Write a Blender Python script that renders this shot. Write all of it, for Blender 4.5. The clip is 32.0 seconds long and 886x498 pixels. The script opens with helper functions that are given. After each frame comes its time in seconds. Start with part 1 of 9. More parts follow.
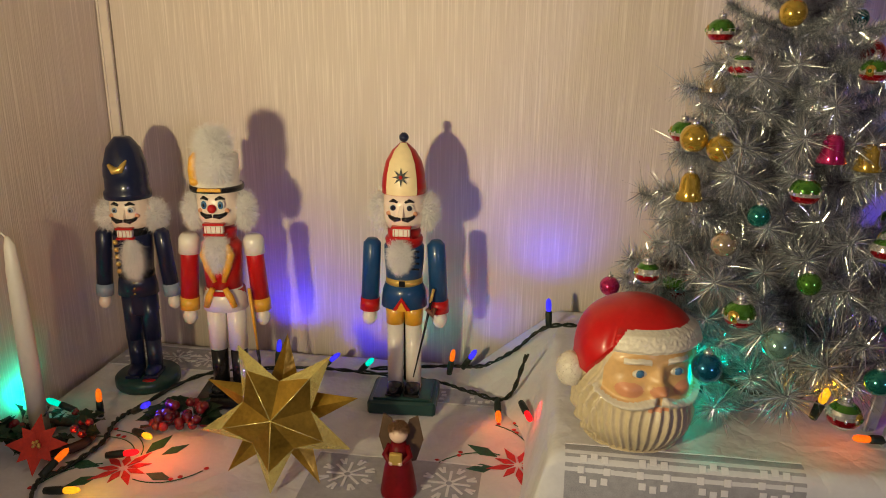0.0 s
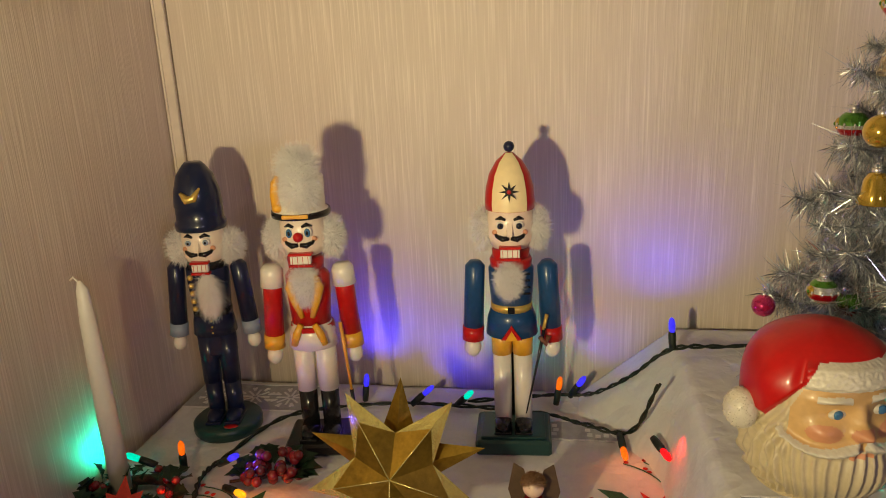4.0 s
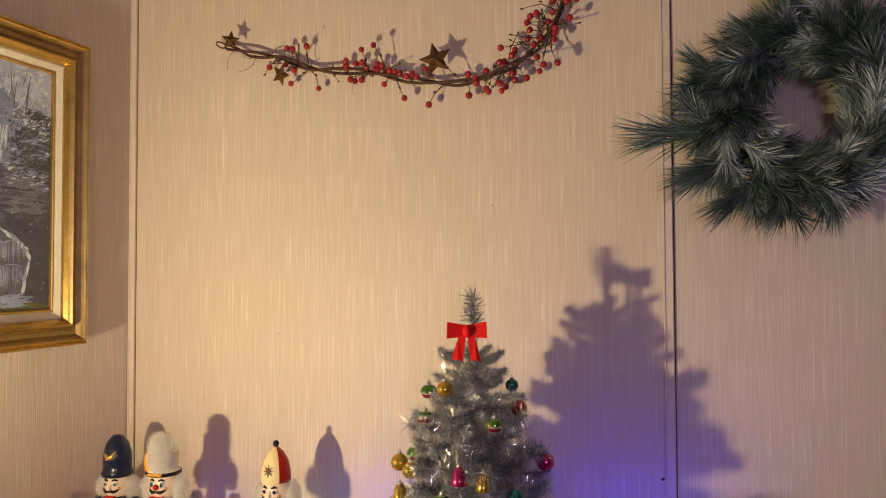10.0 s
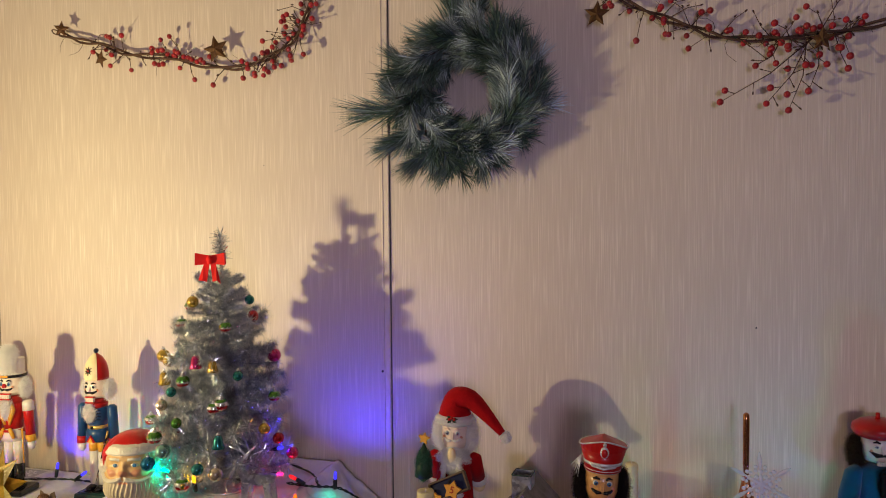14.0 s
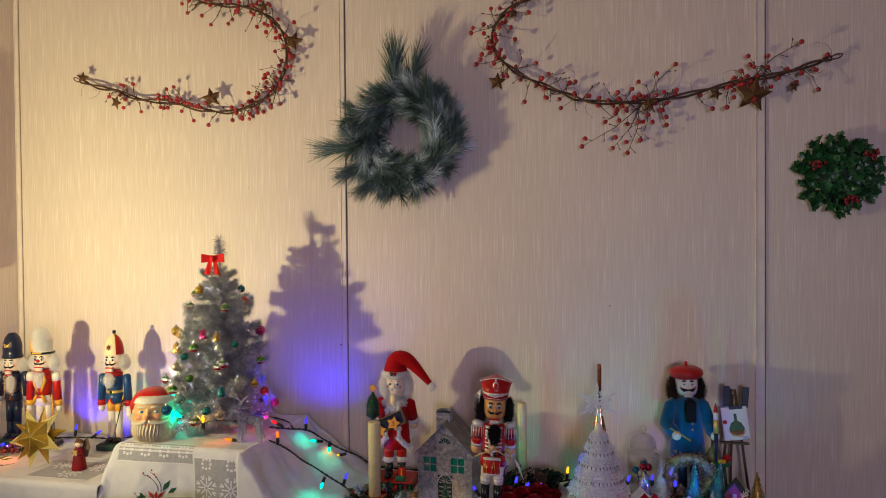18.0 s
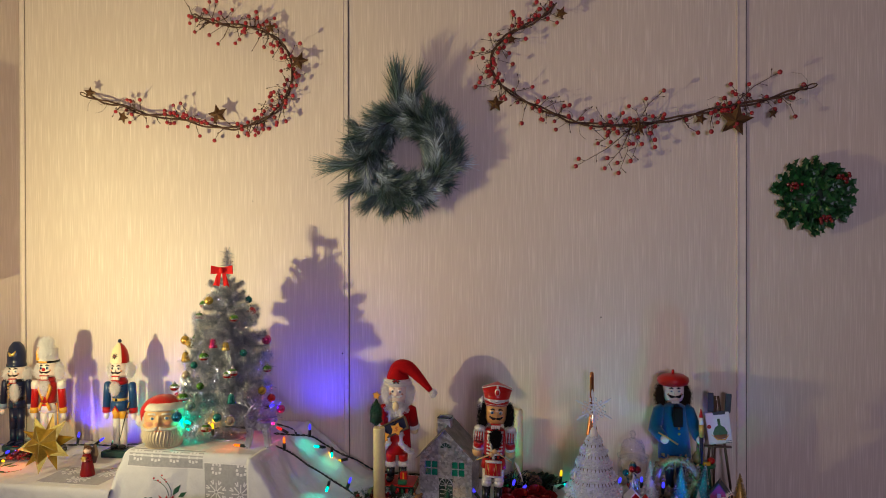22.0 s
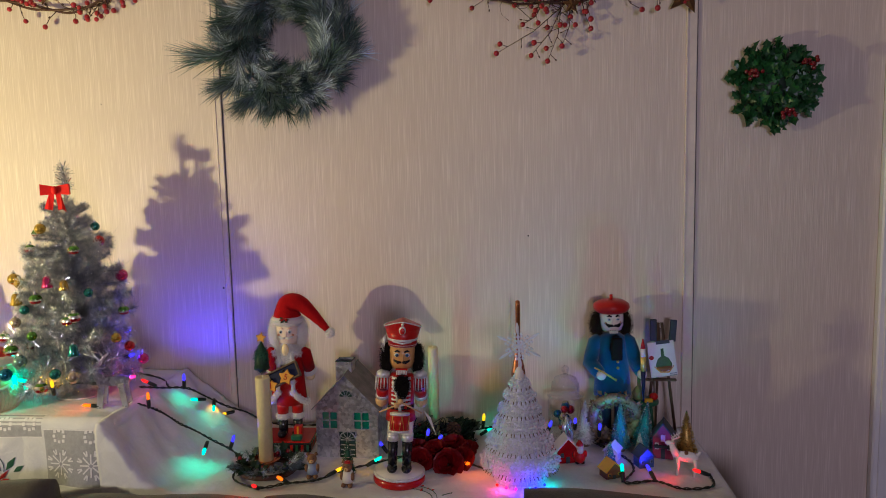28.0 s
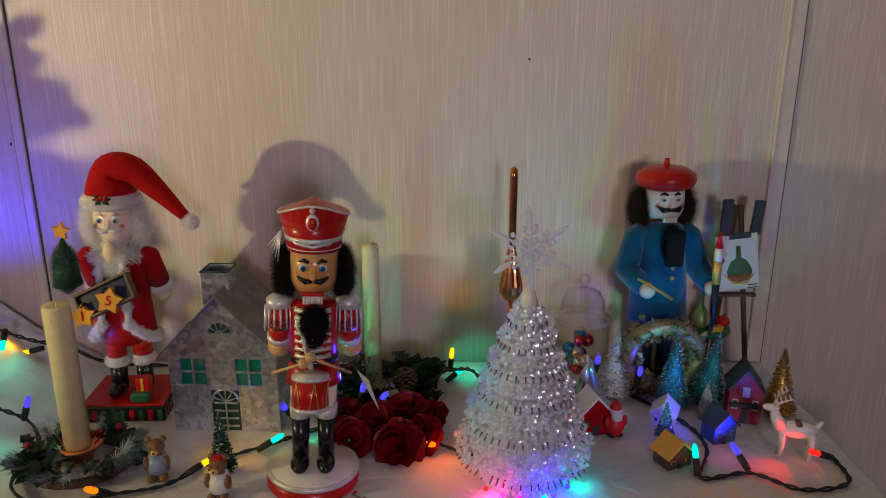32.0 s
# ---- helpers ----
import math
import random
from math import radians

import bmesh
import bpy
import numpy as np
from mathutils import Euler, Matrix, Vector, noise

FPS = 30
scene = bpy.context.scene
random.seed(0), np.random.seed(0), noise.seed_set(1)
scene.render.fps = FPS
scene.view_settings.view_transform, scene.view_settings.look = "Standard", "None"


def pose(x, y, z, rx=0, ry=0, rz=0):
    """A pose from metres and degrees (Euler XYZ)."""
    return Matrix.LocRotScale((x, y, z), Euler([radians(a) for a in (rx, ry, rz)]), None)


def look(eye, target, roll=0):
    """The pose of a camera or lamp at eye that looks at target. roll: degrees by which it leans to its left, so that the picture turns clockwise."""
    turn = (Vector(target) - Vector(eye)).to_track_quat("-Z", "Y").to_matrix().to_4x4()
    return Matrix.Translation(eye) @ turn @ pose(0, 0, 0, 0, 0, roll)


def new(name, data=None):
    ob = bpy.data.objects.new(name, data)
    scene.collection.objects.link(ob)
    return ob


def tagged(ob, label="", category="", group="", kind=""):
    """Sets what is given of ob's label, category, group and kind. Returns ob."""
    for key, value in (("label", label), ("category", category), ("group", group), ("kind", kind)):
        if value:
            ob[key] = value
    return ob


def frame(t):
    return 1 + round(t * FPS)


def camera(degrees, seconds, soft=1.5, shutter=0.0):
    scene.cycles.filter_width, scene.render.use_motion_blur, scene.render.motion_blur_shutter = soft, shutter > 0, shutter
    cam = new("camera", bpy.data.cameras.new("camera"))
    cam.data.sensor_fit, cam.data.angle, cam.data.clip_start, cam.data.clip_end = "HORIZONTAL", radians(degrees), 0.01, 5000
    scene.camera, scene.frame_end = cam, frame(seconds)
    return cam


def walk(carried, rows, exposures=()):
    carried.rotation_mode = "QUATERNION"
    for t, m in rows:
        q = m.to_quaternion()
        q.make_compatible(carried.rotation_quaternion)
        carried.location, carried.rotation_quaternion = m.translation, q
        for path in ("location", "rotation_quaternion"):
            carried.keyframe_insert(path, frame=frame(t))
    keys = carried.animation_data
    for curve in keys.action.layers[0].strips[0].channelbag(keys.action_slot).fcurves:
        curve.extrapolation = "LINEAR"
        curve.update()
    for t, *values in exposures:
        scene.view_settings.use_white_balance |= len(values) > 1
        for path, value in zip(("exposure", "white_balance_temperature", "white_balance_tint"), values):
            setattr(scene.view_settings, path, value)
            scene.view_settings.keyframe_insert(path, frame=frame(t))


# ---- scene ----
# ---- camera ----
cam = camera(63.09, 32.0, 1.0)
PATH = [
    (0, (0.6631, -1.0406, 1.2442), (0.4004, 0.8605, 0.6812), 0.76),
    (0.5, (0.6387, -1.0248, 1.2432), (0.3520, 0.8687, 0.6668), 0.53),
    (1, (0.6261, -1.0162, 1.2396), (0.3146, 0.8697, 0.6511), -0.07),
    (1.5, (0.6089, -1.0017, 1.2333), (0.2869, 0.8807, 0.6391), -0.86),
    (2, (0.5882, -0.9828, 1.2206), (0.2652, 0.8957, 0.6148), -1.91),
    (2.5, (0.5676, -0.9496, 1.2065), (0.2566, 0.9278, 0.5910), -2.87),
    (4.5, (0.5482, -0.9592, 1.2702), (0.1972, 0.9509, 0.7925), -2.10),
    (5, (0.6010, -1.0021, 1.3125), (0.1327, 0.9110, 0.9654), -1.91),
    (5.5, (0.6556, -1.0523, 1.3728), (0.0530, 0.8402, 1.1375), -2.14),
    (6, (0.6953, -1.0861, 1.4208), (-0.0105, 0.7810, 1.2943), -2.39),
    (6.5, (0.7175, -1.1419, 1.4478), (-0.0477, 0.7054, 1.4054), -2.33),
    (7, (0.7573, -1.2086, 1.4753), (-0.0375, 0.6265, 1.5012), -2.00),
    (7.5, (0.8069, -1.2721, 1.4841), (0.0124, 0.5629, 1.5238), -1.69),
    (8, (0.8657, -1.3129, 1.4698), (0.0870, 0.5283, 1.5299), -1.12),
    (8.5, (0.9177, -1.3318, 1.4773), (0.1432, 0.5103, 1.5600), -0.67),
    (9, (1.0268, -1.3147, 1.4814), (0.2770, 0.5376, 1.5635), -0.23),
    (9.5, (1.1570, -1.3208, 1.4586), (0.4452, 0.5465, 1.5397), -0.10),
    (10, (1.2523, -1.3605, 1.4510), (0.5952, 0.5274, 1.5143), -0.26),
    (10.5, (1.3367, -1.4117, 1.4303), (0.7229, 0.4915, 1.4627), -0.62),
    (11, (1.4242, -1.4417, 1.4414), (0.8314, 0.4683, 1.4631), -1.00),
    (11.5, (1.5220, -1.4454, 1.4368), (0.9412, 0.4684, 1.4455), -1.58),
    (12, (1.5694, -1.4869, 1.4475), (0.9968, 0.4294, 1.4440), -2.05),
    (12.5, (1.5913, -1.5343, 1.4367), (1.0318, 0.3856, 1.4091), -2.10),
    (13, (1.6434, -1.5522, 1.4381), (1.0842, 0.3676, 1.3966), -1.77),
    (13.5, (1.7612, -1.5490, 1.4308), (1.1851, 0.3653, 1.3738), -1.15),
    (14, (1.8375, -1.6000, 1.4300), (1.2528, 0.3114, 1.3603), -0.53),
    (14.5, (1.8839, -1.7000, 1.4227), (1.2891, 0.2080, 1.3470), -0.23),
    (16.5, (1.9610, -2.0042, 1.4139), (1.4701, -0.0658, 1.3752), -0.61),
    (17, (1.9953, -2.0429, 1.4185), (1.5332, -0.0973, 1.3855), -0.50),
    (17.5, (2.0289, -2.0671, 1.4173), (1.5789, -0.1187, 1.3846), -0.40),
    (18, (2.0099, -2.1417, 1.4164), (1.5693, -0.1911, 1.3811), -0.51),
    (18.5, (2.0050, -2.2100, 1.4120), (1.5647, -0.2595, 1.3685), -0.74),
    (19, (1.9961, -2.2438, 1.4052), (1.5535, -0.2939, 1.3604), -1.01),
    (19.5, (1.9823, -2.2489, 1.4196), (1.5467, -0.2975, 1.3720), -1.13),
    (20, (1.9694, -2.2375, 1.4269), (1.5423, -0.2841, 1.3809), -1.17),
    (20.5, (1.9640, -2.2333, 1.4249), (1.5447, -0.2783, 1.3776), -1.07),
    (21, (1.9660, -2.2504, 1.4187), (1.5616, -0.2920, 1.3831), -0.79),
    (21.5, (1.9575, -2.2522, 1.4248), (1.5713, -0.2900, 1.3976), -0.51),
    (22, (1.9461, -2.2581, 1.4298), (1.5828, -0.2914, 1.4207), -0.12),
    (22.5, (1.9254, -2.2643, 1.4256), (1.5779, -0.2948, 1.4180), 0.08),
    (23, (1.9179, -2.2729, 1.4204), (1.5778, -0.3021, 1.3999), 0.08),
    (23.5, (1.9049, -2.2696, 1.4188), (1.5747, -0.2974, 1.3860), -0.08),
    (24, (1.8944, -2.2218, 1.4115), (1.5691, -0.2491, 1.3605), -0.39),
    (24.5, (1.9034, -2.1227, 1.4212), (1.5850, -0.1497, 1.3447), -0.75),
    (25, (1.9238, -2.0306, 1.4160), (1.6302, -0.0553, 1.3075), -0.97),
    (25.5, (1.9471, -1.9769, 1.4010), (1.6867, 0.0016, 1.2674), -1.10),
    (26, (1.9579, -1.9449, 1.3989), (1.7301, 0.0357, 1.2396), -1.19),
    (26.5, (1.9659, -1.9225, 1.3928), (1.7602, 0.0589, 1.2142), -1.31),
    (28.5, (1.9779, -1.8288, 1.3881), (1.8035, 0.1472, 1.1331), -1.13),
    (29, (1.9395, -1.7340, 1.3628), (1.8213, 0.2400, 1.0638), -0.84),
    (29.5, (1.8743, -1.5986, 1.3349), (1.7860, 0.3711, 0.9994), -0.72),
    (30, (1.8383, -1.5137, 1.3156), (1.7968, 0.4497, 0.9369), -0.62),
    (30.5, (1.8390, -1.4254, 1.3046), (1.8232, 0.5279, 0.8751), -0.59),
    (31, (1.8595, -1.2870, 1.2910), (1.8611, 0.6551, 0.8131), -0.32),
    (31.5, (1.8784, -1.1849, 1.2658), (1.8837, 0.7404, 0.7241), -0.06),
    (32, (1.8886, -1.1559, 1.2442), (1.8844, 0.7624, 0.6784), 0.01),
]
EXPOSURES = [(0.0, -0.82, 6120, 13), (5.0, -0.92, 6450, 11), (7.5, -0.82, 6550, 18), (9.0, -0.70, 6650, 22), (11.0, -0.25, 6450, 14), (14.0, -0.10, 6350, 9), (19.0, 0.02, 6250, 5), (24.0, 0.02, 6250, 5), (26.0, 0.0, 6150, 5), (29.0, 0.02, 6300, 1), (32.0, 0.06, 6750, -3)]
walk(cam, [(t, look(eye, target, roll)) for t, eye, target, roll in PATH], EXPOSURES)

# ---- light ----
ZL, ZB, ZR = 0.752, 0.853, 0.703          # cloth tops: left table, pedestal, right table
rnd = random.Random(7)

room_world = bpy.data.worlds.new("room_world")
room_world.use_nodes = True
room_world.node_tree.nodes["Background"].inputs[0].default_value = (1.0, 0.85, 0.7, 1)
room_world.node_tree.nodes["Background"].inputs[1].default_value = 0.02
scene.world = room_world


def point_light(name, place, watts, colour, radius=0.01):
    data = bpy.data.lights.new(name, "POINT")
    data.energy, data.color, data.shadow_soft_size = watts, colour, radius
    ob = new(name, data)
    ob.location = place
    return ob


def beam_light(name, place, way, watts, colour):
    """The light of one small bulb, thrown mostly forwards."""
    data = bpy.data.lights.new(name, "SPOT")
    data.energy, data.color, data.shadow_soft_size = watts, colour, 0.004
    data.spot_size, data.spot_blend = radians(135), 1.0
    ob = new(name, data)
    ob.matrix_world = look(place, Vector(place) + Vector(way))
    return ob


def area_light(name, place, target, watts, colour, size):
    data = bpy.data.lights.new(name, "AREA")
    data.shape, data.size, data.energy, data.color = "DISK", size, watts, colour
    ob = new(name, data)
    ob.matrix_world = look(place, target)
    return ob


lamp_data = bpy.data.lights.new("reading_lamp_light", "SPOT")
lamp_data.energy, lamp_data.color, lamp_data.shadow_soft_size = 66.0, (1.0, 0.82, 0.42), 0.019
lamp_data.spot_size, lamp_data.spot_blend = radians(170), 1.0
new("reading_lamp_light", lamp_data).matrix_world = look((0.270, -1.05, 1.13), (0.85, 0.0, 2.06))
# Added fill at chest height behind the viewpoint; stands in for unseen room light.
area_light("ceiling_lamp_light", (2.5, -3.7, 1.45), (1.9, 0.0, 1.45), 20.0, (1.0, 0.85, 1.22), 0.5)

# ---- materials ----
MATS = {}


def mat(name, col, rough=0.5, metal=0.0, var=0.1, scale=30.0, bump=0.0, bscale=150.0, coat=0.0, sheen=0.0, glow=0.0, clear=0.0, alpha=1.0, pieces=0.0, spec=0.5):
    """A procedural material: two scales of tone, fine relief and roughness that follows the grain."""
    if name in MATS:
        return MATS[name]
    m = bpy.data.materials.new(name)
    m.use_nodes = True
    t = m.node_tree
    b = t.nodes["Principled BSDF"]
    b.inputs["Roughness"].default_value = rough
    b.inputs["Metallic"].default_value = metal
    b.inputs["Specular IOR Level"].default_value = spec
    b.inputs["Coat Weight"].default_value = coat
    b.inputs["Coat Roughness"].default_value = 0.12
    b.inputs["Sheen Weight"].default_value = sheen
    b.inputs["Transmission Weight"].default_value = clear
    b.inputs["Alpha"].default_value = alpha
    co = t.nodes.new("ShaderNodeTexCoord")
    n1, n2 = t.nodes.new("ShaderNodeTexNoise"), t.nodes.new("ShaderNodeTexNoise")
    n1.inputs["Scale"].default_value, n2.inputs["Scale"].default_value = scale, scale * 7
    n1.inputs["Detail"].default_value = 4
    add = t.nodes.new("ShaderNodeMath")
    add.operation = "MULTIPLY_ADD"
    add.inputs[1].default_value = 0.5
    ramp = t.nodes.new("ShaderNodeValToRGB")
    ramp.color_ramp.elements[0].position, ramp.color_ramp.elements[1].position = 0.45, 1.05
    lo, hi = [max(0, c * (1 - var)) for c in col], [min(1, c * (1 + var)) for c in col]
    ramp.color_ramp.elements[0].color, ramp.color_ramp.elements[1].color = (*lo, 1), (*hi, 1)
    for n in (n1, n2):
        t.links.new(co.outputs["Object"], n.inputs["Vector"])
    t.links.new(n2.outputs["Fac"], add.inputs[0])
    t.links.new(n1.outputs["Fac"], add.inputs[2])
    t.links.new(add.outputs[0], ramp.inputs[0])
    last = ramp.outputs[0]
    if pieces:
        info, hsv, mul = t.nodes.new("ShaderNodeObjectInfo"), t.nodes.new("ShaderNodeHueSaturation"), t.nodes.new("ShaderNodeMapRange")
        mul.inputs[3].default_value, mul.inputs[4].default_value = 1 - pieces, 1 + pieces
        t.links.new(info.outputs["Random"], mul.inputs[0])
        t.links.new(mul.outputs[0], hsv.inputs["Value"])
        t.links.new(last, hsv.inputs["Color"])
        last = hsv.outputs[0]
    t.links.new(last, b.inputs["Base Color"])
    if glow:
        t.links.new(last, b.inputs["Emission Color"])
        b.inputs["Emission Strength"].default_value = glow
    if bump:
        n3, bp = t.nodes.new("ShaderNodeTexNoise"), t.nodes.new("ShaderNodeBump")
        n3.inputs["Scale"].default_value, n3.inputs["Detail"].default_value = bscale, 3
        bp.inputs["Strength"].default_value, bp.inputs["Distance"].default_value = bump, 0.002
        t.links.new(co.outputs["Object"], n3.inputs["Vector"])
        t.links.new(n3.outputs["Fac"], bp.inputs["Height"])
        t.links.new(bp.outputs[0], b.inputs["Normal"])
    MATS[name] = m
    return m


def wallpaper(name, axis):
    """Vinyl wallpaper with fine vertical threads; axis: the horizontal direction along the wall."""
    m = bpy.data.materials.new(name)
    m.use_nodes = True
    t = m.node_tree
    b = t.nodes["Principled BSDF"]
    co = t.nodes.new("ShaderNodeNewGeometry")
    layers = []
    for fine, long, detail in ((420, 9.0, 1), (150, 2.6, 2), (2.2, 1.4, 3)):
        mp, nz = t.nodes.new("ShaderNodeMapping"), t.nodes.new("ShaderNodeTexNoise")
        mp.inputs["Scale"].default_value = (fine, 1, long) if axis == "x" else (1, fine, long)
        nz.inputs["Scale"].default_value, nz.inputs["Detail"].default_value = 1.0, detail
        t.links.new(co.outputs["Position"], mp.inputs[0])
        t.links.new(mp.outputs[0], nz.inputs["Vector"])
        layers.append(nz)
    mixa = t.nodes.new("ShaderNodeMath")
    mixa.operation, mixa.inputs[1].default_value = "MULTIPLY_ADD", 0.40
    t.links.new(layers[1].outputs["Fac"], mixa.inputs[0])
    t.links.new(layers[0].outputs["Fac"], mixa.inputs[2])
    ramp = t.nodes.new("ShaderNodeValToRGB")
    e = ramp.color_ramp.elements
    e[0].position, e[0].color = 0.40, (0.605, 0.508, 0.432, 1)
    e[1].position, e[1].color = 1.0, (0.80, 0.705, 0.62, 1)
    mid = ramp.color_ramp.elements.new(0.72)
    mid.color = (0.645, 0.548, 0.470, 1)
    t.links.new(mixa.outputs[0], ramp.inputs[0])
    soil, hsv = t.nodes.new("ShaderNodeMapRange"), t.nodes.new("ShaderNodeHueSaturation")
    soil.inputs[3].default_value, soil.inputs[4].default_value = 0.93, 1.06
    t.links.new(layers[2].outputs["Fac"], soil.inputs[0])
    t.links.new(soil.outputs[0], hsv.inputs["Value"])
    t.links.new(ramp.outputs[0], hsv.inputs["Color"])
    t.links.new(hsv.outputs[0], b.inputs["Base Color"])
    b.inputs["Roughness"].default_value = 0.52
    b.inputs["Specular IOR Level"].default_value = 0.35
    bp = t.nodes.new("ShaderNodeBump")
    bp.inputs["Strength"].default_value, bp.inputs["Distance"].default_value = 0.35, 0.0015
    t.links.new(mixa.outputs[0], bp.inputs["Height"])
    t.links.new(bp.outputs[0], b.inputs["Normal"])
    MATS[name] = m
    return m


def cloth_creases(name):
    """Ironed-in and crumpled creases, a few centimetres apart."""
    t = MATS[name].node_tree
    b = t.nodes["Principled BSDF"]
    co, warp, vo, nz, add, bp = (t.nodes.new("ShaderNode" + k) for k in ("TexCoord", "MixRGB", "TexVoronoi", "TexNoise", "Math", "Bump"))
    vo.feature, vo.inputs["Scale"].default_value = "DISTANCE_TO_EDGE", 13
    nz.inputs["Scale"].default_value, nz.inputs["Detail"].default_value = 26, 3
    warp.inputs[0].default_value = 0.06
    add.operation, add.inputs[1].default_value = "MULTIPLY_ADD", 0.5
    bp.inputs["Strength"].default_value, bp.inputs["Distance"].default_value = 0.45, 0.012
    t.links.new(co.outputs["Object"], nz.inputs["Vector"])
    t.links.new(co.outputs["Object"], warp.inputs[1])
    t.links.new(nz.outputs["Color"], warp.inputs[2])
    t.links.new(warp.outputs[0], vo.inputs["Vector"])
    t.links.new(nz.outputs["Fac"], add.inputs[0])
    t.links.new(vo.outputs["Distance"], add.inputs[2])
    t.links.new(add.outputs[0], bp.inputs["Height"])
    t.links.new(bp.outputs[0], b.inputs["Normal"])


wallpaper("wallpaper_back", "x")
wallpaper("wallpaper_side", "y")
mat("trim_paper", (0.67, 0.575, 0.495), 0.5, var=0.1, scale=12, bump=0.1)
mat("groove_dark", (0.05, 0.04, 0.035), 0.8)
mat("white_paint", (0.78, 0.77, 0.76), 0.4, var=0.04, scale=6)
mat("carpet", (0.13, 0.10, 0.08), 0.95, var=0.3, scale=60, bump=0.6)
mat("ceiling_paint", (0.50, 0.46, 0.41), 0.9, var=0.04, scale=5)
mat("side_paint", (0.28, 0.20, 0.14), 0.8, var=0.06, scale=4)
mat("cloth_white", (0.66, 0.66, 0.70), 0.85, var=0.05, scale=40, bump=2.4, bscale=22, sheen=0.05, spec=0.2)
mat("lace_fine", (0.40, 0.40, 0.45), 0.9, var=0.12, scale=120, bump=0.5, bscale=1200)
mat("lace_net", (0.36, 0.36, 0.40), 0.9, var=0.15, scale=120, bump=0.5, bscale=1200)
mat("lace_thread", (0.74, 0.73, 0.77), 0.85, var=0.05, scale=80, bump=0.3, bscale=900)
mat("wood_dark", (0.10, 0.06, 0.035), 0.5, var=0.3, scale=20)
mat("sofa_fabric", (0.060, 0.052, 0.040), 0.75, var=0.25, scale=30, bump=0.5, bscale=300, sheen=0.15)
mat("red", (0.44, 0.008, 0.007), 0.34, var=0.14, scale=25, coat=0.22, spec=0.3)
mat("red_velvet", (0.36, 0.004, 0.007), 0.8, var=0.25, scale=40, spec=0.08, sheen=0.03, bump=0.3, bscale=500)
mat("red_satin", (0.17, 0.002, 0.005), 0.45, var=0.4, scale=25, spec=0.25)
mat("blue_navy", (0.009, 0.014, 0.045), 0.3, var=0.2, scale=25, coat=0.35, spec=0.3)
mat("blue_coat", (0.012, 0.058, 0.17), 0.35, var=0.15, scale=25, coat=0.2, spec=0.3)
mat("blue_felt", (0.005, 0.085, 0.185), 0.9, spec=0.08, var=0.15, scale=50, sheen=0.5, bump=0.4, bscale=600)
mat("blue_grey", (0.24, 0.30, 0.40), 0.4, var=0.1)
mat("white_enamel", (0.74, 0.70, 0.62), 0.3, var=0.06, scale=20, coat=0.4)
mat("cream", (0.80, 0.64, 0.36), 0.4, var=0.08, scale=20, coat=0.2)
mat("yellow", (0.72, 0.36, 0.02), 0.35, var=0.1, coat=0.4)
mat("gold_paint", (0.72, 0.50, 0.13), 0.35, 0.6, var=0.15)
mat("black_enamel", (0.010, 0.010, 0.012), 0.25, var=0.2, coat=0.25, spec=0.35)
mat("black_fur", (0.010, 0.008, 0.007), 0.8, var=0.3, spec=0.15)
mat("hair_brown", (0.030, 0.018, 0.011), 0.75, var=0.3, spec=0.2)
mat("white_fur", (0.92, 0.91, 0.90), 0.9, var=0.06, sheen=0.4)
mat("skin", (0.80, 0.58, 0.44), 0.35, var=0.06, coat=0.3)
mat("skin_pale", (0.84, 0.69, 0.57), 0.35, var=0.05, coat=0.3)
mat("skin_tan", (0.60, 0.30, 0.10), 0.35, var=0.12, scale=40, coat=0.3)
mat("wood_light", (0.62, 0.38, 0.16), 0.4, var=0.25, scale=40)
mat("silver", (0.72, 0.72, 0.74), 0.25, 0.9, var=0.1)
mat("roof_zinc", (0.20, 0.185, 0.17), 0.6, 0.4, var=0.4, scale=50, bump=0.4, bscale=160)
mat("gold_leaf", (0.40, 0.25, 0.035), 0.28, 0.85, var=0.35, scale=30, bump=0.35, bscale=90)
mat("gold_frame", (0.55, 0.36, 0.10), 0.32, 0.85, var=0.25, scale=18, bump=0.15, bscale=120)
mat("gold_dull", (0.32, 0.21, 0.07), 0.45, 0.6, var=0.3, scale=18)
mat("linen_liner", (0.72, 0.66, 0.52), 0.9, var=0.08, scale=80, bump=0.4, bscale=900)
mat("leaf", (0.018, 0.085, 0.022), 0.38, var=0.35, scale=30, pieces=0.35)
mat("leaf_dark", (0.010, 0.030, 0.014), 0.45, spec=0.3, var=0.35, scale=30, pieces=0.3)
mat("pine_green", (0.045, 0.085, 0.070), 0.6, var=0.3, scale=25, pieces=0.3)
mat("pine_grey", (0.125, 0.175, 0.18), 0.55, var=0.3, scale=25, pieces=0.3)
mat("pine_frost", (0.42, 0.50, 0.53), 0.6, var=0.3, scale=25, pieces=0.3)
mat("bark", (0.075, 0.035, 0.020), 0.8, var=0.35, scale=60, bump=0.6, bscale=250)
mat("rust", (0.095, 0.042, 0.013), 0.55, 0.5, var=0.45, scale=60, bump=0.3, bscale=200)
mat("braid", (0.66, 0.66, 0.64), 0.4, 0.35, var=0.25, scale=120)
mat("pane_green", (0.008, 0.16, 0.10), 0.12, var=0.4, scale=40, coat=0.6)
mat("trim_joint", (0.22, 0.17, 0.135), 0.8)
mat("berry", (0.33, 0.013, 0.019), 0.3, var=0.2, scale=60, coat=0.3, pieces=0.25)
mat("dark_berry", (0.16, 0.006, 0.010), 0.22, var=0.3, scale=60, coat=0.5, pieces=0.3)
mat("poinsettia", (0.52, 0.030, 0.010), 0.75, var=0.25, scale=40, sheen=0.3)
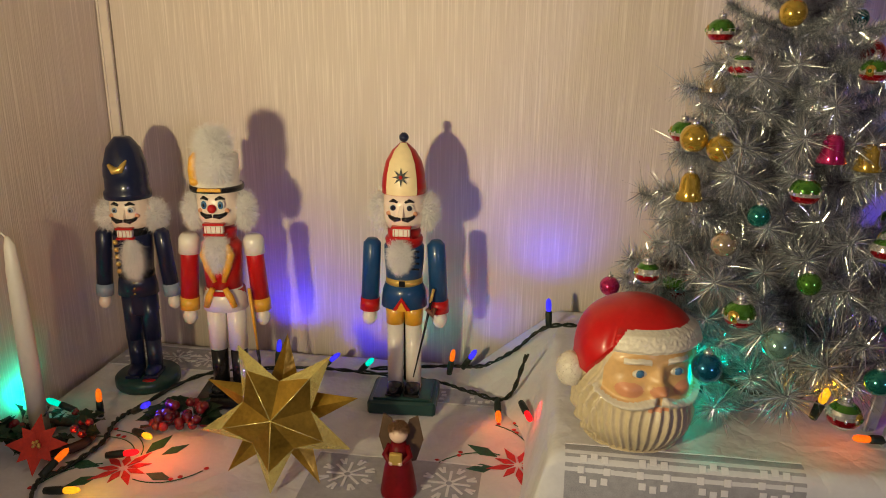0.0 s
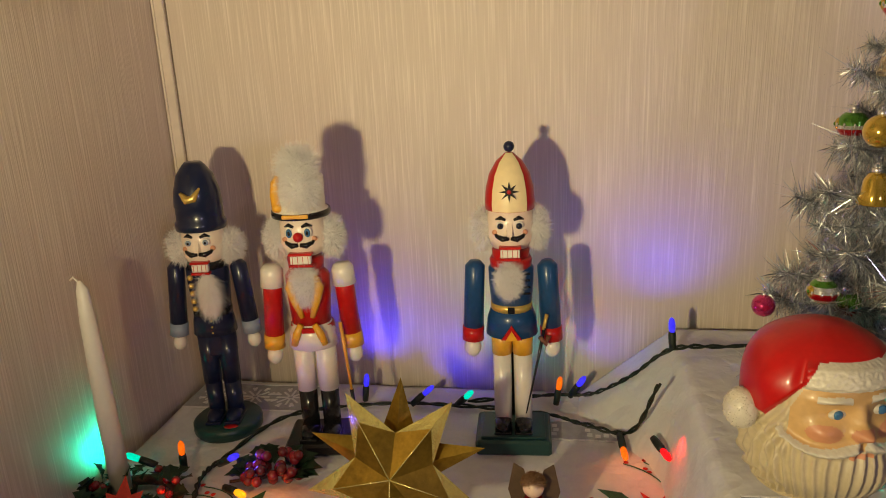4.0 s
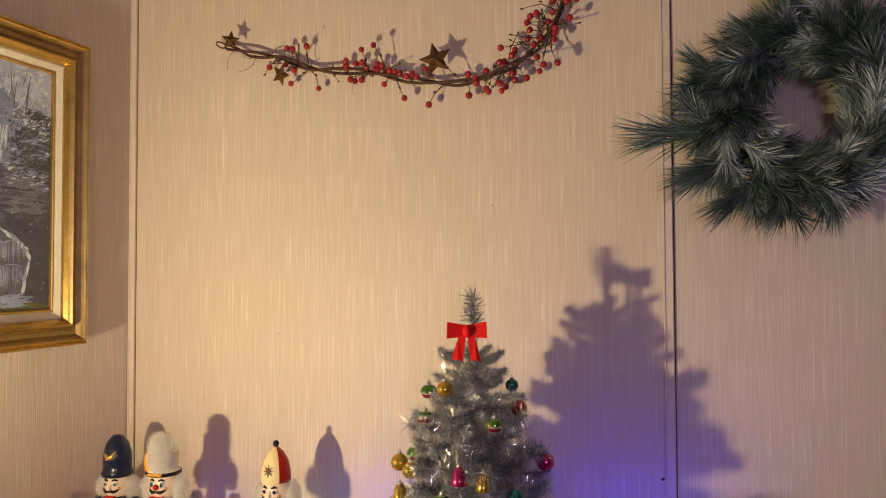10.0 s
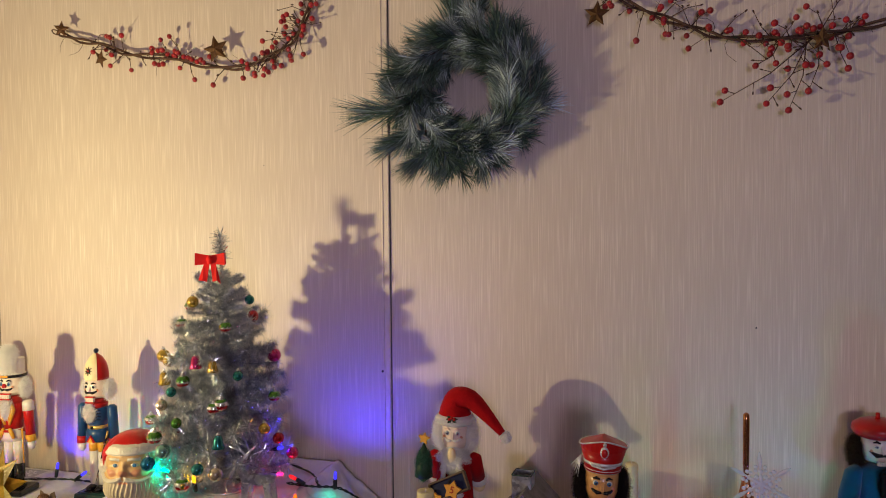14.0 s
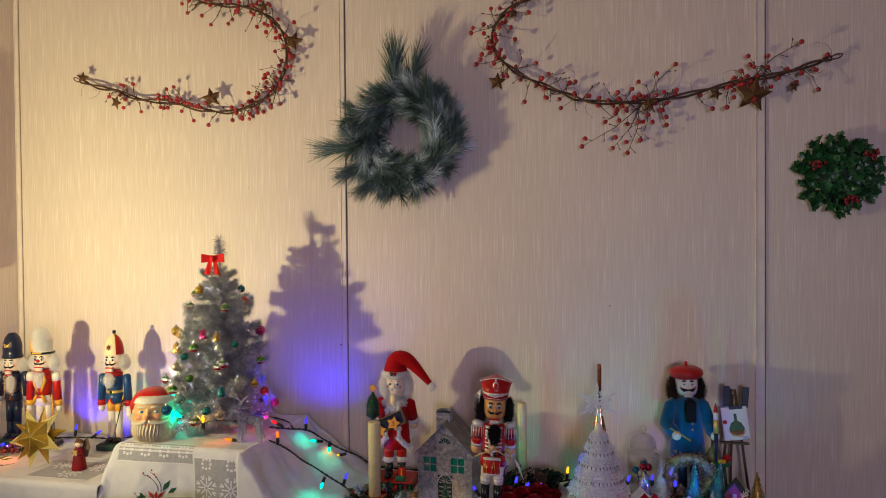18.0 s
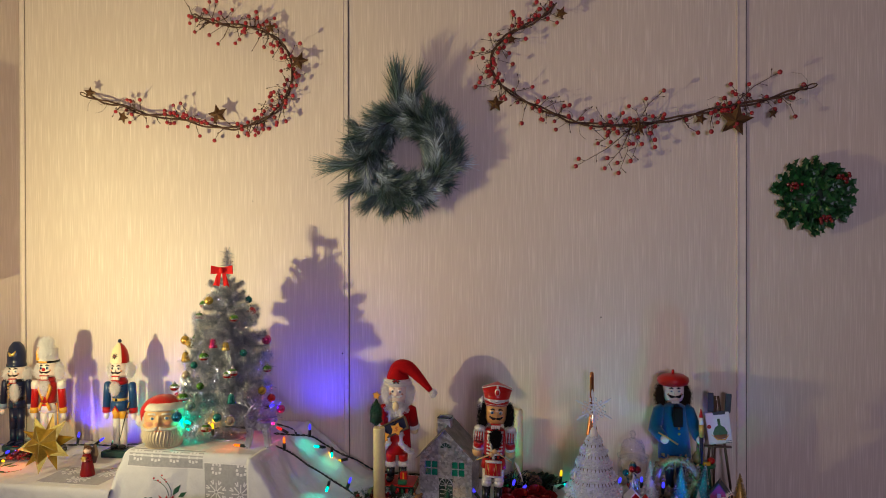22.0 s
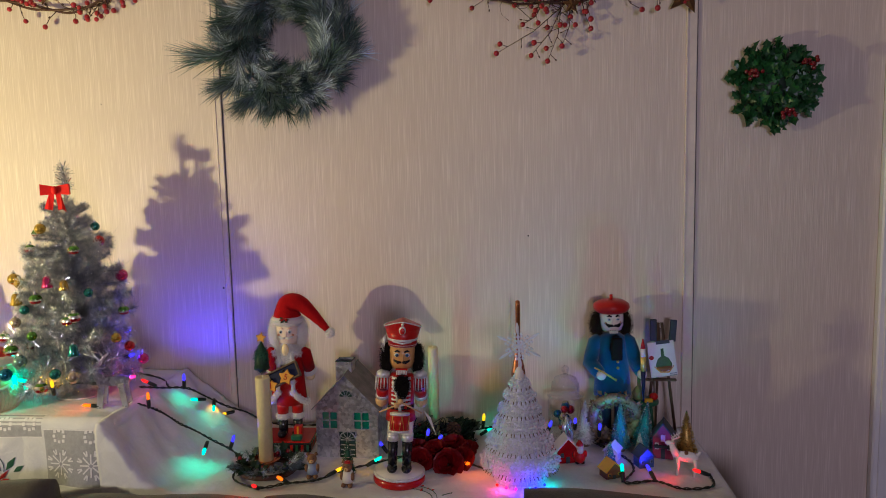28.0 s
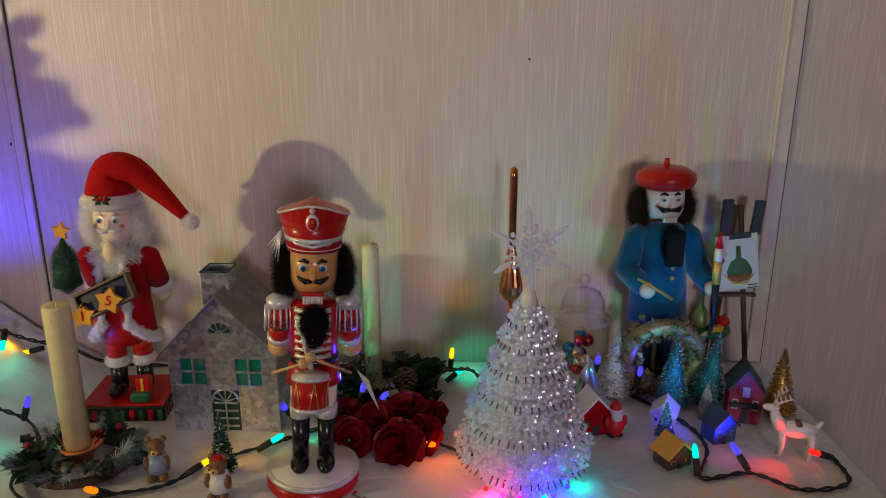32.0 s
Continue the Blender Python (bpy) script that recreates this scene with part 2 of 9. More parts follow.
mat("wax_white", (0.78, 0.74, 0.66), 0.4, var=0.04)
mat("wax_cream", (0.70, 0.61, 0.32), 0.5, var=0.1, scale=40, bump=0.5, bscale=500)
mat("copper", (0.62, 0.25, 0.11), 0.16, 1.0, var=0.15)
mat("crystal", (0.93, 0.95, 1.0), 0.06, var=0.03, coat=0.5, clear=0.50)
mat("bead_core", (0.70, 0.70, 0.80), 0.4, var=0.1)
mat("brass_dark", (0.20, 0.16, 0.12), 0.4, 0.7, var=0.2)
mat("cord_green", (0.006, 0.014, 0.010), 0.5, var=0.3)
mat("teal_brush", (0.015, 0.22, 0.27), 0.7, var=0.3, scale=80, sheen=0.3)
mat("white_brush", (0.62, 0.60, 0.58), 0.8, var=0.15, scale=80, sheen=0.3)
mat("gold_brush", (0.50, 0.33, 0.09), 0.4, 0.6, var=0.3, scale=80)
mat("green_brush", (0.020, 0.10, 0.055), 0.7, var=0.3, scale=80)
mat("pink_paint", (0.34, 0.035, 0.085), 0.6, var=0.15)
mat("roof_dark", (0.035, 0.045, 0.055), 0.6, var=0.3)
mat("blue_paint", (0.03, 0.08, 0.22), 0.5, var=0.2)
mat("teddy", (0.20, 0.10, 0.042), 0.8, var=0.25, scale=80, bump=0.4, bscale=500)
mat("green_paint", (0.012, 0.10, 0.045), 0.35, var=0.15, coat=0.3)
mat("teal_paint", (0.007, 0.040, 0.038), 0.4, var=0.2, coat=0.2)
mat("brown_paint", (0.16, 0.055, 0.025), 0.5, var=0.2)
mat("mug_beard", (0.56, 0.47, 0.31), 0.35, var=0.14, scale=30, coat=0.3)
mat("mug_white", (0.64, 0.59, 0.49), 0.45, var=0.12, scale=40, coat=0.2, bump=0.3, bscale=300)
mat("gold_bright", (1.0, 0.76, 0.26), 0.24, 0.7, var=0.2, scale=60, bump=1.2, bscale=140)
mat("mug_skin", (0.60, 0.37, 0.15), 0.42, var=0.14, scale=25, coat=0.12, bump=0.2, bscale=200)
mat("cheek", (0.60, 0.27, 0.14), 0.42, var=0.1, coat=0.1)
mat("eye_blue", (0.05, 0.16, 0.33), 0.2, coat=0.6)
mat("star_orange", (0.78, 0.36, 0.03), 0.5, var=0.12, scale=40)
for nm, cc in (("gold", (0.60, 0.40, 0.06)), ("teal", (0.02, 0.22, 0.20)), ("pink", (0.62, 0.03, 0.18)), ("champagne", (0.55, 0.45, 0.33)), ("red", (0.50, 0.01, 0.02)), ("green", (0.09, 0.27, 0.03)), ("aqua", (0.25, 0.48, 0.42)), ("white", (0.72, 0.72, 0.70)), ("blue", (0.01, 0.16, 0.30))):
    mat("bauble_" + nm, cc, 0.14, 0.75, var=0.1, scale=30, coat=0.6)
GLOW = {"blue": (0.04, 0.03, 1.0), "teal": (0.0, 0.85, 0.48), "orange": (1.0, 0.13, 0.004), "red": (1.0, 0.01, 0.012), "yellow": (1.0, 0.42, 0.01), "pink": (1.0, 0.03, 0.25)}
for nm, cc in GLOW.items():
    mat("bulb_" + nm, cc, 0.2, var=0.35, scale=160, glow=1.8, spec=0.1)


def soften(name, k):
    """Lets light pass through hair and beads, so that both sides of a strand glow alike."""
    t = MATS[name].node_tree
    b = t.nodes["Principled BSDF"]
    tr, mx = t.nodes.new("ShaderNodeBsdfTranslucent"), t.nodes.new("ShaderNodeMixShader")
    mx.inputs[0].default_value = k
    t.links.new(b.inputs["Base Color"].links[0].from_socket, tr.inputs["Color"])
    t.links.new(b.outputs[0], mx.inputs[1])
    t.links.new(tr.outputs[0], mx.inputs[2])
    t.links.new(mx.outputs[0], t.nodes["Material Output"].inputs["Surface"])


soften("white_fur", 0.48)
soften("crystal", 0.48)

def tinsel_foil():
    """Silver foil strips, each one a little duller or brighter than its neighbour."""
    m = mat("tinsel", (0.8, 0.8, 0.85), 0.2, 0.9, var=0.1)
    t = m.node_tree
    b = t.nodes["Principled BSDF"]
    geo, ramp, rough = t.nodes.new("ShaderNodeNewGeometry"), t.nodes.new("ShaderNodeValToRGB"), t.nodes.new("ShaderNodeMapRange")
    e = ramp.color_ramp.elements
    e[0].position, e[0].color = 0.1, (0.20, 0.21, 0.25, 1)
    e[1].position, e[1].color = 0.72, (0.93, 0.97, 1.0, 1)
    rough.inputs[3].default_value, rough.inputs[4].default_value = 0.48, 0.12
    t.links.new(geo.outputs["Random Per Island"], ramp.inputs[0])
    t.links.new(geo.outputs["Random Per Island"], rough.inputs[0])
    t.links.new(ramp.outputs[0], b.inputs["Base Color"])
    t.links.new(rough.outputs[0], b.inputs["Roughness"])


def needle_tones(name, lo, hi):
    """Lets every needle of a material be a little darker or paler than the next."""
    t = MATS[name].node_tree
    b = t.nodes["Principled BSDF"]
    geo, span, hsv = t.nodes.new("ShaderNodeNewGeometry"), t.nodes.new("ShaderNodeMapRange"), t.nodes.new("ShaderNodeHueSaturation")
    span.inputs[3].default_value, span.inputs[4].default_value = lo, hi
    t.links.new(geo.outputs["Random Per Island"], span.inputs[0])
    t.links.new(span.outputs[0], hsv.inputs["Value"])
    t.links.new(b.inputs["Base Color"].links[0].from_socket, hsv.inputs["Color"])
    t.links.new(hsv.outputs[0], b.inputs["Base Color"])


def spangled_zinc():
    """Galvanised sheet with crystal patches that each catch the light their own way."""
    m = mat("galvanised", (0.55, 0.57, 0.62), 0.3, 0.85, var=0.2, scale=60)
    t = m.node_tree
    b = t.nodes["Principled BSDF"]
    co, vo, ramp, bp = t.nodes.new("ShaderNodeTexCoord"), t.nodes.new("ShaderNodeTexVoronoi"), t.nodes.new("ShaderNodeValToRGB"), t.nodes.new("ShaderNodeBump")
    dent = t.nodes.new("ShaderNodeTexVoronoi")
    vo.inputs["Scale"].default_value, dent.inputs["Scale"].default_value = 150, 85
    dent.feature = "SMOOTH_F1"
    e = ramp.color_ramp.elements
    e[0].color, e[1].color = (0.34, 0.36, 0.42, 1), (0.82, 0.84, 0.90, 1)
    bp.inputs["Strength"].default_value, bp.inputs["Distance"].default_value = 0.7, 0.003
    for n in (vo, dent):
        t.links.new(co.outputs["Object"], n.inputs["Vector"])
    t.links.new(vo.outputs["Color"], ramp.inputs[0])
    t.links.new(ramp.outputs[0], b.inputs["Base Color"])
    t.links.new(dent.outputs["Distance"], bp.inputs["Height"])
    t.links.new(bp.outputs[0], b.inputs["Normal"])


def clear_glass():
    """Thin clear glass: see-through, with gloss that grows towards the rim."""
    m = mat("glass", (0.9, 0.92, 0.95), 0.03, var=0.01)
    t = m.node_tree
    see, gloss, rim, mx = t.nodes.new("ShaderNodeBsdfTransparent"), t.nodes.new("ShaderNodeBsdfGlossy"), t.nodes.new("ShaderNodeLayerWeight"), t.nodes.new("ShaderNodeMixShader")
    see.inputs[0].default_value, gloss.inputs["Roughness"].default_value, rim.inputs[0].default_value = (0.97, 0.98, 0.99, 1), 0.05, 0.22
    t.links.new(rim.outputs["Facing"], mx.inputs[0])
    t.links.new(see.outputs[0], mx.inputs[1])
    t.links.new(gloss.outputs[0], mx.inputs[2])
    t.links.new(mx.outputs[0], t.nodes["Material Output"].inputs["Surface"])


cloth_creases("cloth_white")
tinsel_foil()
for nm in ("pine_green", "pine_grey", "pine_frost", "teal_brush", "white_brush", "gold_brush", "green_brush"):
    needle_tones(nm, 0.45, 1.6)
spangled_zinc()
clear_glass()


# ---- mesh helpers ----
class Shape:
    """Collects vertices and faces with a material each, then becomes one mesh."""

    def __init__(self):
        self.v, self.f, self.m, self.s, self.names = [], [], [], [], []

    def add(self, verts, faces, mt, smooth=True, m=None):
        o = len(self.v)
        if m is not None:
            verts = [m @ Vector(p) for p in verts]
        self.v.extend([tuple(p) for p in verts])
        if mt not in self.names:
            self.names.append(mt)
        k = self.names.index(mt)
        for f in faces:
            self.f.append([i + o for i in f])
            self.m.append(k)
            self.s.append(smooth)
        return self

    def lathe(self, profile, mt, c=(0, 0, 0), seg=20, m=None, squash=1.0, smooth=True):
        vs, fs = [], []
        for r, z in profile:
            for i in range(seg):
                a = 2 * math.pi * i / seg
                vs.append((c[0] + r * math.cos(a), c[1] + squash * r * math.sin(a), c[2] + z))
        n = len(profile)
        for j in range(n - 1):
            for i in range(seg):
                k = (i + 1) % seg
                fs.append((j * seg + i, j * seg + k, (j + 1) * seg + k, (j + 1) * seg + i))
        fs.append(tuple(range(seg - 1, -1, -1)))
        fs.append(tuple(range((n - 1) * seg, n * seg)))
        return self.add(vs, fs, mt, smooth, m)

    def ball(self, c, r, mt, seg=14, rings=9, m=None):
        rx, ry, rz = r if isinstance(r, tuple) else (r, r, r)
        vs, fs = [(c[0], c[1], c[2] - rz)], []
        for j in range(1, rings):
            p = math.pi * j / rings - math.pi / 2
            for i in range(seg):
                a = 2 * math.pi * i / seg
                vs.append((c[0] + rx * math.cos(p) * math.cos(a), c[1] + ry * math.cos(p) * math.sin(a), c[2] + rz * math.sin(p)))
        vs.append((c[0], c[1], c[2] + rz))
        top = len(vs) - 1
        for i in range(seg):
            k = (i + 1) % seg
            fs.append((0, 1 + k, 1 + i))
            fs.append((top, top - seg + i, top - seg + k))
            for j in range(rings - 2):
                b = 1 + j * seg
                fs.append((b + i, b + k, b + seg + k, b + seg + i))
        return self.add(vs, fs, mt, True, m)

    def tube(self, pts, r, mt, seg=8, m=None):
        pts = [Vector(p) for p in pts]
        n = len(pts)
        rs = r if isinstance(r, (list, tuple)) else [r] * n
        vs, fs = [], []
        side = None
        for i, p in enumerate(pts):
            d = (pts[min(i + 1, n - 1)] - pts[max(i - 1, 0)])
            d = d.normalized() if d.length > 1e-9 else Vector((0, 0, 1))
            if side is None:
                side = d.orthogonal().normalized()
            side = side - d * side.dot(d)
            side = side.normalized() if side.length > 1e-6 else d.orthogonal().normalized()
            up = d.cross(side)
            for k in range(seg):
                a = 2 * math.pi * k / seg
                vs.append(p + (side * math.cos(a) + up * math.sin(a)) * rs[i])
        for i in range(n - 1):
            for k in range(seg):
                q = (k + 1) % seg
                fs.append((i * seg + k, i * seg + q, (i + 1) * seg + q, (i + 1) * seg + k))
        fs.append(tuple(range(seg - 1, -1, -1)))
        fs.append(tuple(range((n - 1) * seg, n * seg)))
        return self.add(vs, fs, mt, True, m)

    def box(self, c, size, mt, bevel=0.002, m=None):
        """A box with chamfered edges."""
        h = [s / 2 for s in size]
        b = min(bevel, min(h) * 0.45)
        vs, key = [], {}
        for sx in (-1, 1):
            for sy in (-1, 1):
                for sz in (-1, 1):
                    for ax in range(3):
                        p = [sx * (h[0] - b), sy * (h[1] - b), sz * (h[2] - b)]
                        p[ax] += (sx, sy, sz)[ax] * b
                        key[sx, sy, sz, ax] = len(vs)
                        vs.append((c[0] + p[0], c[1] + p[1], c[2] + p[2]))
        fs = []
        for ax in range(3):
            for s in (-1, 1):
                ring = []
                for a, d in ((-1, -1), (1, -1), (1, 1), (-1, 1)):
                    q = [a, d]
                    q.insert(ax, s)
                    ring.append(key[q[0], q[1], q[2], ax])
                fs.append(ring if (s > 0) != (ax == 1) else ring[::-1])
        for ax in range(3):
            o1, o2 = [k for k in range(3) if k != ax]
            for s1 in (-1, 1):
                for s2 in (-1, 1):
                    q = {o1: s1, o2: s2}
                    lo = [q.get(k, -1) for k in range(3)]
                    hi = [q.get(k, 1) for k in range(3)]
                    ring = [key[(*lo, o1)], key[(*hi, o1)], key[(*hi, o2)], key[(*lo, o2)]]
                    fs.append(ring)
        for sx in (-1, 1):
            for sy in (-1, 1):
                for sz in (-1, 1):
                    fs.append([key[sx, sy, sz, k] for k in range(3)])
        return self.add(vs, fs, mt, False, m)

    def slab(self, poly, thick, mt, m=None, smooth=False):
        """A flat outline in x and z, given a thickness along y."""
        n = len(poly)
        vs = [(x, -thick / 2, z) for x, z in poly] + [(x, thick / 2, z) for x, z in poly]
        fs = [list(range(n)), list(range(2 * n - 1, n - 1, -1))]
        for i in range(n):
            k = (i + 1) % n
            fs.append([i, i + n, k + n, k])
        return self.add(vs, fs, mt, smooth, m)

    def fur(self, c, r, count, length, mt, wid=0.0016, away=None, m=None, droop=0.0):
        """Tufts on an ellipsoid, turned outwards."""
        rx, ry, rz = r if isinstance(r, tuple) else (r, r, r)
        vs, fs = [], []
        length, wid = length * 0.95, wid * 0.20
        for _ in range(count * 14):
            d = Vector((rnd.gauss(0, 1), rnd.gauss(0, 1), rnd.gauss(0, 1))).normalized()
            if away and d.dot(Vector(away)) < -0.25:
                d = -d
            p = Vector((c[0] + d.x * rx, c[1] + d.y * ry, c[2] + d.z * rz))
            d2 = (d * 0.7 + Vector((rnd.gauss(0, 0.45), rnd.gauss(0, 0.45), rnd.gauss(-0.30, 0.5) - droop))).normalized()
            s = d2.cross(d)
            s = s.normalized() if s.length > 1e-4 else d2.orthogonal().normalized()
            k = len(vs)
            ln = length * rnd.uniform(0.5, 1.2)
            vs += [p - s * wid, p + s * wid, p + d2 * ln]
            fs.append((k, k + 1, k + 2))
        return self.add(vs, fs, mt, False, m)

    def mesh(self, name):
        me = bpy.data.meshes.new(name)
        me.from_pydata(self.v, [], self.f)
        for n in self.names:
            me.materials.append(MATS[n])
        me.polygons.foreach_set("material_index", self.m)
        me.polygons.foreach_set("use_smooth", self.s)
        me.update()
        return me


def thing(name, shape, m=None, label="", category="", group="", kind=""):
    ob = new(name, shape.mesh(name) if shape else None)
    if m is not None:
        ob.matrix_world = m
    return tagged(ob, label, category, group, kind)


def part(name, shape, parent, label="", m=None, kind=""):
    ob = new(name, shape.mesh(name) if isinstance(shape, Shape) else shape)
    ob.parent = parent
    if m is not None:
        ob.matrix_local = m
    return tagged(ob, label, "", "", kind)


def spline(pts, per=8):
    """A smooth line through the points."""
    p = [Vector(q) for q in pts]
    p = [p[0] * 2 - p[1]] + p + [p[-1] * 2 - p[-2]]
    out = []
    for i in range(1, len(p) - 2):
        for k in range(per):
            t = k / per
            a, b, c, d = p[i - 1], p[i], p[i + 1], p[i + 2]
            out.append(0.5 * (2 * b + (c - a) * t + (2 * a - 5 * b + 4 * c - d) * t * t + (3 * b - a - 3 * c + d) * t ** 3))
    out.append(p[-2])
    return out


def star_outline(ro, ri, n=5, turn=90):
    return [((ro if k % 2 == 0 else ri) * math.cos(radians(turn + 180 * k / n)), (ro if k % 2 == 0 else ri) * math.sin(radians(turn + 180 * k / n))) for k in range(2 * n)]


def aim(p, d, spin=0.0):
    """A pose at p whose z axis follows d."""
    q = Vector(d).to_track_quat("Z", "Y").to_matrix().to_4x4()
    return Matrix.Translation(p) @ q @ pose(0, 0, 0, 0, 0, spin)


# ---- room ----
XR, YB, ZC = 4.6, -4.2, 2.42
def wall_box(name, c, size, mt):
    return thing(name, Shape().box(c, size, mt, 0.001), None, kind="structure")


wn = wall_box("wall_north", (2.25, 0.058, ZC / 2), (4.7, 0.1, ZC), "groove_dark")
seams = [0.0, 1.208, 2.428, 3.65, 4.6]
for a, b in zip(seams[:-1], seams[1:]):
    part("panel", Shape().box(((a + b) / 2, 0.004, ZC / 2), (b - a - 0.003, 0.008, ZC), "wallpaper_back", 0.0006), wn)
ww = wall_box("wall_west", (-0.058, YB / 2 + 0.05, ZC / 2), (0.1, -YB + 0.1, ZC), "groove_dark")
for a, b in ((-1.22, 0.0), (-2.44, -1.22), (-4.2, -2.44)):
    part("panel", Shape().box((-0.004, (a + b) / 2, ZC / 2), (0.008, b - a - 0.003, ZC), "wallpaper_side", 0.0006), ww)
wall_box("wall_east", (XR + 0.05, YB / 2, ZC / 2), (0.1, -YB, ZC), "side_paint")
wall_box("wall_south", (2.25, YB - 0.05, ZC / 2), (4.7, 0.1, ZC), "side_paint")
wall_box("floor", (2.25, YB / 2, -0.05), (4.9, 4.6, 0.1), "carpet")
wall_box("ceiling", (2.25, YB / 2, ZC + 0.05), (4.9, 4.6, 0.1), "ceiling_paint")


def batten(x0, x1, gap, w=0.004, mt="groove_dark"):
    """A paper-covered cover strip with a dark joint beside it."""
    ob = thing("trim", Shape().box(((x0 + x1) / 2, -0.003, ZC / 2), (x1 - x0, 0.006, ZC - 0.002), "trim_paper", 0.0016), None, kind="structure")
    part("rib", Shape().box((x0 + 0.0022, -0.0068, ZC / 2), (0.0034, 0.0022, ZC - 0.006), "trim_paper", 0.0009), ob)
    if gap:
        part("joint", Shape().box((x1 + w / 2 + 0.0002, -0.001, ZC / 2), (w, 0.0025, ZC - 0.004), mt, 0.0002), ob)
    return ob


batten(0.001, 0.0175, True, 0.0012, "trim_joint")
batten(1.199, 1.217, True, 0.0017)
batten(2.412, 2.438, True, 0.0022)
batten(3.63, 3.655, True)
casing = Shape()
casing.box((2.925, -0.012, 1.03), (0.085, 0.024, 2.06), "white_paint", 0.004)
casing.box((2.905, -0.026, 1.03), (0.018, 0.006, 2.06), "white_paint", 0.002)
thing("door_casing", casing, None, kind="structure")
dr = thing("door_1", Shape().box((3.37, -0.008, 1.01), (0.80, 0.016, 2.02), "white_paint", 0.003), None, kind="structure")
for zz in (0.55, 1.5):
    part("door_panel", Shape().box((3.37, -0.019, zz), (0.58, 0.006, 0.72), "white_paint", 0.003), dr)
thing("door_casing", Shape().box((3.81, -0.012, 1.03), (0.085, 0.024, 2.06), "white_paint", 0.004), None, kind="structure")
bb = thing("baseboard", Shape().box((1.43, -0.008, 0.045), (2.86, 0.016, 0.09), "white_paint", 0.004), None, kind="structure")

# small marks on the wall
for x, z, r in ((0.401, 1.319, 0.0035), (0.882, 1.580, 0.0014), (1.194, 1.078, 0.003), (2.02, 1.21, 0.002)):
    part("nail_mark", Shape().lathe([(r, 0), (r * 0.6, 0.0012)], "trim_paper" if r == 0.0035 else "groove_dark", m=pose(x, 0.0, z, 90), seg=8), wn)

# ---- picture on the side wall ----
def picture():
    y0, y1, z0, z1 = -0.684, -0.160, 1.303, 1.936
    cy, cz = (y0 + y1) / 2, (z0 + z1) / 2
    ob = thing("framed_picture", None, pose(0, cy, cz), "winter brook painting in a gilded wooden frame with a linen liner", "picture")
    hw, hh = (y1 - y0) / 2, (z1 - z0) / 2
    # moulding: (inset from the outer edge, distance from the wall)
    prof = [(0.0, 0.0), (0.0, 0.035), (0.003, 0.039), (0.006, 0.036), (0.009, 0.040), (0.012, 0.037), (0.016, 0.033), (0.022, 0.026), (0.030, 0.024), (0.036, 0.029), (0.040, 0.038), (0.044, 0.041), (0.047, 0.037), (0.050, 0.034), (0.054, 0.026), (0.054, 0.006)]
    corner = [(-1, -1), (1, -1), (1, 1), (-1, 1)]
    for k in range(4):
        s = Shape()
        a, b = corner[k], corner[(k + 1) % 4]
        vs = []
        for c in (a, b):
            for inset, d in prof:
                vs.append((d, c[0] * (hw - inset), c[1] * (hh - inset)))
        n = len(prof)
        for mt, i0, i1 in (("gold_dull", 0, 1), ("gold_frame", 1, 5), ("gold_dull", 5, 9), ("gold_frame", 9, n - 1)):
            s.add(vs, [(i, i + 1, n + i + 1, n + i) for i in range(i0, i1)], mt, False)
        part("moulding", s, ob)
    for k in range(4):
        s = Shape()
        a, b = corner[k], corner[(k + 1) % 4]
        vs = []
        for c in (a, b):
            for inset, d in ((0.053, 0.022), (0.058, 0.023), (0.070, 0.015), (0.072, 0.009)):
                vs.append((d, c[0] * (hw - inset), c[1] * (hh - inset)))
        s.add(vs, [(i, i + 1, 4 + i + 1, 4 + i) for i in range(3)], "linen_liner", False)
        part("liner", s, ob)
    for k in range(4):
        a, b = corner[k], corner[(k + 1) % 4]
        vs = [(d, c[0] * (hw - inset), c[1] * (hh - inset)) for c in (a, b) for inset, d in ((0.0705, 0.012), (0.0710, 0.0165), (0.0735, 0.0175), (0.0750, 0.0160), (0.0755, 0.010))]
        part("bead", Shape().add(vs, [(i, i + 1, 5 + i + 1, 5 + i) for i in range(4)], "gold_frame", False), ob)
    pw, ph = hw - 0.074, hh - 0.074
    for nm, cc in (("paint_sky", (0.50, 0.54, 0.64)), ("paint_dark", (0.080, 0.085, 0.105)), ("paint_rock", (0.12, 0.125, 0.15)), ("paint_snow", (0.66, 0.70, 0.84)), ("paint_mist", (0.28, 0.33, 0.44)), ("paint_moss", (0.14, 0.13, 0.05)), ("paint_fir", (0.075, 0.095, 0.090)), ("paint_slate", (0.20, 0.205, 0.235)), ("paint_grey", (0.088, 0.092, 0.112)), ("paint_trunk", (0.16, 0.15, 0.19))):
        mat(nm, (cc[0] * 0.97, cc[1] * 1.05, min(0.95, cc[2] * 1.22)), 0.5, var=0.35, scale=35, bump=0.3, bscale=200)
    part("canvas", Shape().box((0.0085, 0, 0), (0.003, 2 * pw, 2 * ph), "paint_rock", 0.0005), ob)
    lay = {"n": 0}

    def area(name, pts, mt):
        """A flat field of paint; u runs from 0 to 1 across and v up."""
        lay["n"] += 1
        d = 0.0102 + 0.000005 * lay["n"]
        vs = [(d, (0.5 - u) * -2 * pw, (v - 0.5) * 2 * ph) for u, v in pts]
        part(name, Shape().add(vs, [list(range(len(vs)))], mt, False), ob)

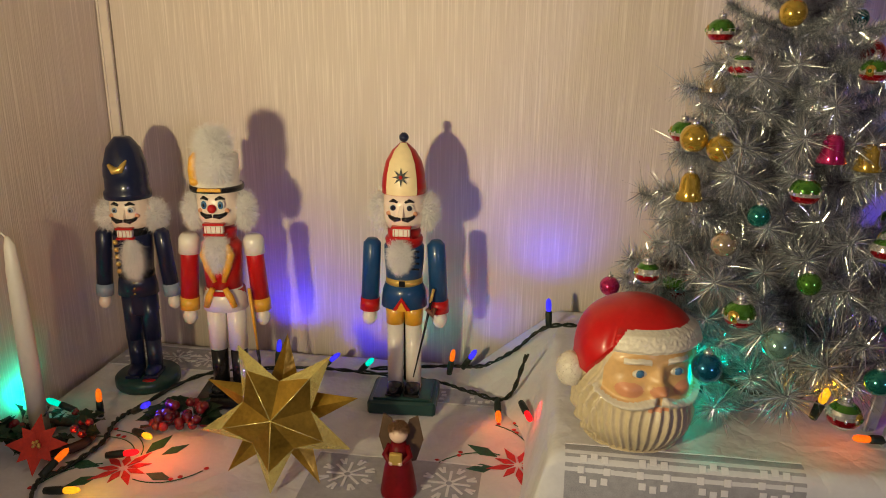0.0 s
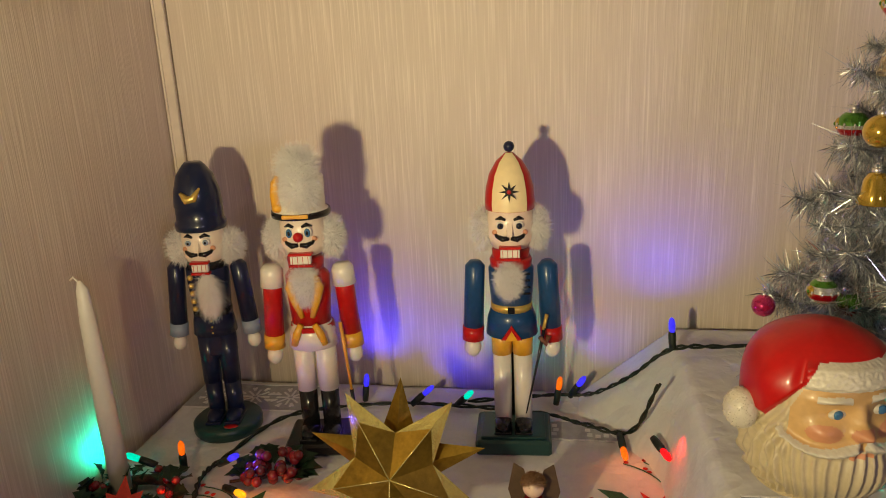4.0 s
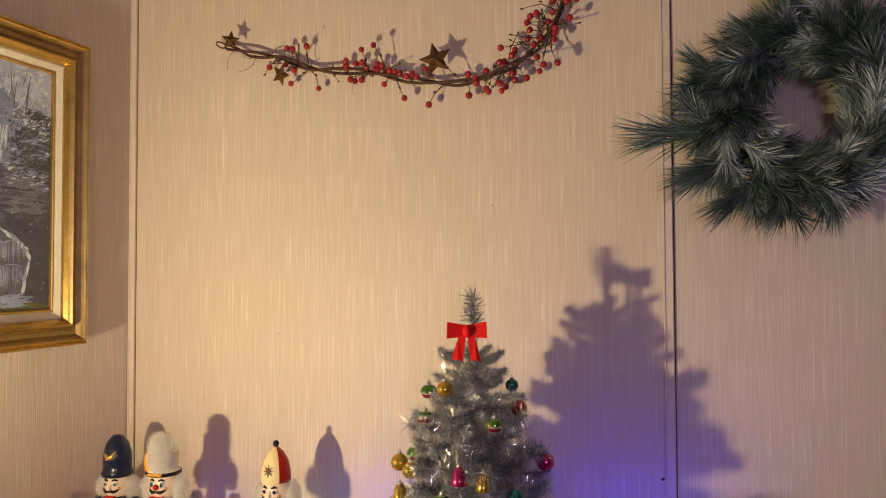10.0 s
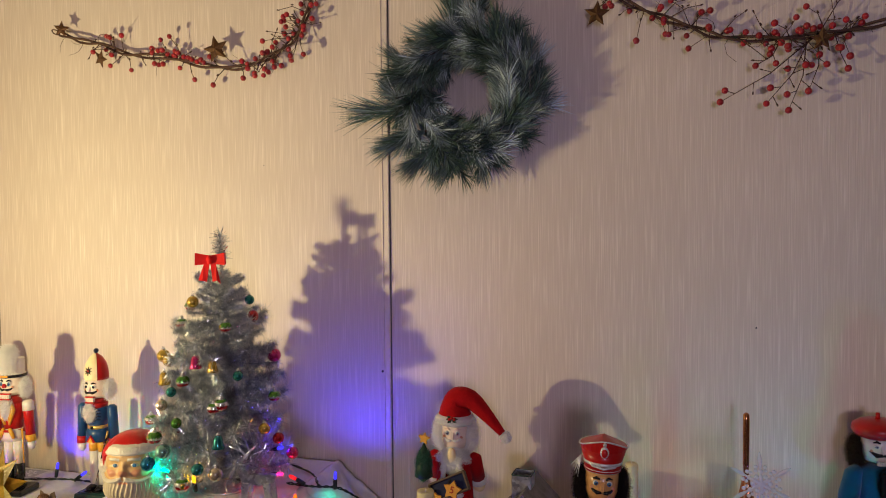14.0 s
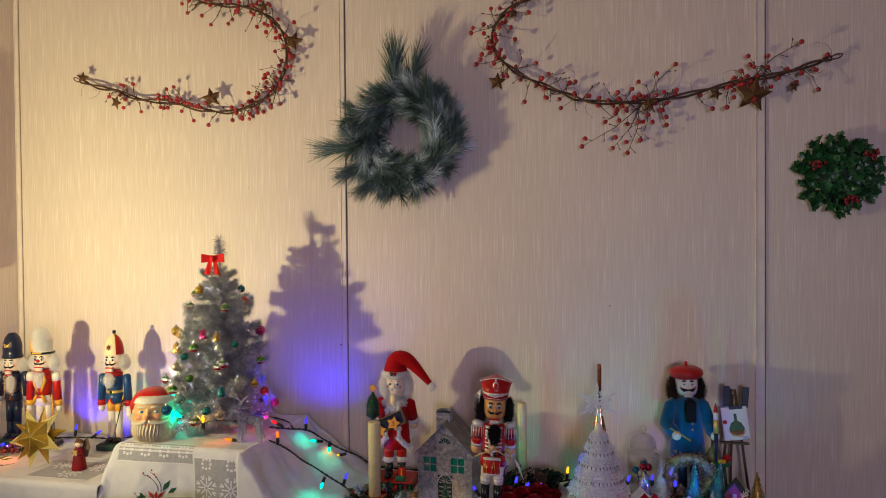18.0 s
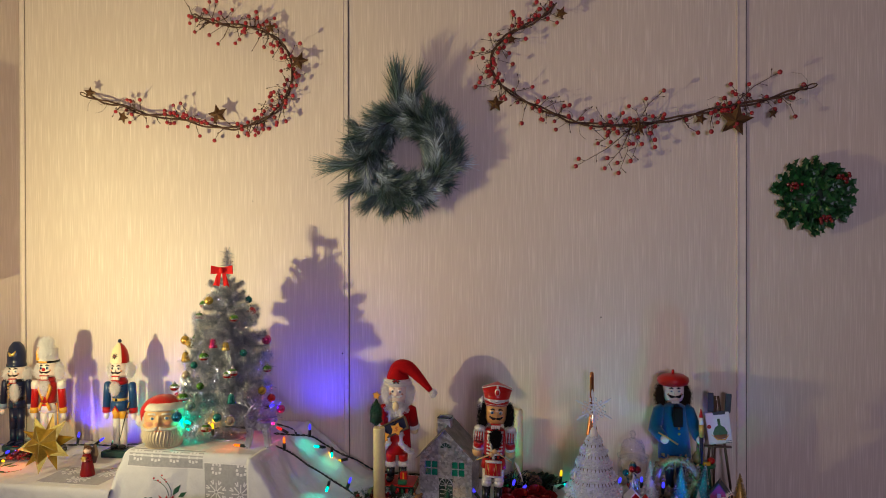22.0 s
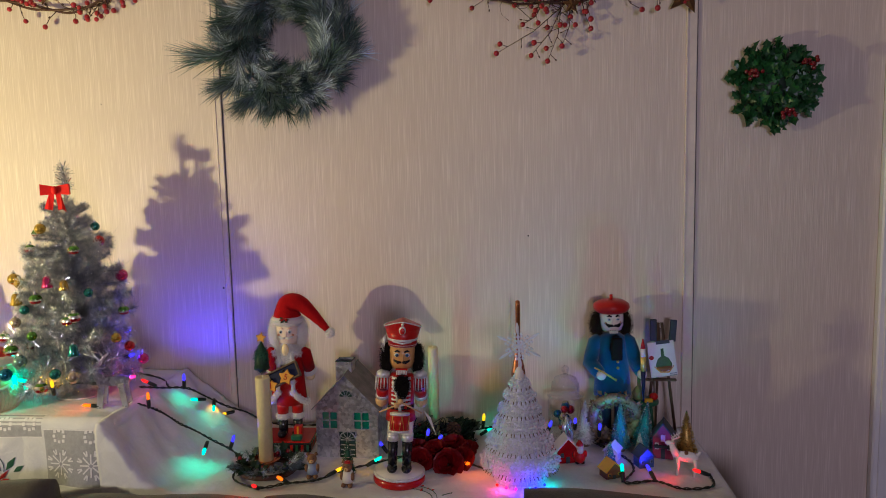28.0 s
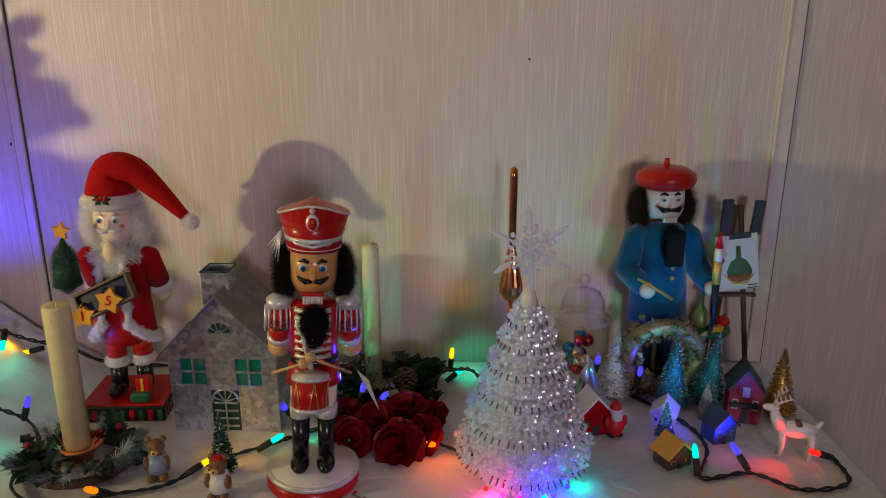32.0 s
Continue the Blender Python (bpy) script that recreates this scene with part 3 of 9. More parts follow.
    def strokes(name, segs, mt, wid):
        lay["n"] += 1
        d = 0.0102 + 0.000005 * lay["n"]
        lay["n"] += len(segs) // 30
        s = Shape()
        for num, ((u0, v0), (u1, v1), k) in enumerate(segs):
            d += 1e-7
            u0, u1, v0, v1 = (min(1, max(0, q)) for q in (u0, u1, v0, v1))
            a, b = Vector(((u0 - 0.5) * 2 * pw, (v0 - 0.5) * 2 * ph)), Vector(((u1 - 0.5) * 2 * pw, (v1 - 0.5) * 2 * ph))
            t = (b - a)
            if t.length < 1e-6:
                continue
            nrm = Vector((-t.y, t.x)).normalized() * wid * k
            mid = (a + b) / 2 + nrm * rnd.uniform(-0.6, 0.6)
            s.add([(d, *(a + nrm * 0.3)), (d, *(a - nrm * 0.3)), (d, *(mid - nrm)), (d, *(b - nrm * 0.2)), (d, *(b + nrm * 0.2)), (d, *(mid + nrm))], [(0, 1, 2, 3, 4, 5)], mt, False)
        part(name, s, ob, kind="stuff")

    area("sky", [(0, 0.70), (1, 0.66), (1, 1), (0, 1)], "paint_sky")
    area("mist", [(0.55, 0.60), (0.78, 0.58), (0.80, 0.84), (0.60, 0.90)], "paint_mist")
    area("far_bank", [(0, 0.50), (0.62, 0.58), (0.64, 0.74), (0.45, 0.80), (0, 0.84)], "paint_fir")
    area("far_bank", [(0.74, 0.56), (1, 0.55), (1, 0.79), (0.86, 0.77), (0.76, 0.70)], "paint_fir")
    area("dark_slope", [(0, 0.08), (0.60, 0.08), (0.62, 0.40), (0.48, 0.47), (0, 0.42)], "paint_dark")
    area("dark_slope", [(0.60, 0.02), (1, 0.03), (1, 0.55), (0.66, 0.54), (0.54, 0.44)], "paint_dark")
    area("rock", [(0.64, 0.36), (0.98, 0.34), (1, 0.50), (0.80, 0.55), (0.62, 0.50)], "paint_rock")
    area("ledge", [(0, 0.42), (0.50, 0.49), (0.55, 0.53), (0.30, 0.53), (0, 0.48)], "paint_mist")
    strokes("sky_haze", [((u, v), (u + rnd.uniform(-0.05, 0.05), v + rnd.uniform(-0.03, 0.03)), rnd.uniform(0.6, 1.6)) for u, v in [(rnd.random(), rnd.uniform(0.76, 0.99)) for _ in range(160)]], "paint_snow", 0.0030)
    strokes("bare_tree", [((u, 0.79 + rnd.uniform(-0.02, 0.04)), (u + rnd.uniform(-0.03, 0.03), rnd.uniform(0.93, 1.0)), rnd.uniform(0.3, 1.3)) for u in [rnd.random() for _ in range(30)]], "paint_trunk", 0.0022)
    strokes("bare_twig", [((u, v), (u + rnd.uniform(-0.05, 0.05), v + rnd.uniform(0.03, 0.09)), rnd.uniform(0.4, 1.0)) for u, v in [(rnd.random(), rnd.uniform(0.80, 0.92)) for _ in range(60)]], "paint_trunk", 0.0009)
    bush = [(u, v) for u, v in [(rnd.random(), rnd.uniform(0.50, 0.83)) for _ in range(2600)] if not 0.62 < u < 0.76 - (v - 0.5) * 0.1]
    strokes("snowy_branch", [((u, v), (u + (1 if u < 0.5 else -1) * rnd.uniform(0.020, 0.060), v + rnd.uniform(-0.016, 0.006)), rnd.uniform(0.5, 1.5)) for u, v in bush], "paint_slate", 0.0013)
    strokes("dark_branch", [((u, v), (u + (1 if u < 0.5 else -1) * rnd.uniform(0.01, 0.05), v - rnd.uniform(0.0, 0.03)), rnd.uniform(0.4, 1.3)) for u, v in bush[1::2] if noise.noise((u * 7, v * 16, 3)) < 0.05], "paint_fir", 0.0018)
    strokes("snowy_branch", [((u, v), (u + (1 if u < 0.5 else -1) * rnd.uniform(0.018, 0.055), v + rnd.uniform(-0.018, 0.004)), rnd.uniform(0.4, 1.5)) for u, v in bush[::3] if noise.noise((u * 7, v * 16, 3)) > 0.0], "paint_mist", 0.0019)
    strokes("snowy_branch", [((u, v), (u + (1 if u < 0.5 else -1) * rnd.uniform(0.014, 0.045), v + rnd.uniform(-0.014, 0.003)), rnd.uniform(0.4, 1.4)) for u, v in bush[2::5] if noise.noise((u * 7, v * 16, 3)) > 0.1], "paint_snow", 0.0015)
    strokes("brook_mist", [((u, v), (u + rnd.uniform(-0.02, 0.02), v + rnd.uniform(-0.05, 0.05)), rnd.uniform(0.6, 1.5)) for u, v in [(0.71 + rnd.gauss(0, 0.035), rnd.uniform(0.66, 0.86)) for _ in range(120)]], "paint_mist", 0.0030)
    strokes("ledge_light", [((u, 0.43 + 0.10 * u + rnd.uniform(-0.03, 0.025)), (u + rnd.uniform(0.05, 0.16), 0.43 + 0.10 * u + rnd.uniform(-0.015, 0.035)), rnd.uniform(0.5, 1.4)) for u in [rnd.uniform(0.0, 0.44) for _ in range(60)]], "paint_mist", 0.0024)
    strokes("slope_tone", [((u, v), (u + rnd.uniform(0.04, 0.14), v + rnd.uniform(-0.04, 0.05)), rnd.uniform(0.5, 1.5)) for u, v in [(rnd.uniform(0.0, 0.95), rnd.uniform(0.10, 0.42)) for _ in range(260)]], "paint_grey", 0.0065)
    brook = [(0.70, 0.74), (0.68, 0.64), (0.66, 0.60), (0.58, 0.53), (0.50, 0.46), (0.54, 0.40)]
    segs = []
    for a, b in zip(brook[:-1], brook[1:]):
        for _ in range(16):
            o = rnd.uniform(-0.035, 0.035)
            segs.append(((a[0] + o, a[1]), (b[0] + o + rnd.uniform(-0.015, 0.015), b[1]), rnd.uniform(0.6, 1.4)))
    strokes("falling_water", segs, "paint_snow", 0.0022)
    # rounded boulders beside the brook
    for bu, bv, bw, bh in ((0.66, 0.47, 0.07, 0.055), (0.80, 0.52, 0.15, 0.028), (0.84, 0.47, 0.14, 0.024), (0.86, 0.42, 0.12, 0.026), (0.76, 0.42, 0.07, 0.03)):
        strokes("boulder", [((bu + bw * rnd.uniform(-0.8, 0.5), bv + bh * q), (bu + bw * rnd.uniform(0.3, 1.0), bv + bh * (q + rnd.uniform(-0.2, 0.2))), rnd.uniform(0.6, 1.3)) for q in [rnd.uniform(-0.8, 0.8) for _ in range(16)]], "paint_slate", 0.0026)
        strokes("rock_edge", [((bu - bw, bv - bh), (bu + bw * 0.2, bv - bh * 1.1), 1.0), ((bu, bv - bh * 1.1), (bu + bw, bv - bh * 0.8), 0.9)], "paint_dark", 0.0022)
    area("spray", [(0.52, 0.42), (0.30, 0.28), (0.03, 0.105), (0.30, 0.115), (0.44, 0.115), (0.55, 0.36)], "paint_grey")
    area("spray", [(0.56, 0.42), (0.70, 0.335), (0.86, 0.25), (0.87, 0.20), (0.83, 0.06), (0.58, 0.08), (0.60, 0.30)], "paint_rock")
    # veil that spreads from the top of the fall to its foot
    def veil(count, lo, hi, mt, wid):
        segs = []
        for _ in range(count):
            q, f = rnd.uniform(lo, hi), rnd.uniform(0.0, 0.75)
            foot = (0.03 + 0.42 * q, 0.112)
            g = min(1.0, f + rnd.uniform(0.15, 0.45))
            a, b = ((0.525 + (foot[0] - 0.525) * k, 0.415 + (foot[1] - 0.415) * k - 0.02 * math.sin(3.1 * k)) for k in (f, g))
            segs.append((a, b, rnd.uniform(0.5, 1.4)))
        strokes("falling_water", segs, mt, wid)
    veil(240, 0.0, 1.0, "paint_rock", 0.0026)
    veil(120, 0.0, 0.55, "paint_slate", 0.0022)
    veil(60, 0.0, 0.16, "paint_mist", 0.0024)
    strokes("falling_water", [((0.50, 0.42), (0.30, 0.27), 1.0), ((0.31, 0.28), (0.02, 0.105), 1.1), ((0.56, 0.42), (0.70, 0.33), 1.4), ((0.69, 0.335), (0.86, 0.25), 1.5), ((0.85, 0.26), (0.875, 0.20), 1.5), ((0.87, 0.21), (0.83, 0.06), 1.4), ((0.0, 0.10), (0.35, 0.115), 0.9), ((0.33, 0.115), (0.58, 0.085), 0.9)], "paint_mist", 0.0034)
    rim = [(0.50, 0.42), (0.40, 0.35), (0.30, 0.27), (0.16, 0.18), (0.02, 0.105)]
    rim2 = [(0.53, 0.43), (0.62, 0.375), (0.70, 0.33), (0.78, 0.29), (0.86, 0.25), (0.87, 0.20), (0.85, 0.13), (0.83, 0.06)]
    segs = []
    for way in (rim, rim2, [(0.0, 0.10), (0.2, 0.115), (0.35, 0.115), (0.58, 0.085)]):
        for a, b in zip(way[:-1], way[1:]):
            for _ in range(10):
                f, g = sorted((rnd.random(), rnd.random()))
                o = rnd.gauss(0, 0.006)
                segs.append(((a[0] + (b[0] - a[0]) * f + o, a[1] + (b[1] - a[1]) * f + rnd.gauss(0, 0.004)), (a[0] + (b[0] - a[0]) * g + o, a[1] + (b[1] - a[1]) * g), rnd.uniform(0.5, 1.2)))
    strokes("falling_water", segs, "paint_snow", 0.0022)
    # the right-hand fall: three steps of curtains
    for v0, v1, ua, ub in ((0.385, 0.285, 0.555, 0.70), (0.275, 0.19, 0.59, 0.84), (0.18, 0.085, 0.59, 0.83)):
        curtain, crest = [], []
        for k in range(70):
            u = rnd.uniform(ua, ub)
            arch = 0.011 * abs(math.sin((u - ua) / (ub - ua) * 6.3))
            curtain.append(((u, v0 + arch - 0.004), (u + rnd.uniform(-0.006, 0.010), v0 - (v0 - v1) * rnd.uniform(0.4, 1.0)), rnd.uniform(0.5, 1.3)))
        for k in range(22):
            u = ua + (ub - ua) * k / 22
            a0, a1 = (0.011 * abs(math.sin(q / 22 * 6.3)) for q in (k, k + 1))
            crest.append(((u, v0 + a0), (u + (ub - ua) / 20, v0 + a1), rnd.uniform(0.7, 1.3)))
        strokes("falling_water", curtain, "paint_slate", 0.0018)
        strokes("falling_water", curtain[::3], "paint_mist", 0.0013)
        strokes("falling_water", crest, "paint_mist", 0.0018)
    area("bank", [(0, 0), (1, 0), (1, 0.02), (0.60, 0.075), (0.30, 0.10), (0, 0.085)], "paint_moss")
    strokes("bank_snow", [((u, 0.015 + rnd.uniform(0, 0.05)), (u + rnd.uniform(0.08, 0.2), 0.02 + rnd.uniform(0, 0.06)), rnd.uniform(0.8, 2.0)) for u in [rnd.uniform(0.38, 0.76) for _ in range(34)]], "paint_mist", 0.0016)
    strokes("snowflake", [((u, v), (u + 0.005, v + 0.004), 1) for u, v in [(rnd.random(), rnd.uniform(0.08, 0.5)) for _ in range(110)]], "paint_snow", 0.0010)


picture()

# ---- furniture under the cloths ----
def side_table(name, x0, x1, y0, y1, top, label):
    ob = thing(name, None, pose((x0 + x1) / 2, (y0 + y1) / 2, 0), label, "table")
    w, d = x1 - x0, y1 - y0
    part("tabletop", Shape().box((0, 0, top - 0.0125), (w, d, 0.025), "wood_dark", 0.004), ob)
    for sx in (-1, 1):
        for sy in (-1, 1):
            part("leg", Shape().lathe([(0.014, 0), (0.020, 0.3), (0.022, top - 0.026)], "wood_dark", (sx * (w / 2 - 0.05), sy * (d / 2 - 0.05), 0), 10), ob)


side_table("side_table", 0.018, 0.628, -0.448, -0.014, ZL - 0.008, "dark wooden side table hidden under a white lace cloth")
side_table("side_table", 1.240, 2.415, -0.430, -0.014, ZR - 0.008, "long dark wooden table hidden under a white embroidered cloth")
ped = thing("pedestal_cabinet", None, pose(0.882, -0.203, 0), "small dark wooden cabinet covered by a white lace cloth", "cabinet")
part("body", Shape().box((0, 0, (ZB - 0.009) / 2), (0.366, 0.366, ZB - 0.009), "wood_dark", 0.006), ped)


def cloth_sheet(us, vs, f, mt):
    s = Shape()
    nu, nv = len(us), len(vs)
    pts = [f(u, v) for u in us for v in vs]
    s.add(pts, [(i * nv + j, (i + 1) * nv + j, (i + 1) * nv + j + 1, i * nv + j + 1) for i in range(nu - 1) for j in range(nv - 1)], mt)
    return s


def ruffle(x, z, y, amp):
    return amp * (noise.noise((x * 9, y * 9, z * 5)) + 0.5 * noise.noise((x * 24, y * 24, z * 9 + 3)))


def drop(d, edge, r, fall):
    """Over a rounded edge: d metres of cloth past the edge give the way out and down."""
    a = min(d / r, math.pi / 2)
    out = r * math.sin(a) + (0.06 * (d - r * math.pi / 2) if d > r * math.pi / 2 else 0)
    down = r * (1 - math.cos(a)) + max(0, d - r * math.pi / 2)
    return out, down


def lin(a, b, n):
    return [a + (b - a) * k / (n - 1) for k in range(n)]


def left_cloth():
    edge = -0.452
    def f(x, v):
        y = -0.012 - v
        if y > edge:
            return (x, y, ZL - 0.0012 + min(0.0012, max(-0.0015, 0.0016 * noise.noise((x * 14, y * 14, 0)))))
        out, down = drop(edge - y, edge, 0.014, 0)
        fold = 0.008 * min(1, down / 0.2) * math.sin(x * 46 + 1.5 * math.sin(x * 9)) + ruffle(x, down, 0, 0.006 * min(1, down / 0.08))
        return (x, edge - out - fold, ZL - down)
    return f


def pedestal_cloth():
    """Cloth over the pedestal, its skirt hanging at the front and flaring at the sides."""
    x0, x1, edge = 0.698, 1.078, -0.393
    def f(u, v):
        y = -0.014 - v
        z, x = ZB, u
        if u < x0:
            out, down = drop(x0 - u, 0, 0.014, 0)
            slope = 0.22 + 0.93 * max(0, min(1, (y + 0.25) / 0.17)) ** 2
            z, x = ZB - down, x0 - out - slope * max(0, down - 0.008) - ruffle(0.3, down, y, 0.007 * min(1, down * 10))
        elif u > x1:
            out, down = drop(u - x1, 0, 0.018, 0)
            z, x = ZB - down, x1 + out + 0.03 * down
        down_side = ZB - z
        if y < edge:
            out, down = drop(edge - y, 0, 0.018, 0)
            fold = 0.016 * min(1, down / 0.25) * math.sin(u * 40 + 2 * math.sin(u * 11)) + ruffle(u, down, 0, 0.007 * min(1, down / 0.06))
            y = edge - out - fold - 0.42 * max(0, down - 0.02) * max(0, min(1, (0.84 - u) / 0.16))
            z = min(z, ZB - down - 0.35 * down_side)
        else:
            z += 0.0012 * noise.noise((x * 15, y * 15, 4)) - 0.001
        return (x, y, z)
    return f


def right_cloth():
    edge = -0.434
    def top(x, y):
        k = min(1, max(0, (x - 1.085) / (1.295 - 1.085)))
        sag = -0.016 * math.sin(math.pi * k)
        k = 1 - (1 - k) ** (1 + 1.2 * min(1, max(0, (-y - 0.12) / 0.2)))
        return (ZB + 0.003) * (1 - k) + ZR * k + sag + ((0.018 * noise.noise((x * 22, y * 13, 7)) + 0.009 * math.sin(x * 34 + y * 58 + 4 * noise.noise((x * 5, y * 5, 0))) + 0.010 * abs(noise.noise((x * 40, y * 26, 3))) + 0.007 * math.sin(y * 85 + x * 12 + 5 * noise.noise((x * 7, y * 7, 5)))) * (1 - k) * min(1, (x - 1.07) * 20) if k < 1 else 0)
    def f(x, v):
        y = -0.012 - v
        if y > edge:
            return (x, y, top(x, y) - 0.0012 + min(0.0012, max(-0.0015, 0.0018 * noise.noise((x * 13, y * 13, 2)))))
        out, down = drop(edge - y, edge, 0.016, 0)
        fold = 0.018 * min(1, down / 0.2) * math.sin(x * 38 + 1.5 * math.sin(x * 8)) + ruffle(x, down, 2, 0.007 * min(1, down / 0.08))
        return (x, edge - out - fold, top(x, edge) - down)
    return f


FL, FB, FR = left_cloth(), pedestal_cloth(), right_cloth()
cl = thing("tablecloth", cloth_sheet(lin(0.010, 0.672, 120), lin(0, 0.80, 140), FL, "cloth_white"), None, "white tablecloth with lace panels and red embroidery, hanging over the front", "tablecloth", "white tablecloths")
cb = thing("tablecloth", cloth_sheet(lin(0.53, 1.13, 120), lin(0, 0.80, 140), FB, "cloth_white"), None, "white lace tablecloth draped over a small cabinet, in soft folds", "tablecloth", "white tablecloths")
cr = thing("tablecloth", cloth_sheet(lin(1.074, 2.432, 200), lin(0, 0.78, 120), FR, "cloth_white"), None, "long white tablecloth, one end pulled up over the cabinet beside it", "tablecloth", "white tablecloths")
for c in (cl, cb, cr):
    md = c.modifiers.new("thickness", "SOLIDIFY")
    md.thickness, md.offset = 0.001, -1


def drape(shape, f, u, v, turn=0.0):
    """Lays a flat shape (x across, y up the cloth, z proud of it) on a cloth at u, v."""
    c, d = math.cos(radians(turn)), math.sin(radians(turn))
    out = []
    for x, y, z in shape.v:
        uu, vv = u + x * c - y * d, v - (x * d + y * c)
        p, pu, pv = Vector(f(uu, vv)), Vector(f(uu + 0.003, vv)), Vector(f(uu, vv + 0.003))
        n = (pv - p).cross(pu - p).normalized()
        if n.z < -0.3:
            n = -n
        out.append(tuple(p + n * (z + 0.0006)))
    shape.v = out
    return shape


def lace(parent, f, u, v, w, h, rows, flakes, pale=False, turn=0.0):
    """A net panel with embroidered blossoms along it and snow crystals, laid on a cloth."""
    nx, ny = max(2, int(w / 0.008)), max(2, int(h / 0.008))
    grid = [((i / nx - 0.5) * w, (j / ny - 0.5) * h, 0.0006) for i in range(nx + 1) for j in range(ny + 1)]
    panel = Shape().add(grid, [(i * (ny + 1) + j, (i + 1) * (ny + 1) + j, (i + 1) * (ny + 1) + j + 1, i * (ny + 1) + j + 1) for i in range(nx) for j in range(ny)], "lace_fine" if pale else "lace_net")
    part("lace_panel", drape(panel, f, u, v, turn), parent)
    s = Shape()
    q = 0.0066
    n = max(1, int(w / 0.050))
    lift = 0.0012
    for r in rows:
        for k in range(n):
            cx = (k + 0.5) * w / n - w / 2
            for a in range(8):
                an = a * math.pi / 4
                rr = 0.0125 if a % 2 == 0 else 0.0145
                s.box((cx + rr * math.cos(an), r + rr * math.sin(an), lift), (q, q, 0.0009), "lace_thread", 0.0002)
    for fx, fy, fr in flakes:
        for a in range(8):
            t = pose(fx, fy, lift + 0.0001 * (a % 2), 0, 0, a * 45)
            s.box((fr * 0.42, 0, 0), (fr * 0.62, 0.0032, 0.0007), "lace_thread", 0.0002, t)
            for o in (-1, 1):
                s.box((fr * 0.78, o * 0.005, 0.0002), (fr * 0.34, 0.0035, 0.0007), "lace_thread", 0.0002, t @ pose(0, 0, 0, 0, 0, o * 8))
    for side in (-1, 1):
        for k in range(nx):
            s.box(((k + 0.5) * w / nx - w / 2, side * h / 2, lift), (w / nx * 0.96, 0.0028, 0.0008), "lace_thread", 0.0002)
    part("lace_motif", drape(s, f, u, v, turn), parent)


lace(cl, FL, 0.105, 0.048, 0.19, 0.075, (), ((-0.055, 0, 0.030), (0.0, 0, 0.030), (0.055, 0, 0.030)), True)
lace(cl, FL, 0.560, 0.105, 0.13, 0.045, (0.0,), (), True)
lace(cl, FL, 0.510, 0.345, 0.20, 0.145, (), ((-0.055, 0.03, 0.034), (0.01, -0.03, 0.034), (0.065, 0.03, 0.034)), True)
lace(cl, FL, 0.275, 0.545, 0.25, 0.060, (0.0,), ())
lace(cl, FL, 0.560, 0.575, 0.17, 0.060, (0.0,), ())
lace(cl, FL, 0.040, 0.560, 0.10, 0.060, (0.0,), ())
lace(cb, FB, 0.812, 0.402, 0.225, 0.060, (0.0,), ())
lace(cb, FB, 1.005, 0.478, 0.150, 0.130, (0.050,), ((-0.038, -0.014, 0.036), (0.038, -0.014, 0.036)))


def embroidery(parent, f, u, v, k=1.0, turn=0.0):
    """A stitched poinsettia with leaves, tendrils and berries, laid on a cloth."""
    mat("stitch_red", (0.50, 0.015, 0.020), 0.7, var=0.3, scale=200, bump=0.5, bscale=900)
    mat("stitch_green", (0.012, 0.085, 0.045), 0.7, var=0.3, scale=200, bump=0.5, bscale=900)
    s = Shape()
    flat = pose(0, 0, 0, -90)
    for a in range(9):
        t = pose(0, 0, 0.0012, 0, 0, a * 40 + 8) @ flat
        ln = (0.040 if a % 2 else 0.031) * k
        s.slab([(0.005 * k, 0), (ln * 0.5, 0.0050 * k), (ln, 0), (ln * 0.5, -0.0050 * k)], 0.0008, "stitch_red", t)
    part("red_petals", drape(s, f, u, v, turn), parent)
    s = Shape()
    for a, ln, w, off in ((160, 0.045, 0.009, 0.030), (205, 0.035, 0.009, 0.028), (55, 0.045, 0.009, 0.035), (330, 0.036, 0.008, 0.032), (30, 0.035, 0.008, 0.045)):
        t = pose(0, 0, 0.0010, 0, 0, a) @ flat
        s.slab([(off * k, 0), ((off + ln * 0.45) * k, w * k), ((off + ln) * k, 0), ((off + ln * 0.45) * k, -w * k)], 0.0007, "stitch_green", t)
    part("green_leaves", drape(s, f, u, v, turn), parent)
    s = Shape()
    for a0 in (60, 75, 150, 300):
        pts = [Vector((r * k * math.cos(radians(a0 + (r - 0.03) * 700)), r * k * math.sin(radians(a0 + (r - 0.03) * 700)), 0.0012)) for r in lin(0.03, 0.095, 9)]
        s.tube(pts, 0.0007, "stitch_green", 5)
        for q in (pts[-1], pts[-3], pts[5]):
            s.ball((q.x + rnd.uniform(-0.006, 0.006), q.y + 0.004, 0.0012), (0.0032 * k, 0.0032 * k, 0.0009), "stitch_red", 7, 4)
    part("tendril", drape(s, f, u, v, turn), parent, kind="stuff")


embroidery(cl, FL, 0.192, 0.345, 1.0, 20)
embroidery(cl, FL, 0.652, 0.265, 1.0, -10)
embroidery(cb, FB, 0.822, 0.530, 0.8)
embroidery(cr, FR, 1.800, 0.470, 1.0)


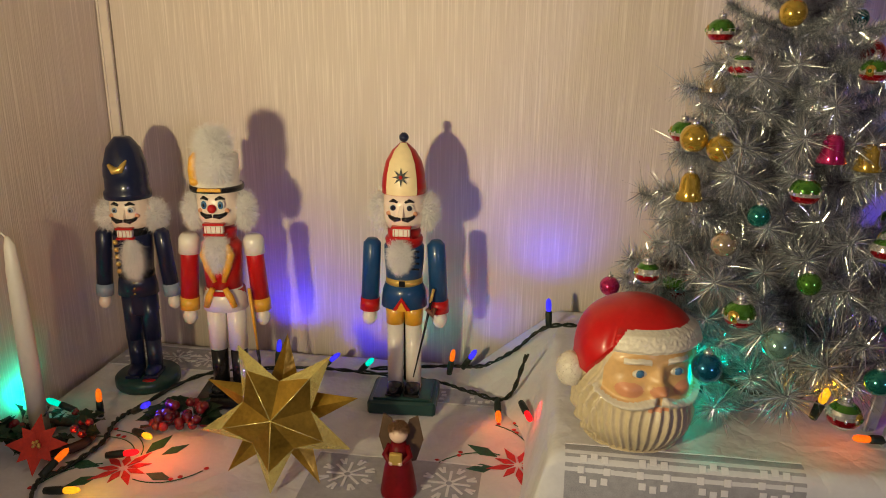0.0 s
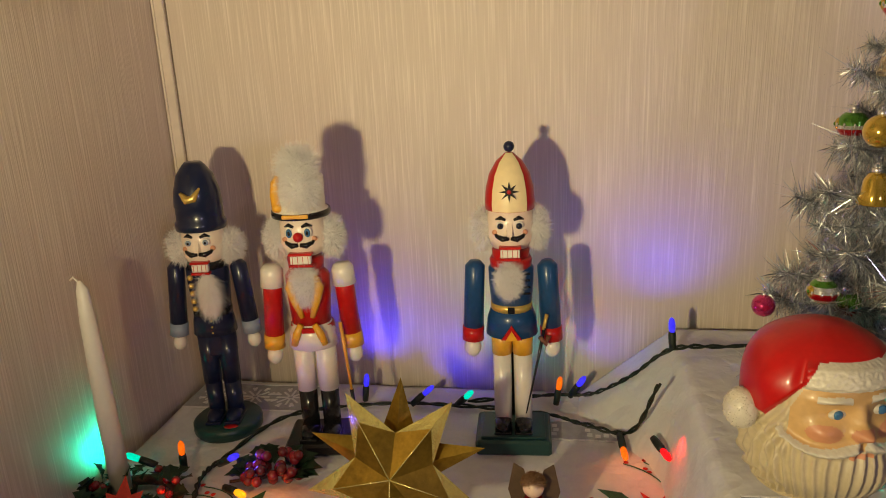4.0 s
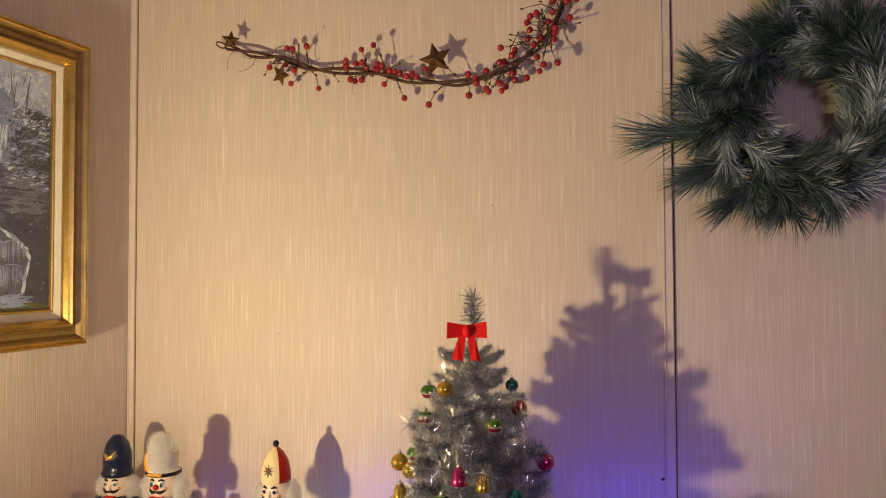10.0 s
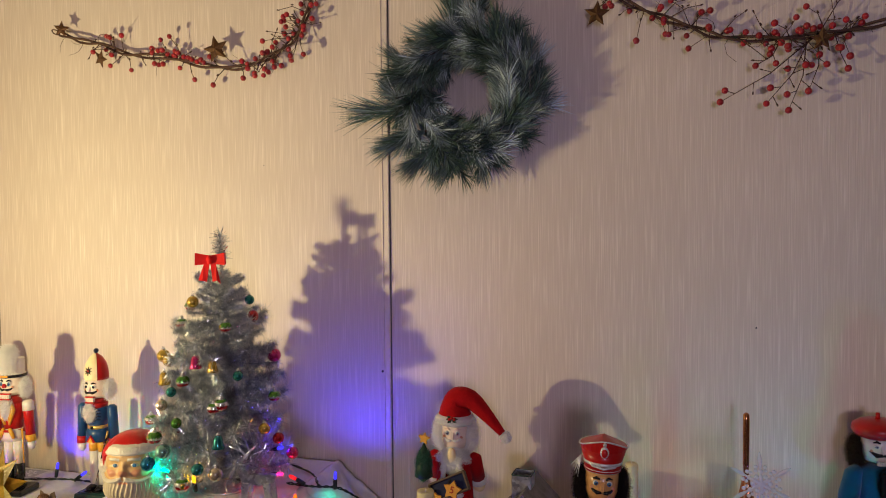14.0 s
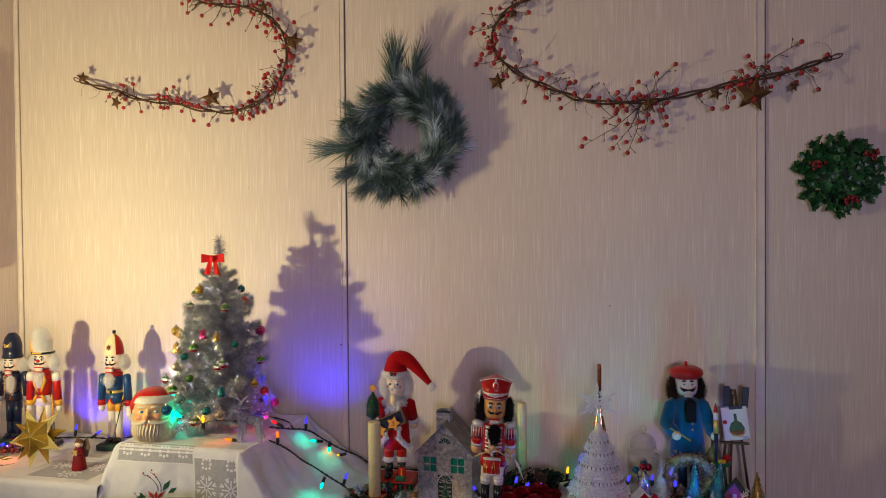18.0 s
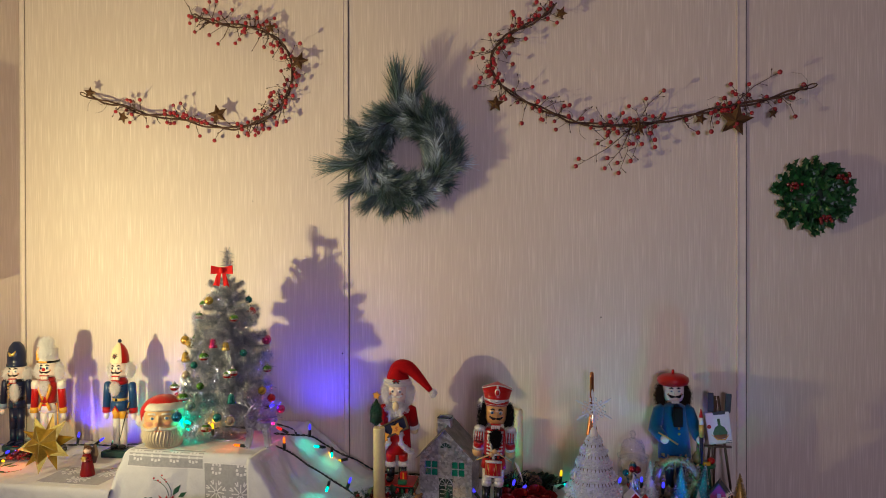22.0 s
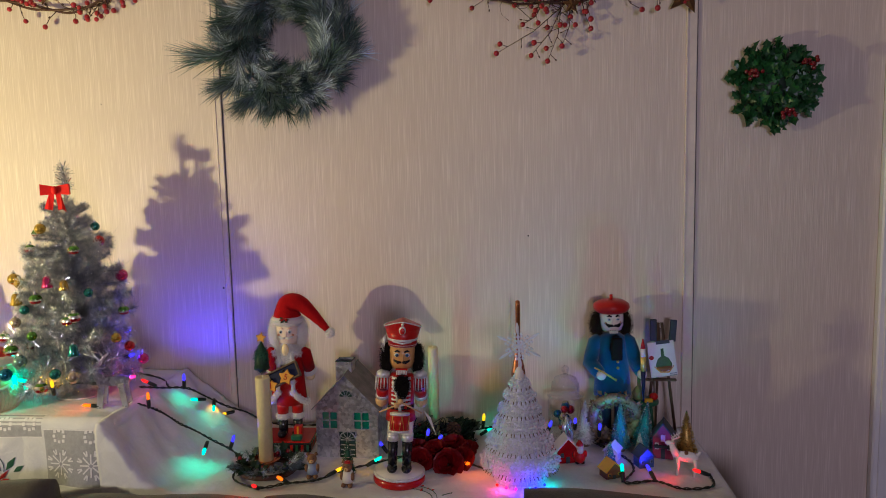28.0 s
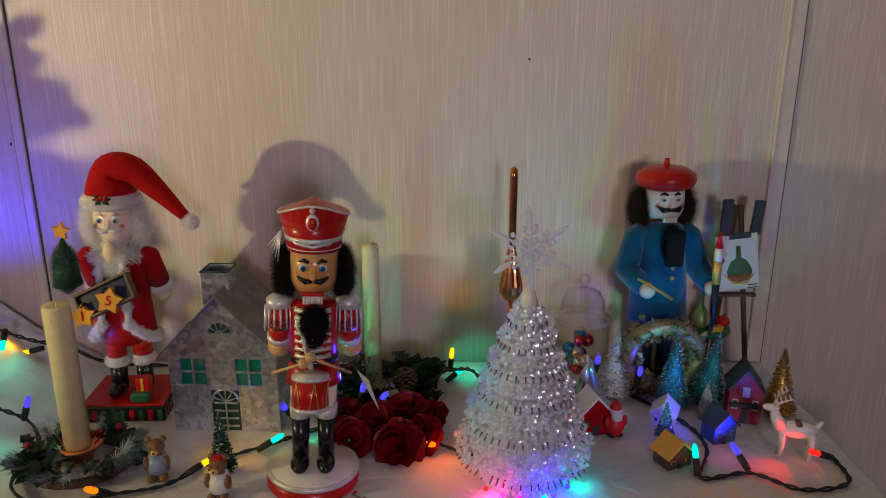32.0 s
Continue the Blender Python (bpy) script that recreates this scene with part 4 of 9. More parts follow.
# ---- sofa in front of the tables ----
def sofa():
    ob = thing("sofa", None, pose(1.5, -0.492, 0), "dark olive fabric sofa seen from behind its slumped back cushions", "sofa")
    part("back_frame", Shape().box((-0.04, -0.048, 0.36), (2.24, 0.10, 0.62), "sofa_fabric", 0.03), ob)
    part("seat", Shape().box((-0.04, -0.42, 0.19), (2.24, 0.62, 0.38), "sofa_fabric", 0.04), ob)
    for sx in (-1, 1):
        part("armrest", Shape().box((sx * 1.21 - 0.04, -0.40, 0.30), (0.18, 0.78, 0.50), "sofa_fabric", 0.05), ob)
    # back cushions: (x from, x to, height there, height there)
    for xa, xb, za, zb in ((-1.14, -0.478, 0.700, 0.770), (-0.472, -0.030, 0.730, 0.736), (-0.026, 0.488, 0.744, 0.700), (0.495, 1.05, 0.772, 0.728)):
        s = Shape()
        vs, fs = [], []
        nu, ns = 14, 16
        for i in range(nu):
            u = i / (nu - 1)
            end = 1 - 0.30 * abs(2 * u - 1) ** 6
            top = za + (zb - za) * u + 0.006 * noise.noise((u * 4 + xa * 9, 0, 0))
            for k in range(ns):
                a = 2 * math.pi * k / ns
                c, d = math.cos(a), math.sin(a)
                sq = lambda q: math.copysign(abs(q) ** 0.5, q)
                hh = (top - 0.50) / 2
                vs.append((xa + (xb - xa) * u, -0.045 + 0.052 * end * sq(c), 0.50 + hh + hh * (0.9 + 0.1 * end) * sq(d)))
        for i in range(nu - 1):
            for k in range(ns):
                q = (k + 1) % ns
                fs.append((i * ns + k, i * ns + q, (i + 1) * ns + q, (i + 1) * ns + k))
        fs += [tuple(range(ns)), tuple(range((nu - 1) * ns, nu * ns))]
        part("back_cushion", s.add(vs, fs, "sofa_fabric"), ob)


sofa()

def lettering(text, size, depth=0.0004):
    """Vertices and faces of a word, flat in x and y, centred."""
    cu = bpy.data.curves.new("lettering", "FONT")
    cu.body, cu.size, cu.extrude, cu.align_x, cu.align_y = text, size, depth, "CENTER", "CENTER"
    ob = new("lettering", cu)
    me = bpy.data.meshes.new_from_object(ob.evaluated_get(bpy.context.evaluated_depsgraph_get()))
    out = [tuple(v.co) for v in me.vertices], [tuple(p.vertices) for p in me.polygons]
    bpy.data.objects.remove(ob)
    bpy.data.meshes.remove(me)
    return out


# ---- nutcrackers: each one a single carved figure, facing -y, feet on z = 0 ----
def legs(s, upper, lower, shoe, z0, z1, zk, gap=0.0125, r=0.0115):
    for sx in (-1, 1):
        x = sx * gap
        s.lathe([(r * 0.9, z0), (r * 0.95, zk)], lower, (x, 0, 0), 14)
        s.lathe([(r * 1.02, zk), (r * 1.08, z1)], upper, (x, 0, 0), 14)
        s.ball((x, -0.009, z0 + 0.004), (r * 0.92, r * 1.75, 0.0085), shoe)
        s.box((x, -0.008, z0 - 0.002), (r * 1.8, r * 3.2, 0.004), shoe, 0.0015)


def arms(s, sleeve, cuff, hand, zs, ze, xo, r=0.0105, tilt=4, y=0.0):
    for sx in (-1, 1):
        t = pose(sx * xo, y, zs, 0, sx * -tilt)
        ln = zs - ze
        s.lathe([(r * 0.55, 0.002), (r, -0.004), (r * 1.03, -ln * 0.74)], sleeve, (0, 0, 0), 14, t)
        s.lathe([(r * 1.10, -ln * 0.74), (r * 1.12, -ln * 0.90)], cuff, (0, 0, 0), 14, t)
        s.ball((0, 0, -ln), (r * 0.85, r * 0.85, r * 1.05), hand, 12, 8, t)


def head(s, skin, zc, r=0.026, h=0.025, nose=None, stache="black_enamel", brow="black_enamel", eye="eye_blue", big=1.0):
    s.lathe([(r * 0.80, -h), (r * 0.98, -h * 0.5), (r, h * 0.2), (r * 0.96, h)], skin, (0, 0, zc), 22)
    for sx in (-1, 1):
        s.ball((sx * 0.0105, -r * 0.90, zc + 0.006), (0.0056, 0.0024, 0.0046 * big), "white_enamel", 10, 6)
        s.ball((sx * 0.0105, -r * 0.985, zc + 0.0055), (0.0036, 0.0017, 0.0036 * big), eye, 8, 6)
        s.ball((sx * 0.0105, -r * 1.04, zc + 0.0055), (0.0016, 0.0009, 0.0018 * big), "black_enamel", 7, 5)
        s.tube([(sx * 0.0045, -r * 0.99, zc + 0.0125), (sx * 0.0100, -r * 0.95, zc + 0.0150), (sx * 0.0155, -r * 0.82, zc + 0.0125)], [0.0016, 0.0026, 0.0010], brow, 6)
        s.tube([(sx * 0.001, -r * 1.02, zc - 0.0085), (sx * 0.008, -r * 1.00, zc - 0.0095), (sx * 0.0145, -r * 0.86, zc - 0.0070), (sx * 0.0185, -r * 0.70, zc - 0.0030)], [0.0024, 0.0034, 0.0024, 0.0007], stache, 7)
        s.ball((sx * 0.016, -r * 0.76, zc - 0.003), (0.0045, 0.0020, 0.0035), "cheek", 8, 6)
    if nose == "red":
        s.ball((0, -r * 1.06, zc + 0.001), 0.0058, "red")
    else:
        s.add([(-0.003, -r * 0.96, zc + 0.010), (0.003, -r * 0.96, zc + 0.010), (-0.0042, -r * 0.96, zc - 0.006), (0.0042, -r * 0.96, zc - 0.006), (-0.0025, -r * 1.28, zc - 0.005), (0.0025, -r * 1.28, zc - 0.005)], [(0, 1, 5, 4), (2, 4, 5, 3), (0, 4, 2), (1, 3, 5)], nose or skin, False)


def jaw(s, z, y, w=0.020):
    s.box((0, y, z), (w, 0.008, 0.010), "white_enamel", 0.001)
    s.box((0, y - 0.0005, z + 0.0068), (w * 1.15, 0.009, 0.0032), "red", 0.001)
    s.box((0, y - 0.0005, z - 0.0068), (w * 1.15, 0.009, 0.0032), "red", 0.001)
    for k in range(-1, 3):
        s.box((w * (k - 0.5) / 4, y - 0.0041, z), (0.0006, 0.0008, 0.009), "red", 0.0001)


def torso(s, z0, zb, z1, coat, skirt, r0=0.0265, r1=0.0235, r2=0.0265, belt=None):
    s.lathe([(r0 * 1.05, z0), (r0 * 0.98, z0 + (zb - z0) * 0.6), (r1, zb)], skirt, (0, 0, 0), 22, None, 0.86)
    s.lathe([(r1, zb), (r2 * 0.99, zb + (z1 - zb) * 0.55), (r2, z1 - 0.008), (r2 * 0.72, z1)], coat, (0, 0, 0), 22, None, 0.86)
    if belt:
        s.lathe([(r1 * 1.05, zb - 0.0045), (r1 * 1.05, zb + 0.0045)], belt, (0, 0, 0), 22, None, 0.88)


def police_figure():
    s = Shape()
    s.lathe([(0.043, 0), (0.045, 0.004), (0.045, 0.014), (0.042, 0.017)], "teal_paint", (0, 0, 0), 30)
    s.ball((0.012, -0.03, 0.017), (0.010, 0.006, 0.001), "red", 8, 4)
    legs(s, "blue_navy", "blue_navy", "blue_navy", 0.021, 0.140, 0.070)
    s.box((0, 0.004, 0.128), (0.044, 0.03, 0.05), "blue_navy", 0.008)
    torso(s, 0.140, 0.170, 0.235, "blue_navy", "blue_navy", belt="black_enamel")
    for k in range(5):
        s.ball((-0.015, -0.0205 - 0.0008 * k, 0.178 + 0.0105 * k), 0.0036, "gold_paint", 8, 6)
        s.ball((0.014, -0.0205 - 0.0008 * k, 0.178 + 0.0105 * k), 0.0024, "blue_grey", 8, 6)
    for k in range(3):
        s.ball((0.004, -0.0245, 0.146 + 0.008 * k), 0.0013, "gold_paint", 6, 4)
    s.lathe([(0.025, 0.228), (0.022, 0.238)], "black_enamel", (0, 0, 0), 20)
    arms(s, "blue_navy", "blue_grey", "white_enamel", 0.232, 0.126, 0.039, tilt=5)
    head(s, "skin_pale", 0.259, eye="blue_grey")
    jaw(s, 0.2325, -0.024)
    s.ball((0.005, -0.021, 0.205), (0.008, 0.005, 0.022), "white_fur")
    s.fur((0.006, -0.024, 0.205), (0.009, 0.005, 0.024), 160, 0.022, "white_fur", 0.0018, (0, -1, -0.4), droop=1.1)
    for sx in (-1, 1):
        s.ball((sx * 0.031, 0.006, 0.252), (0.011, 0.013, 0.017), "white_fur")
        s.fur((sx * 0.031, 0.006, 0.252), (0.011, 0.013, 0.017), 240, 0.014, "white_fur", 0.0018)
    s.lathe([(0.0305, 0.278), (0.0310, 0.286), (0.0285, 0.290), (0.0282, 0.306), (0.0290, 0.308), (0.0275, 0.325), (0.022, 0.345), (0.013, 0.357), (0.010, 0.360)], "blue_navy", (0, 0, 0), 26)
    s.tube([(-0.011, -0.0272, 0.327), (-0.004, -0.0285, 0.3185), (0.004, -0.0280, 0.3195), (0.012, -0.0245, 0.332)], [0.0020, 0.0056, 0.0050, 0.0012], "gold_paint", 8)
    return s


def plume_figure():
    s = Shape()
    s.box((0, 0, 0.008), (0.085, 0.07, 0.016), "black_enamel", 0.003)
    legs(s, "white_enamel", "black_enamel", "black_enamel", 0.020, 0.142, 0.078, 0.0135, 0.0122)
    torso(s, 0.138, 0.168, 0.236, "red", "white_enamel", 0.0285)
    s.lathe([(0.0292, 0.139), (0.0262, 0.166)], "red", (0, 0.003, 0), 20, None, 0.86)
    for sx in (-1, 1):
        s.tube([(sx * 0.008, -0.0245, 0.172), (sx * 0.014, -0.0245, 0.160), (sx * 0.0185, -0.0225, 0.146)], [0.0038, 0.005, 0.0042], "yellow", 8)
        s.tube([(sx * 0.006, -0.0215, 0.180), (sx * 0.012, -0.0230, 0.200), (sx * 0.017, -0.0215, 0.218), (sx * 0.013, -0.0205, 0.232)], [0.003, 0.0055, 0.0062, 0.003], "yellow", 8)
    s.box((0, -0.0245, 0.164), (0.016, 0.004, 0.006), "red", 0.001)
    arms(s, "red", "yellow", "white_enamel", 0.232, 0.124, 0.042, 0.0115, 4)
    for sx in (-1, 1):
        s.lathe([(0.0095, 0.016), (0.0135, 0.010), (0.0140, -0.010)], "white_enamel", (0, 0, 0), 14, pose(sx * 0.043, 0, 0.224, 0, sx * -4))
    s.lathe([(0.020, 0.232), (0.022, 0.250)], "red", (0, 0, 0), 18)
    head(s, "skin_pale", 0.279, 0.0265, 0.024, nose="red", big=1.5)
    jaw(s, 0.2525, -0.0245, 0.024)
    s.ball((0, -0.022, 0.222), (0.0105, 0.006, 0.022), "white_fur")
    s.fur((0, -0.022, 0.222), (0.011, 0.006, 0.022), 260, 0.014, "white_fur", 0.0016, (0, -1, 0))
    for sx in (-1, 1):
        s.ball((sx * 0.033, 0.004, 0.272), (0.010, 0.013, 0.021), "white_fur")
        s.fur((sx * 0.033, 0.004, 0.272), (0.010, 0.013, 0.021), 260, 0.012, "white_fur", 0.0018)
    s.lathe([(0.0335, 0.302), (0.0335, 0.307), (0.0285, 0.309), (0.0290, 0.344), (0.0285, 0.346)], "white_enamel", (0, 0, 0), 24)
    s.lathe([(0.0340, 0.3005), (0.0345, 0.3040), (0.0340, 0.3075)], "black_enamel", (0, 0, 0), 24)
    s.box((0, -0.033, 0.3050), (0.030, 0.004, 0.0045), "yellow", 0.001)
    s.tube([(-0.022, -0.020, 0.312), (-0.0235, -0.021, 0.328), (-0.021, -0.021, 0.342), (-0.017, -0.022, 0.350)], [0.0065, 0.0055, 0.0058, 0.003], "yellow", 8)
    s.ball((-0.022, -0.022, 0.314), 0.006, "yellow", 10, 7)
    s.ball((0.004, -0.020, 0.337), (0.016, 0.012, 0.028), "white_fur")
    s.fur((0.004, -0.020, 0.337), (0.017, 0.013, 0.028), 700, 0.014, "white_fur", 0.0018)
    s.ball((0.004, -0.016, 0.358), (0.016, 0.011, 0.016), "white_fur")
    s.fur((0.004, -0.016, 0.360), (0.017, 0.012, 0.016), 260, 0.016, "white_fur", 0.0018, (0, 0, 1))
    s.tube([(0.037, -0.016, 0.170), (0.041, -0.019, 0.130), (0.045, -0.022, 0.085)], [0.0024, 0.0022, 0.0016], "yellow", 7)
    s.tube([(0.045, -0.022, 0.085), (0.049, -0.025, 0.050)], [0.0026, 0.0012], "black_enamel", 7)
    return s


def sabre_figure():
    s = Shape()
    s.box((0, 0, 0.010), (0.092, 0.075, 0.020), "teal_paint", 0.003)
    s.box((0, 0.0, 0.0215), (0.078, 0.062, 0.003), "teal_paint", 0.001)
    legs(s, "yellow", "white_enamel", "black_enamel", 0.026, 0.150, 0.121, 0.0125, 0.0118)
    s.tube([(0, 0.012, 0.03), (0, 0.012, 0.14)], 0.003, "black_enamel", 6)
    torso(s, 0.148, 0.183, 0.238, "blue_coat", "blue_coat", 0.0295, 0.0235, 0.0265, "gold_paint")
    s.box((0, -0.0215, 0.183), (0.008, 0.003, 0.008), "black_enamel", 0.001)
    s.slab([(-0.012, 0.148), (0.012, 0.148), (0, 0.166)], 0.003, "red", pose(0, -0.0262, 0))
    s.slab([(-0.007, 0.1475), (0.007, 0.1475), (0, 0.160)], 0.003, "yellow", pose(0, -0.0272, 0))
    for k in range(4):
        s.box((0.0175, -0.0185, 0.203 + 0.008 * k), (0.010, 0.004, 0.0016), "black_enamel", 0.0004, pose(0, 0, 0))
    s.lathe([(0.0235, 0.231), (0.0250, 0.240), (0.0235, 0.243)], "red", (0, 0, 0), 20)
    arms(s, "blue_coat", "red", "white_enamel", 0.236, 0.128, 0.042, 0.0118, 3)
    s.lathe([(0.020, 0.236), (0.022, 0.252)], "red", (0, 0, 0), 18)
    head(s, "skin_pale", 0.280, 0.0265, 0.024, eye="blue_navy")
    jaw(s, 0.2535, -0.0245, 0.022)
    s.fur((-0.002, -0.025, 0.222), (0.011, 0.005, 0.018), 280, 0.012, "white_fur", 0.0016, (0, -1, 0))
    s.ball((-0.002, -0.023, 0.222), (0.010, 0.006, 0.020), "white_fur")
    for sx in (-1, 1):
        s.ball((sx * 0.030, 0.006, 0.276), (0.010, 0.014, 0.020), "white_fur")
        s.fur((sx * 0.030, 0.006, 0.276), (0.010, 0.014, 0.020), 260, 0.013, "white_fur", 0.0018)
    prof = [(0.0280, 0.301), (0.0285, 0.310), (0.0270, 0.325), (0.0230, 0.341), (0.0150, 0.355), (0.0050, 0.364), (0.001, 0.365)]
    s.lathe(prof, "red", (0, 0, 0), 26)
    # cream front shield following the cap
    vs, fs = [], []
    for r, z in prof[:-1]:
        for k in range(9):
            a = radians(-90 + (k - 4) * 10.5)
            vs.append((1.03 * r * math.cos(a), 1.03 * r * math.sin(a) - 0.0003, z + 0.0006))
    for j in range(len(prof) - 2):
        for k in range(8):
            fs.append((j * 9 + k, j * 9 + k + 1, (j + 1) * 9 + k + 1, (j + 1) * 9 + k))
    s.add(vs, fs, "cream")
    s.slab(star_outline(0.0115, 0.0042, 8), 0.0016, "black_enamel", pose(0, -0.0290, 0.325, -12))
    s.ball((0, -0.0300, 0.325), (0.0026, 0.0014, 0.0026), "red", 8, 5)
    s.ball((0, 0, 0.371), 0.0062, "blue_navy")
    s.tube([(0.038, -0.018, 0.160), (0.030, -0.024, 0.120), (0.016, -0.030, 0.055)], [0.0020, 0.0017, 0.0008], "black_enamel", 6)
    s.tube([(0.033, -0.022, 0.150), (0.040, -0.020, 0.140), (0.043, -0.018, 0.150)], 0.0030, "brown_paint", 6)
    s.tube([(0.037, -0.018, 0.158), (0.041, -0.016, 0.176)], 0.0022, "gold_paint", 6)
    return s


def santa_figure():
    s = Shape()
    s.box((0, 0, 0.012), (0.118, 0.10, 0.024), "black_enamel", 0.002)
    s.box((0, 0, 0.025), (0.114, 0.096, 0.003), "red", 0.001)
    for k in range(9):
        s.box((-0.052 + 0.013 * k, -0.0503, 0.011), (0.0065, 0.0012, 0.016), "red" if k % 2 else "green_paint", 0.0002)
        s.box((0.0593, -0.045 + 0.011 * k, 0.011), (0.0012, 0.006, 0.016), "red" if k % 2 else "green_paint", 0.0002)
    for sx, y in ((-0.017, 0.0), (0.017, 0.008)):
        s.lathe([(0.011, 0.030), (0.012, 0.070)], "black_enamel", (sx, y, 0), 14)
        s.ball((sx, y - 0.013, 0.034), (0.011, 0.020, 0.010), "black_enamel")
        s.lathe([(0.0145, 0.068), (0.0150, 0.082)], "white_fur", (sx, y, 0), 14)
        s.fur((sx, y, 0.075), (0.015, 0.015, 0.008), 160, 0.006, "white_fur", 0.0018)
        s.lathe([(0.0135, 0.082), (0.0150, 0.112)], "red", (sx, y, 0), 14)
    s.box((0.026, -0.026, 0.046), (0.020, 0.018, 0.028), "red", 0.002)
    s.box((0.026, -0.0355, 0.046), (0.004, 0.001, 0.028), "yellow", 0.0002)
    s.box((0.024, -0.038, 0.034), (0.026, 0.016, 0.014), "green_paint", 0.003, pose(0, 0, 0, 0, 0, 0))
    s.lathe([(0.031, 0.108), (0.028, 0.135), (0.026, 0.165)], "red", (0, 0, 0), 22)
    # open robe, shorter at the front
    vs, fs = [], []
    n = 25
    for j in range(6):
        for k in range(n):
            a = radians(-90 + 26 + (360 - 52) * k / (n - 1))
            front = abs(k - (n - 1) / 2) / ((n - 1) / 2)
            z = 0.108 + 0.036 * front ** 4 + (0.235 - 0.108) * j / 5
            r = 0.0425 - 0.010 * j / 5
            vs.append((r * math.cos(a), r * math.sin(a) * 0.95, min(z, 0.236)))
    for j in range(5):
        for k in range(n - 1):
            fs.append((j * n + k, j * n + k + 1, (j + 1) * n + k + 1, (j + 1) * n + k))
    s.add(vs, fs, "red_velvet")
    edge = vs[:n]
    s.tube(edge, 0.0065, "white_fur", 8)
    for p in edge[::1]:
        s.fur(p, 0.0065, 40, 0.005, "white_fur", 0.0016)
    for side in (0, n - 1):
        line = [vs[j * n + side] for j in range(6)]
        s.tube(line, 0.005, "white_fur", 7)
        for p in line:
            s.fur(p, 0.006, 36, 0.005, "white_fur", 0.0016)
    for sx in (-1, 1):
        t = pose(sx * 0.041, -0.004, 0.240, 30, sx * -3)
        s.lathe([(0.007, 0.004), (0.0145, -0.006), (0.0150, -0.060)], "red_velvet", (0, 0, 0), 14, t)
        s.lathe([(0.0165, -0.060), (0.0165, -0.074)], "white_fur", (0, 0, 0), 14, t)
        s.fur((0, 0, -0.067), (0.0165, 0.0165, 0.008), 160, 0.005, "white_fur", 0.0016, None, t)
        s.ball((0, -0.002, -0.085), 0.0125, "wood_light" if sx > 2 else "cream", 12, 8, t)
    head(s, "skin_pale", 0.284, 0.0265, 0.027, stache="white_fur", brow="skin", eye="blue_grey")
    s.ball((0, -0.030, 0.246), (0.009, 0.006, 0.016), "cream", 12, 8)
    s.fur((0, -0.018, 0.234), (0.019, 0.012, 0.026), 520, 0.010, "white_fur", 0.0020, (0, -1, 0), droop=0.4)
    s.ball((0, -0.016, 0.240), (0.020, 0.012, 0.025), "white_fur")
    s.lathe([(0.034, 0.226), (0.028, 0.246)], "white_fur", (0, 0, 0), 18)
    s.fur((0, 0, 0.236), (0.036, 0.032, 0.012), 420, 0.009, "white_fur", 0.0018)
    for sx in (-1, 1):
        s.ball((sx * 0.031, 0.008, 0.280), (0.009, 0.016, 0.024), "white_fur")
        s.fur((sx * 0.032, 0.008, 0.280), (0.010, 0.016, 0.026), 320, 0.014, "white_fur", 0.0018)
    s.lathe([(0.034, 0.304), (0.037, 0.308), (0.037, 0.320), (0.034, 0.324)], "white_fur", (0, 0, 0), 24)
    s.fur((0, 0, 0.314), (0.038, 0.038, 0.010), 620, 0.006, "white_fur", 0.0018)
    pts = spline([(0, 0, 0.318), (0.001, 0, 0.336), (0.008, -0.001, 0.354), (0.034, -0.004, 0.354), (0.066, -0.006, 0.326), (0.098, -0.008, 0.292)], 5)
    rs = [0.0345 * (1 - 0.78 * (i / (len(pts) - 1)) ** 1.15) for i in range(len(pts))]
    s.tube(pts, rs, "red_velvet", 16)
    s.ball((0.105, -0.008, 0.285), 0.0095, "white_fur")
    s.fur((0.105, -0.008, 0.285), 0.0095, 160, 0.006, "white_fur", 0.0016)
    for k in range(5):
        s.slab([(0, 0), (0.005, 0.004), (0.012, 0), (0.005, -0.004)], 0.001, "leaf_dark", pose(0.002, -0.040, 0.322, 20 - 10 * k, (0, 40, 140, 180, 215)[k], 10))
    for k in range(3):
        s.ball((-0.003 + 0.005 * k, -0.042, 0.322 + 0.003 * (k % 2)), 0.003, "red", 8, 5)
    # little tree with a star, held at one side
    s.lathe([(0.001, 0.198), (0.019, 0.205), (0.015, 0.226), (0.009, 0.252), (0.002, 0.270)], "leaf_dark", (-0.054, -0.042, 0), 12)
    s.fur((-0.054, -0.042, 0.228), (0.013, 0.013, 0.030), 420, 0.009, "green_brush", 0.0014)
    for k in range(7):
        s.ball((-0.054 + 0.014 * math.cos(k * 2.2) * (1 - k / 9), -0.042 + 0.014 * math.sin(k * 2.2) * (1 - k / 9), 0.210 + 0.008 * k), 0.0024, "red" if k % 2 else "gold_paint", 6, 4)
    s.slab(star_outline(0.0125, 0.0062), 0.007, "star_orange", pose(-0.054, -0.042, 0.280, 0, 8, 0))
    # tray with numbered stars
    t = pose(0.004, -0.066, 0.196, -22, -26, 0)
    s.box((0, 0, 0), (0.072, 0.006, 0.034), "blue_navy", 0.001, t)
    for zz in (-0.017, 0.017):
        s.box((0, -0.002, zz), (0.078, 0.012, 0.004), "wood_dark", 0.001, t)
    for xx in (-0.038, 0.038):
        s.box((xx, -0.002, 0), (0.004, 0.012, 0.036), "wood_dark", 0.001, t)
    s.slab(star_outline(0.0185, 0.0108), 0.008, "star_orange", pose(0.012, -0.078, 0.195, -10, 10, 0))
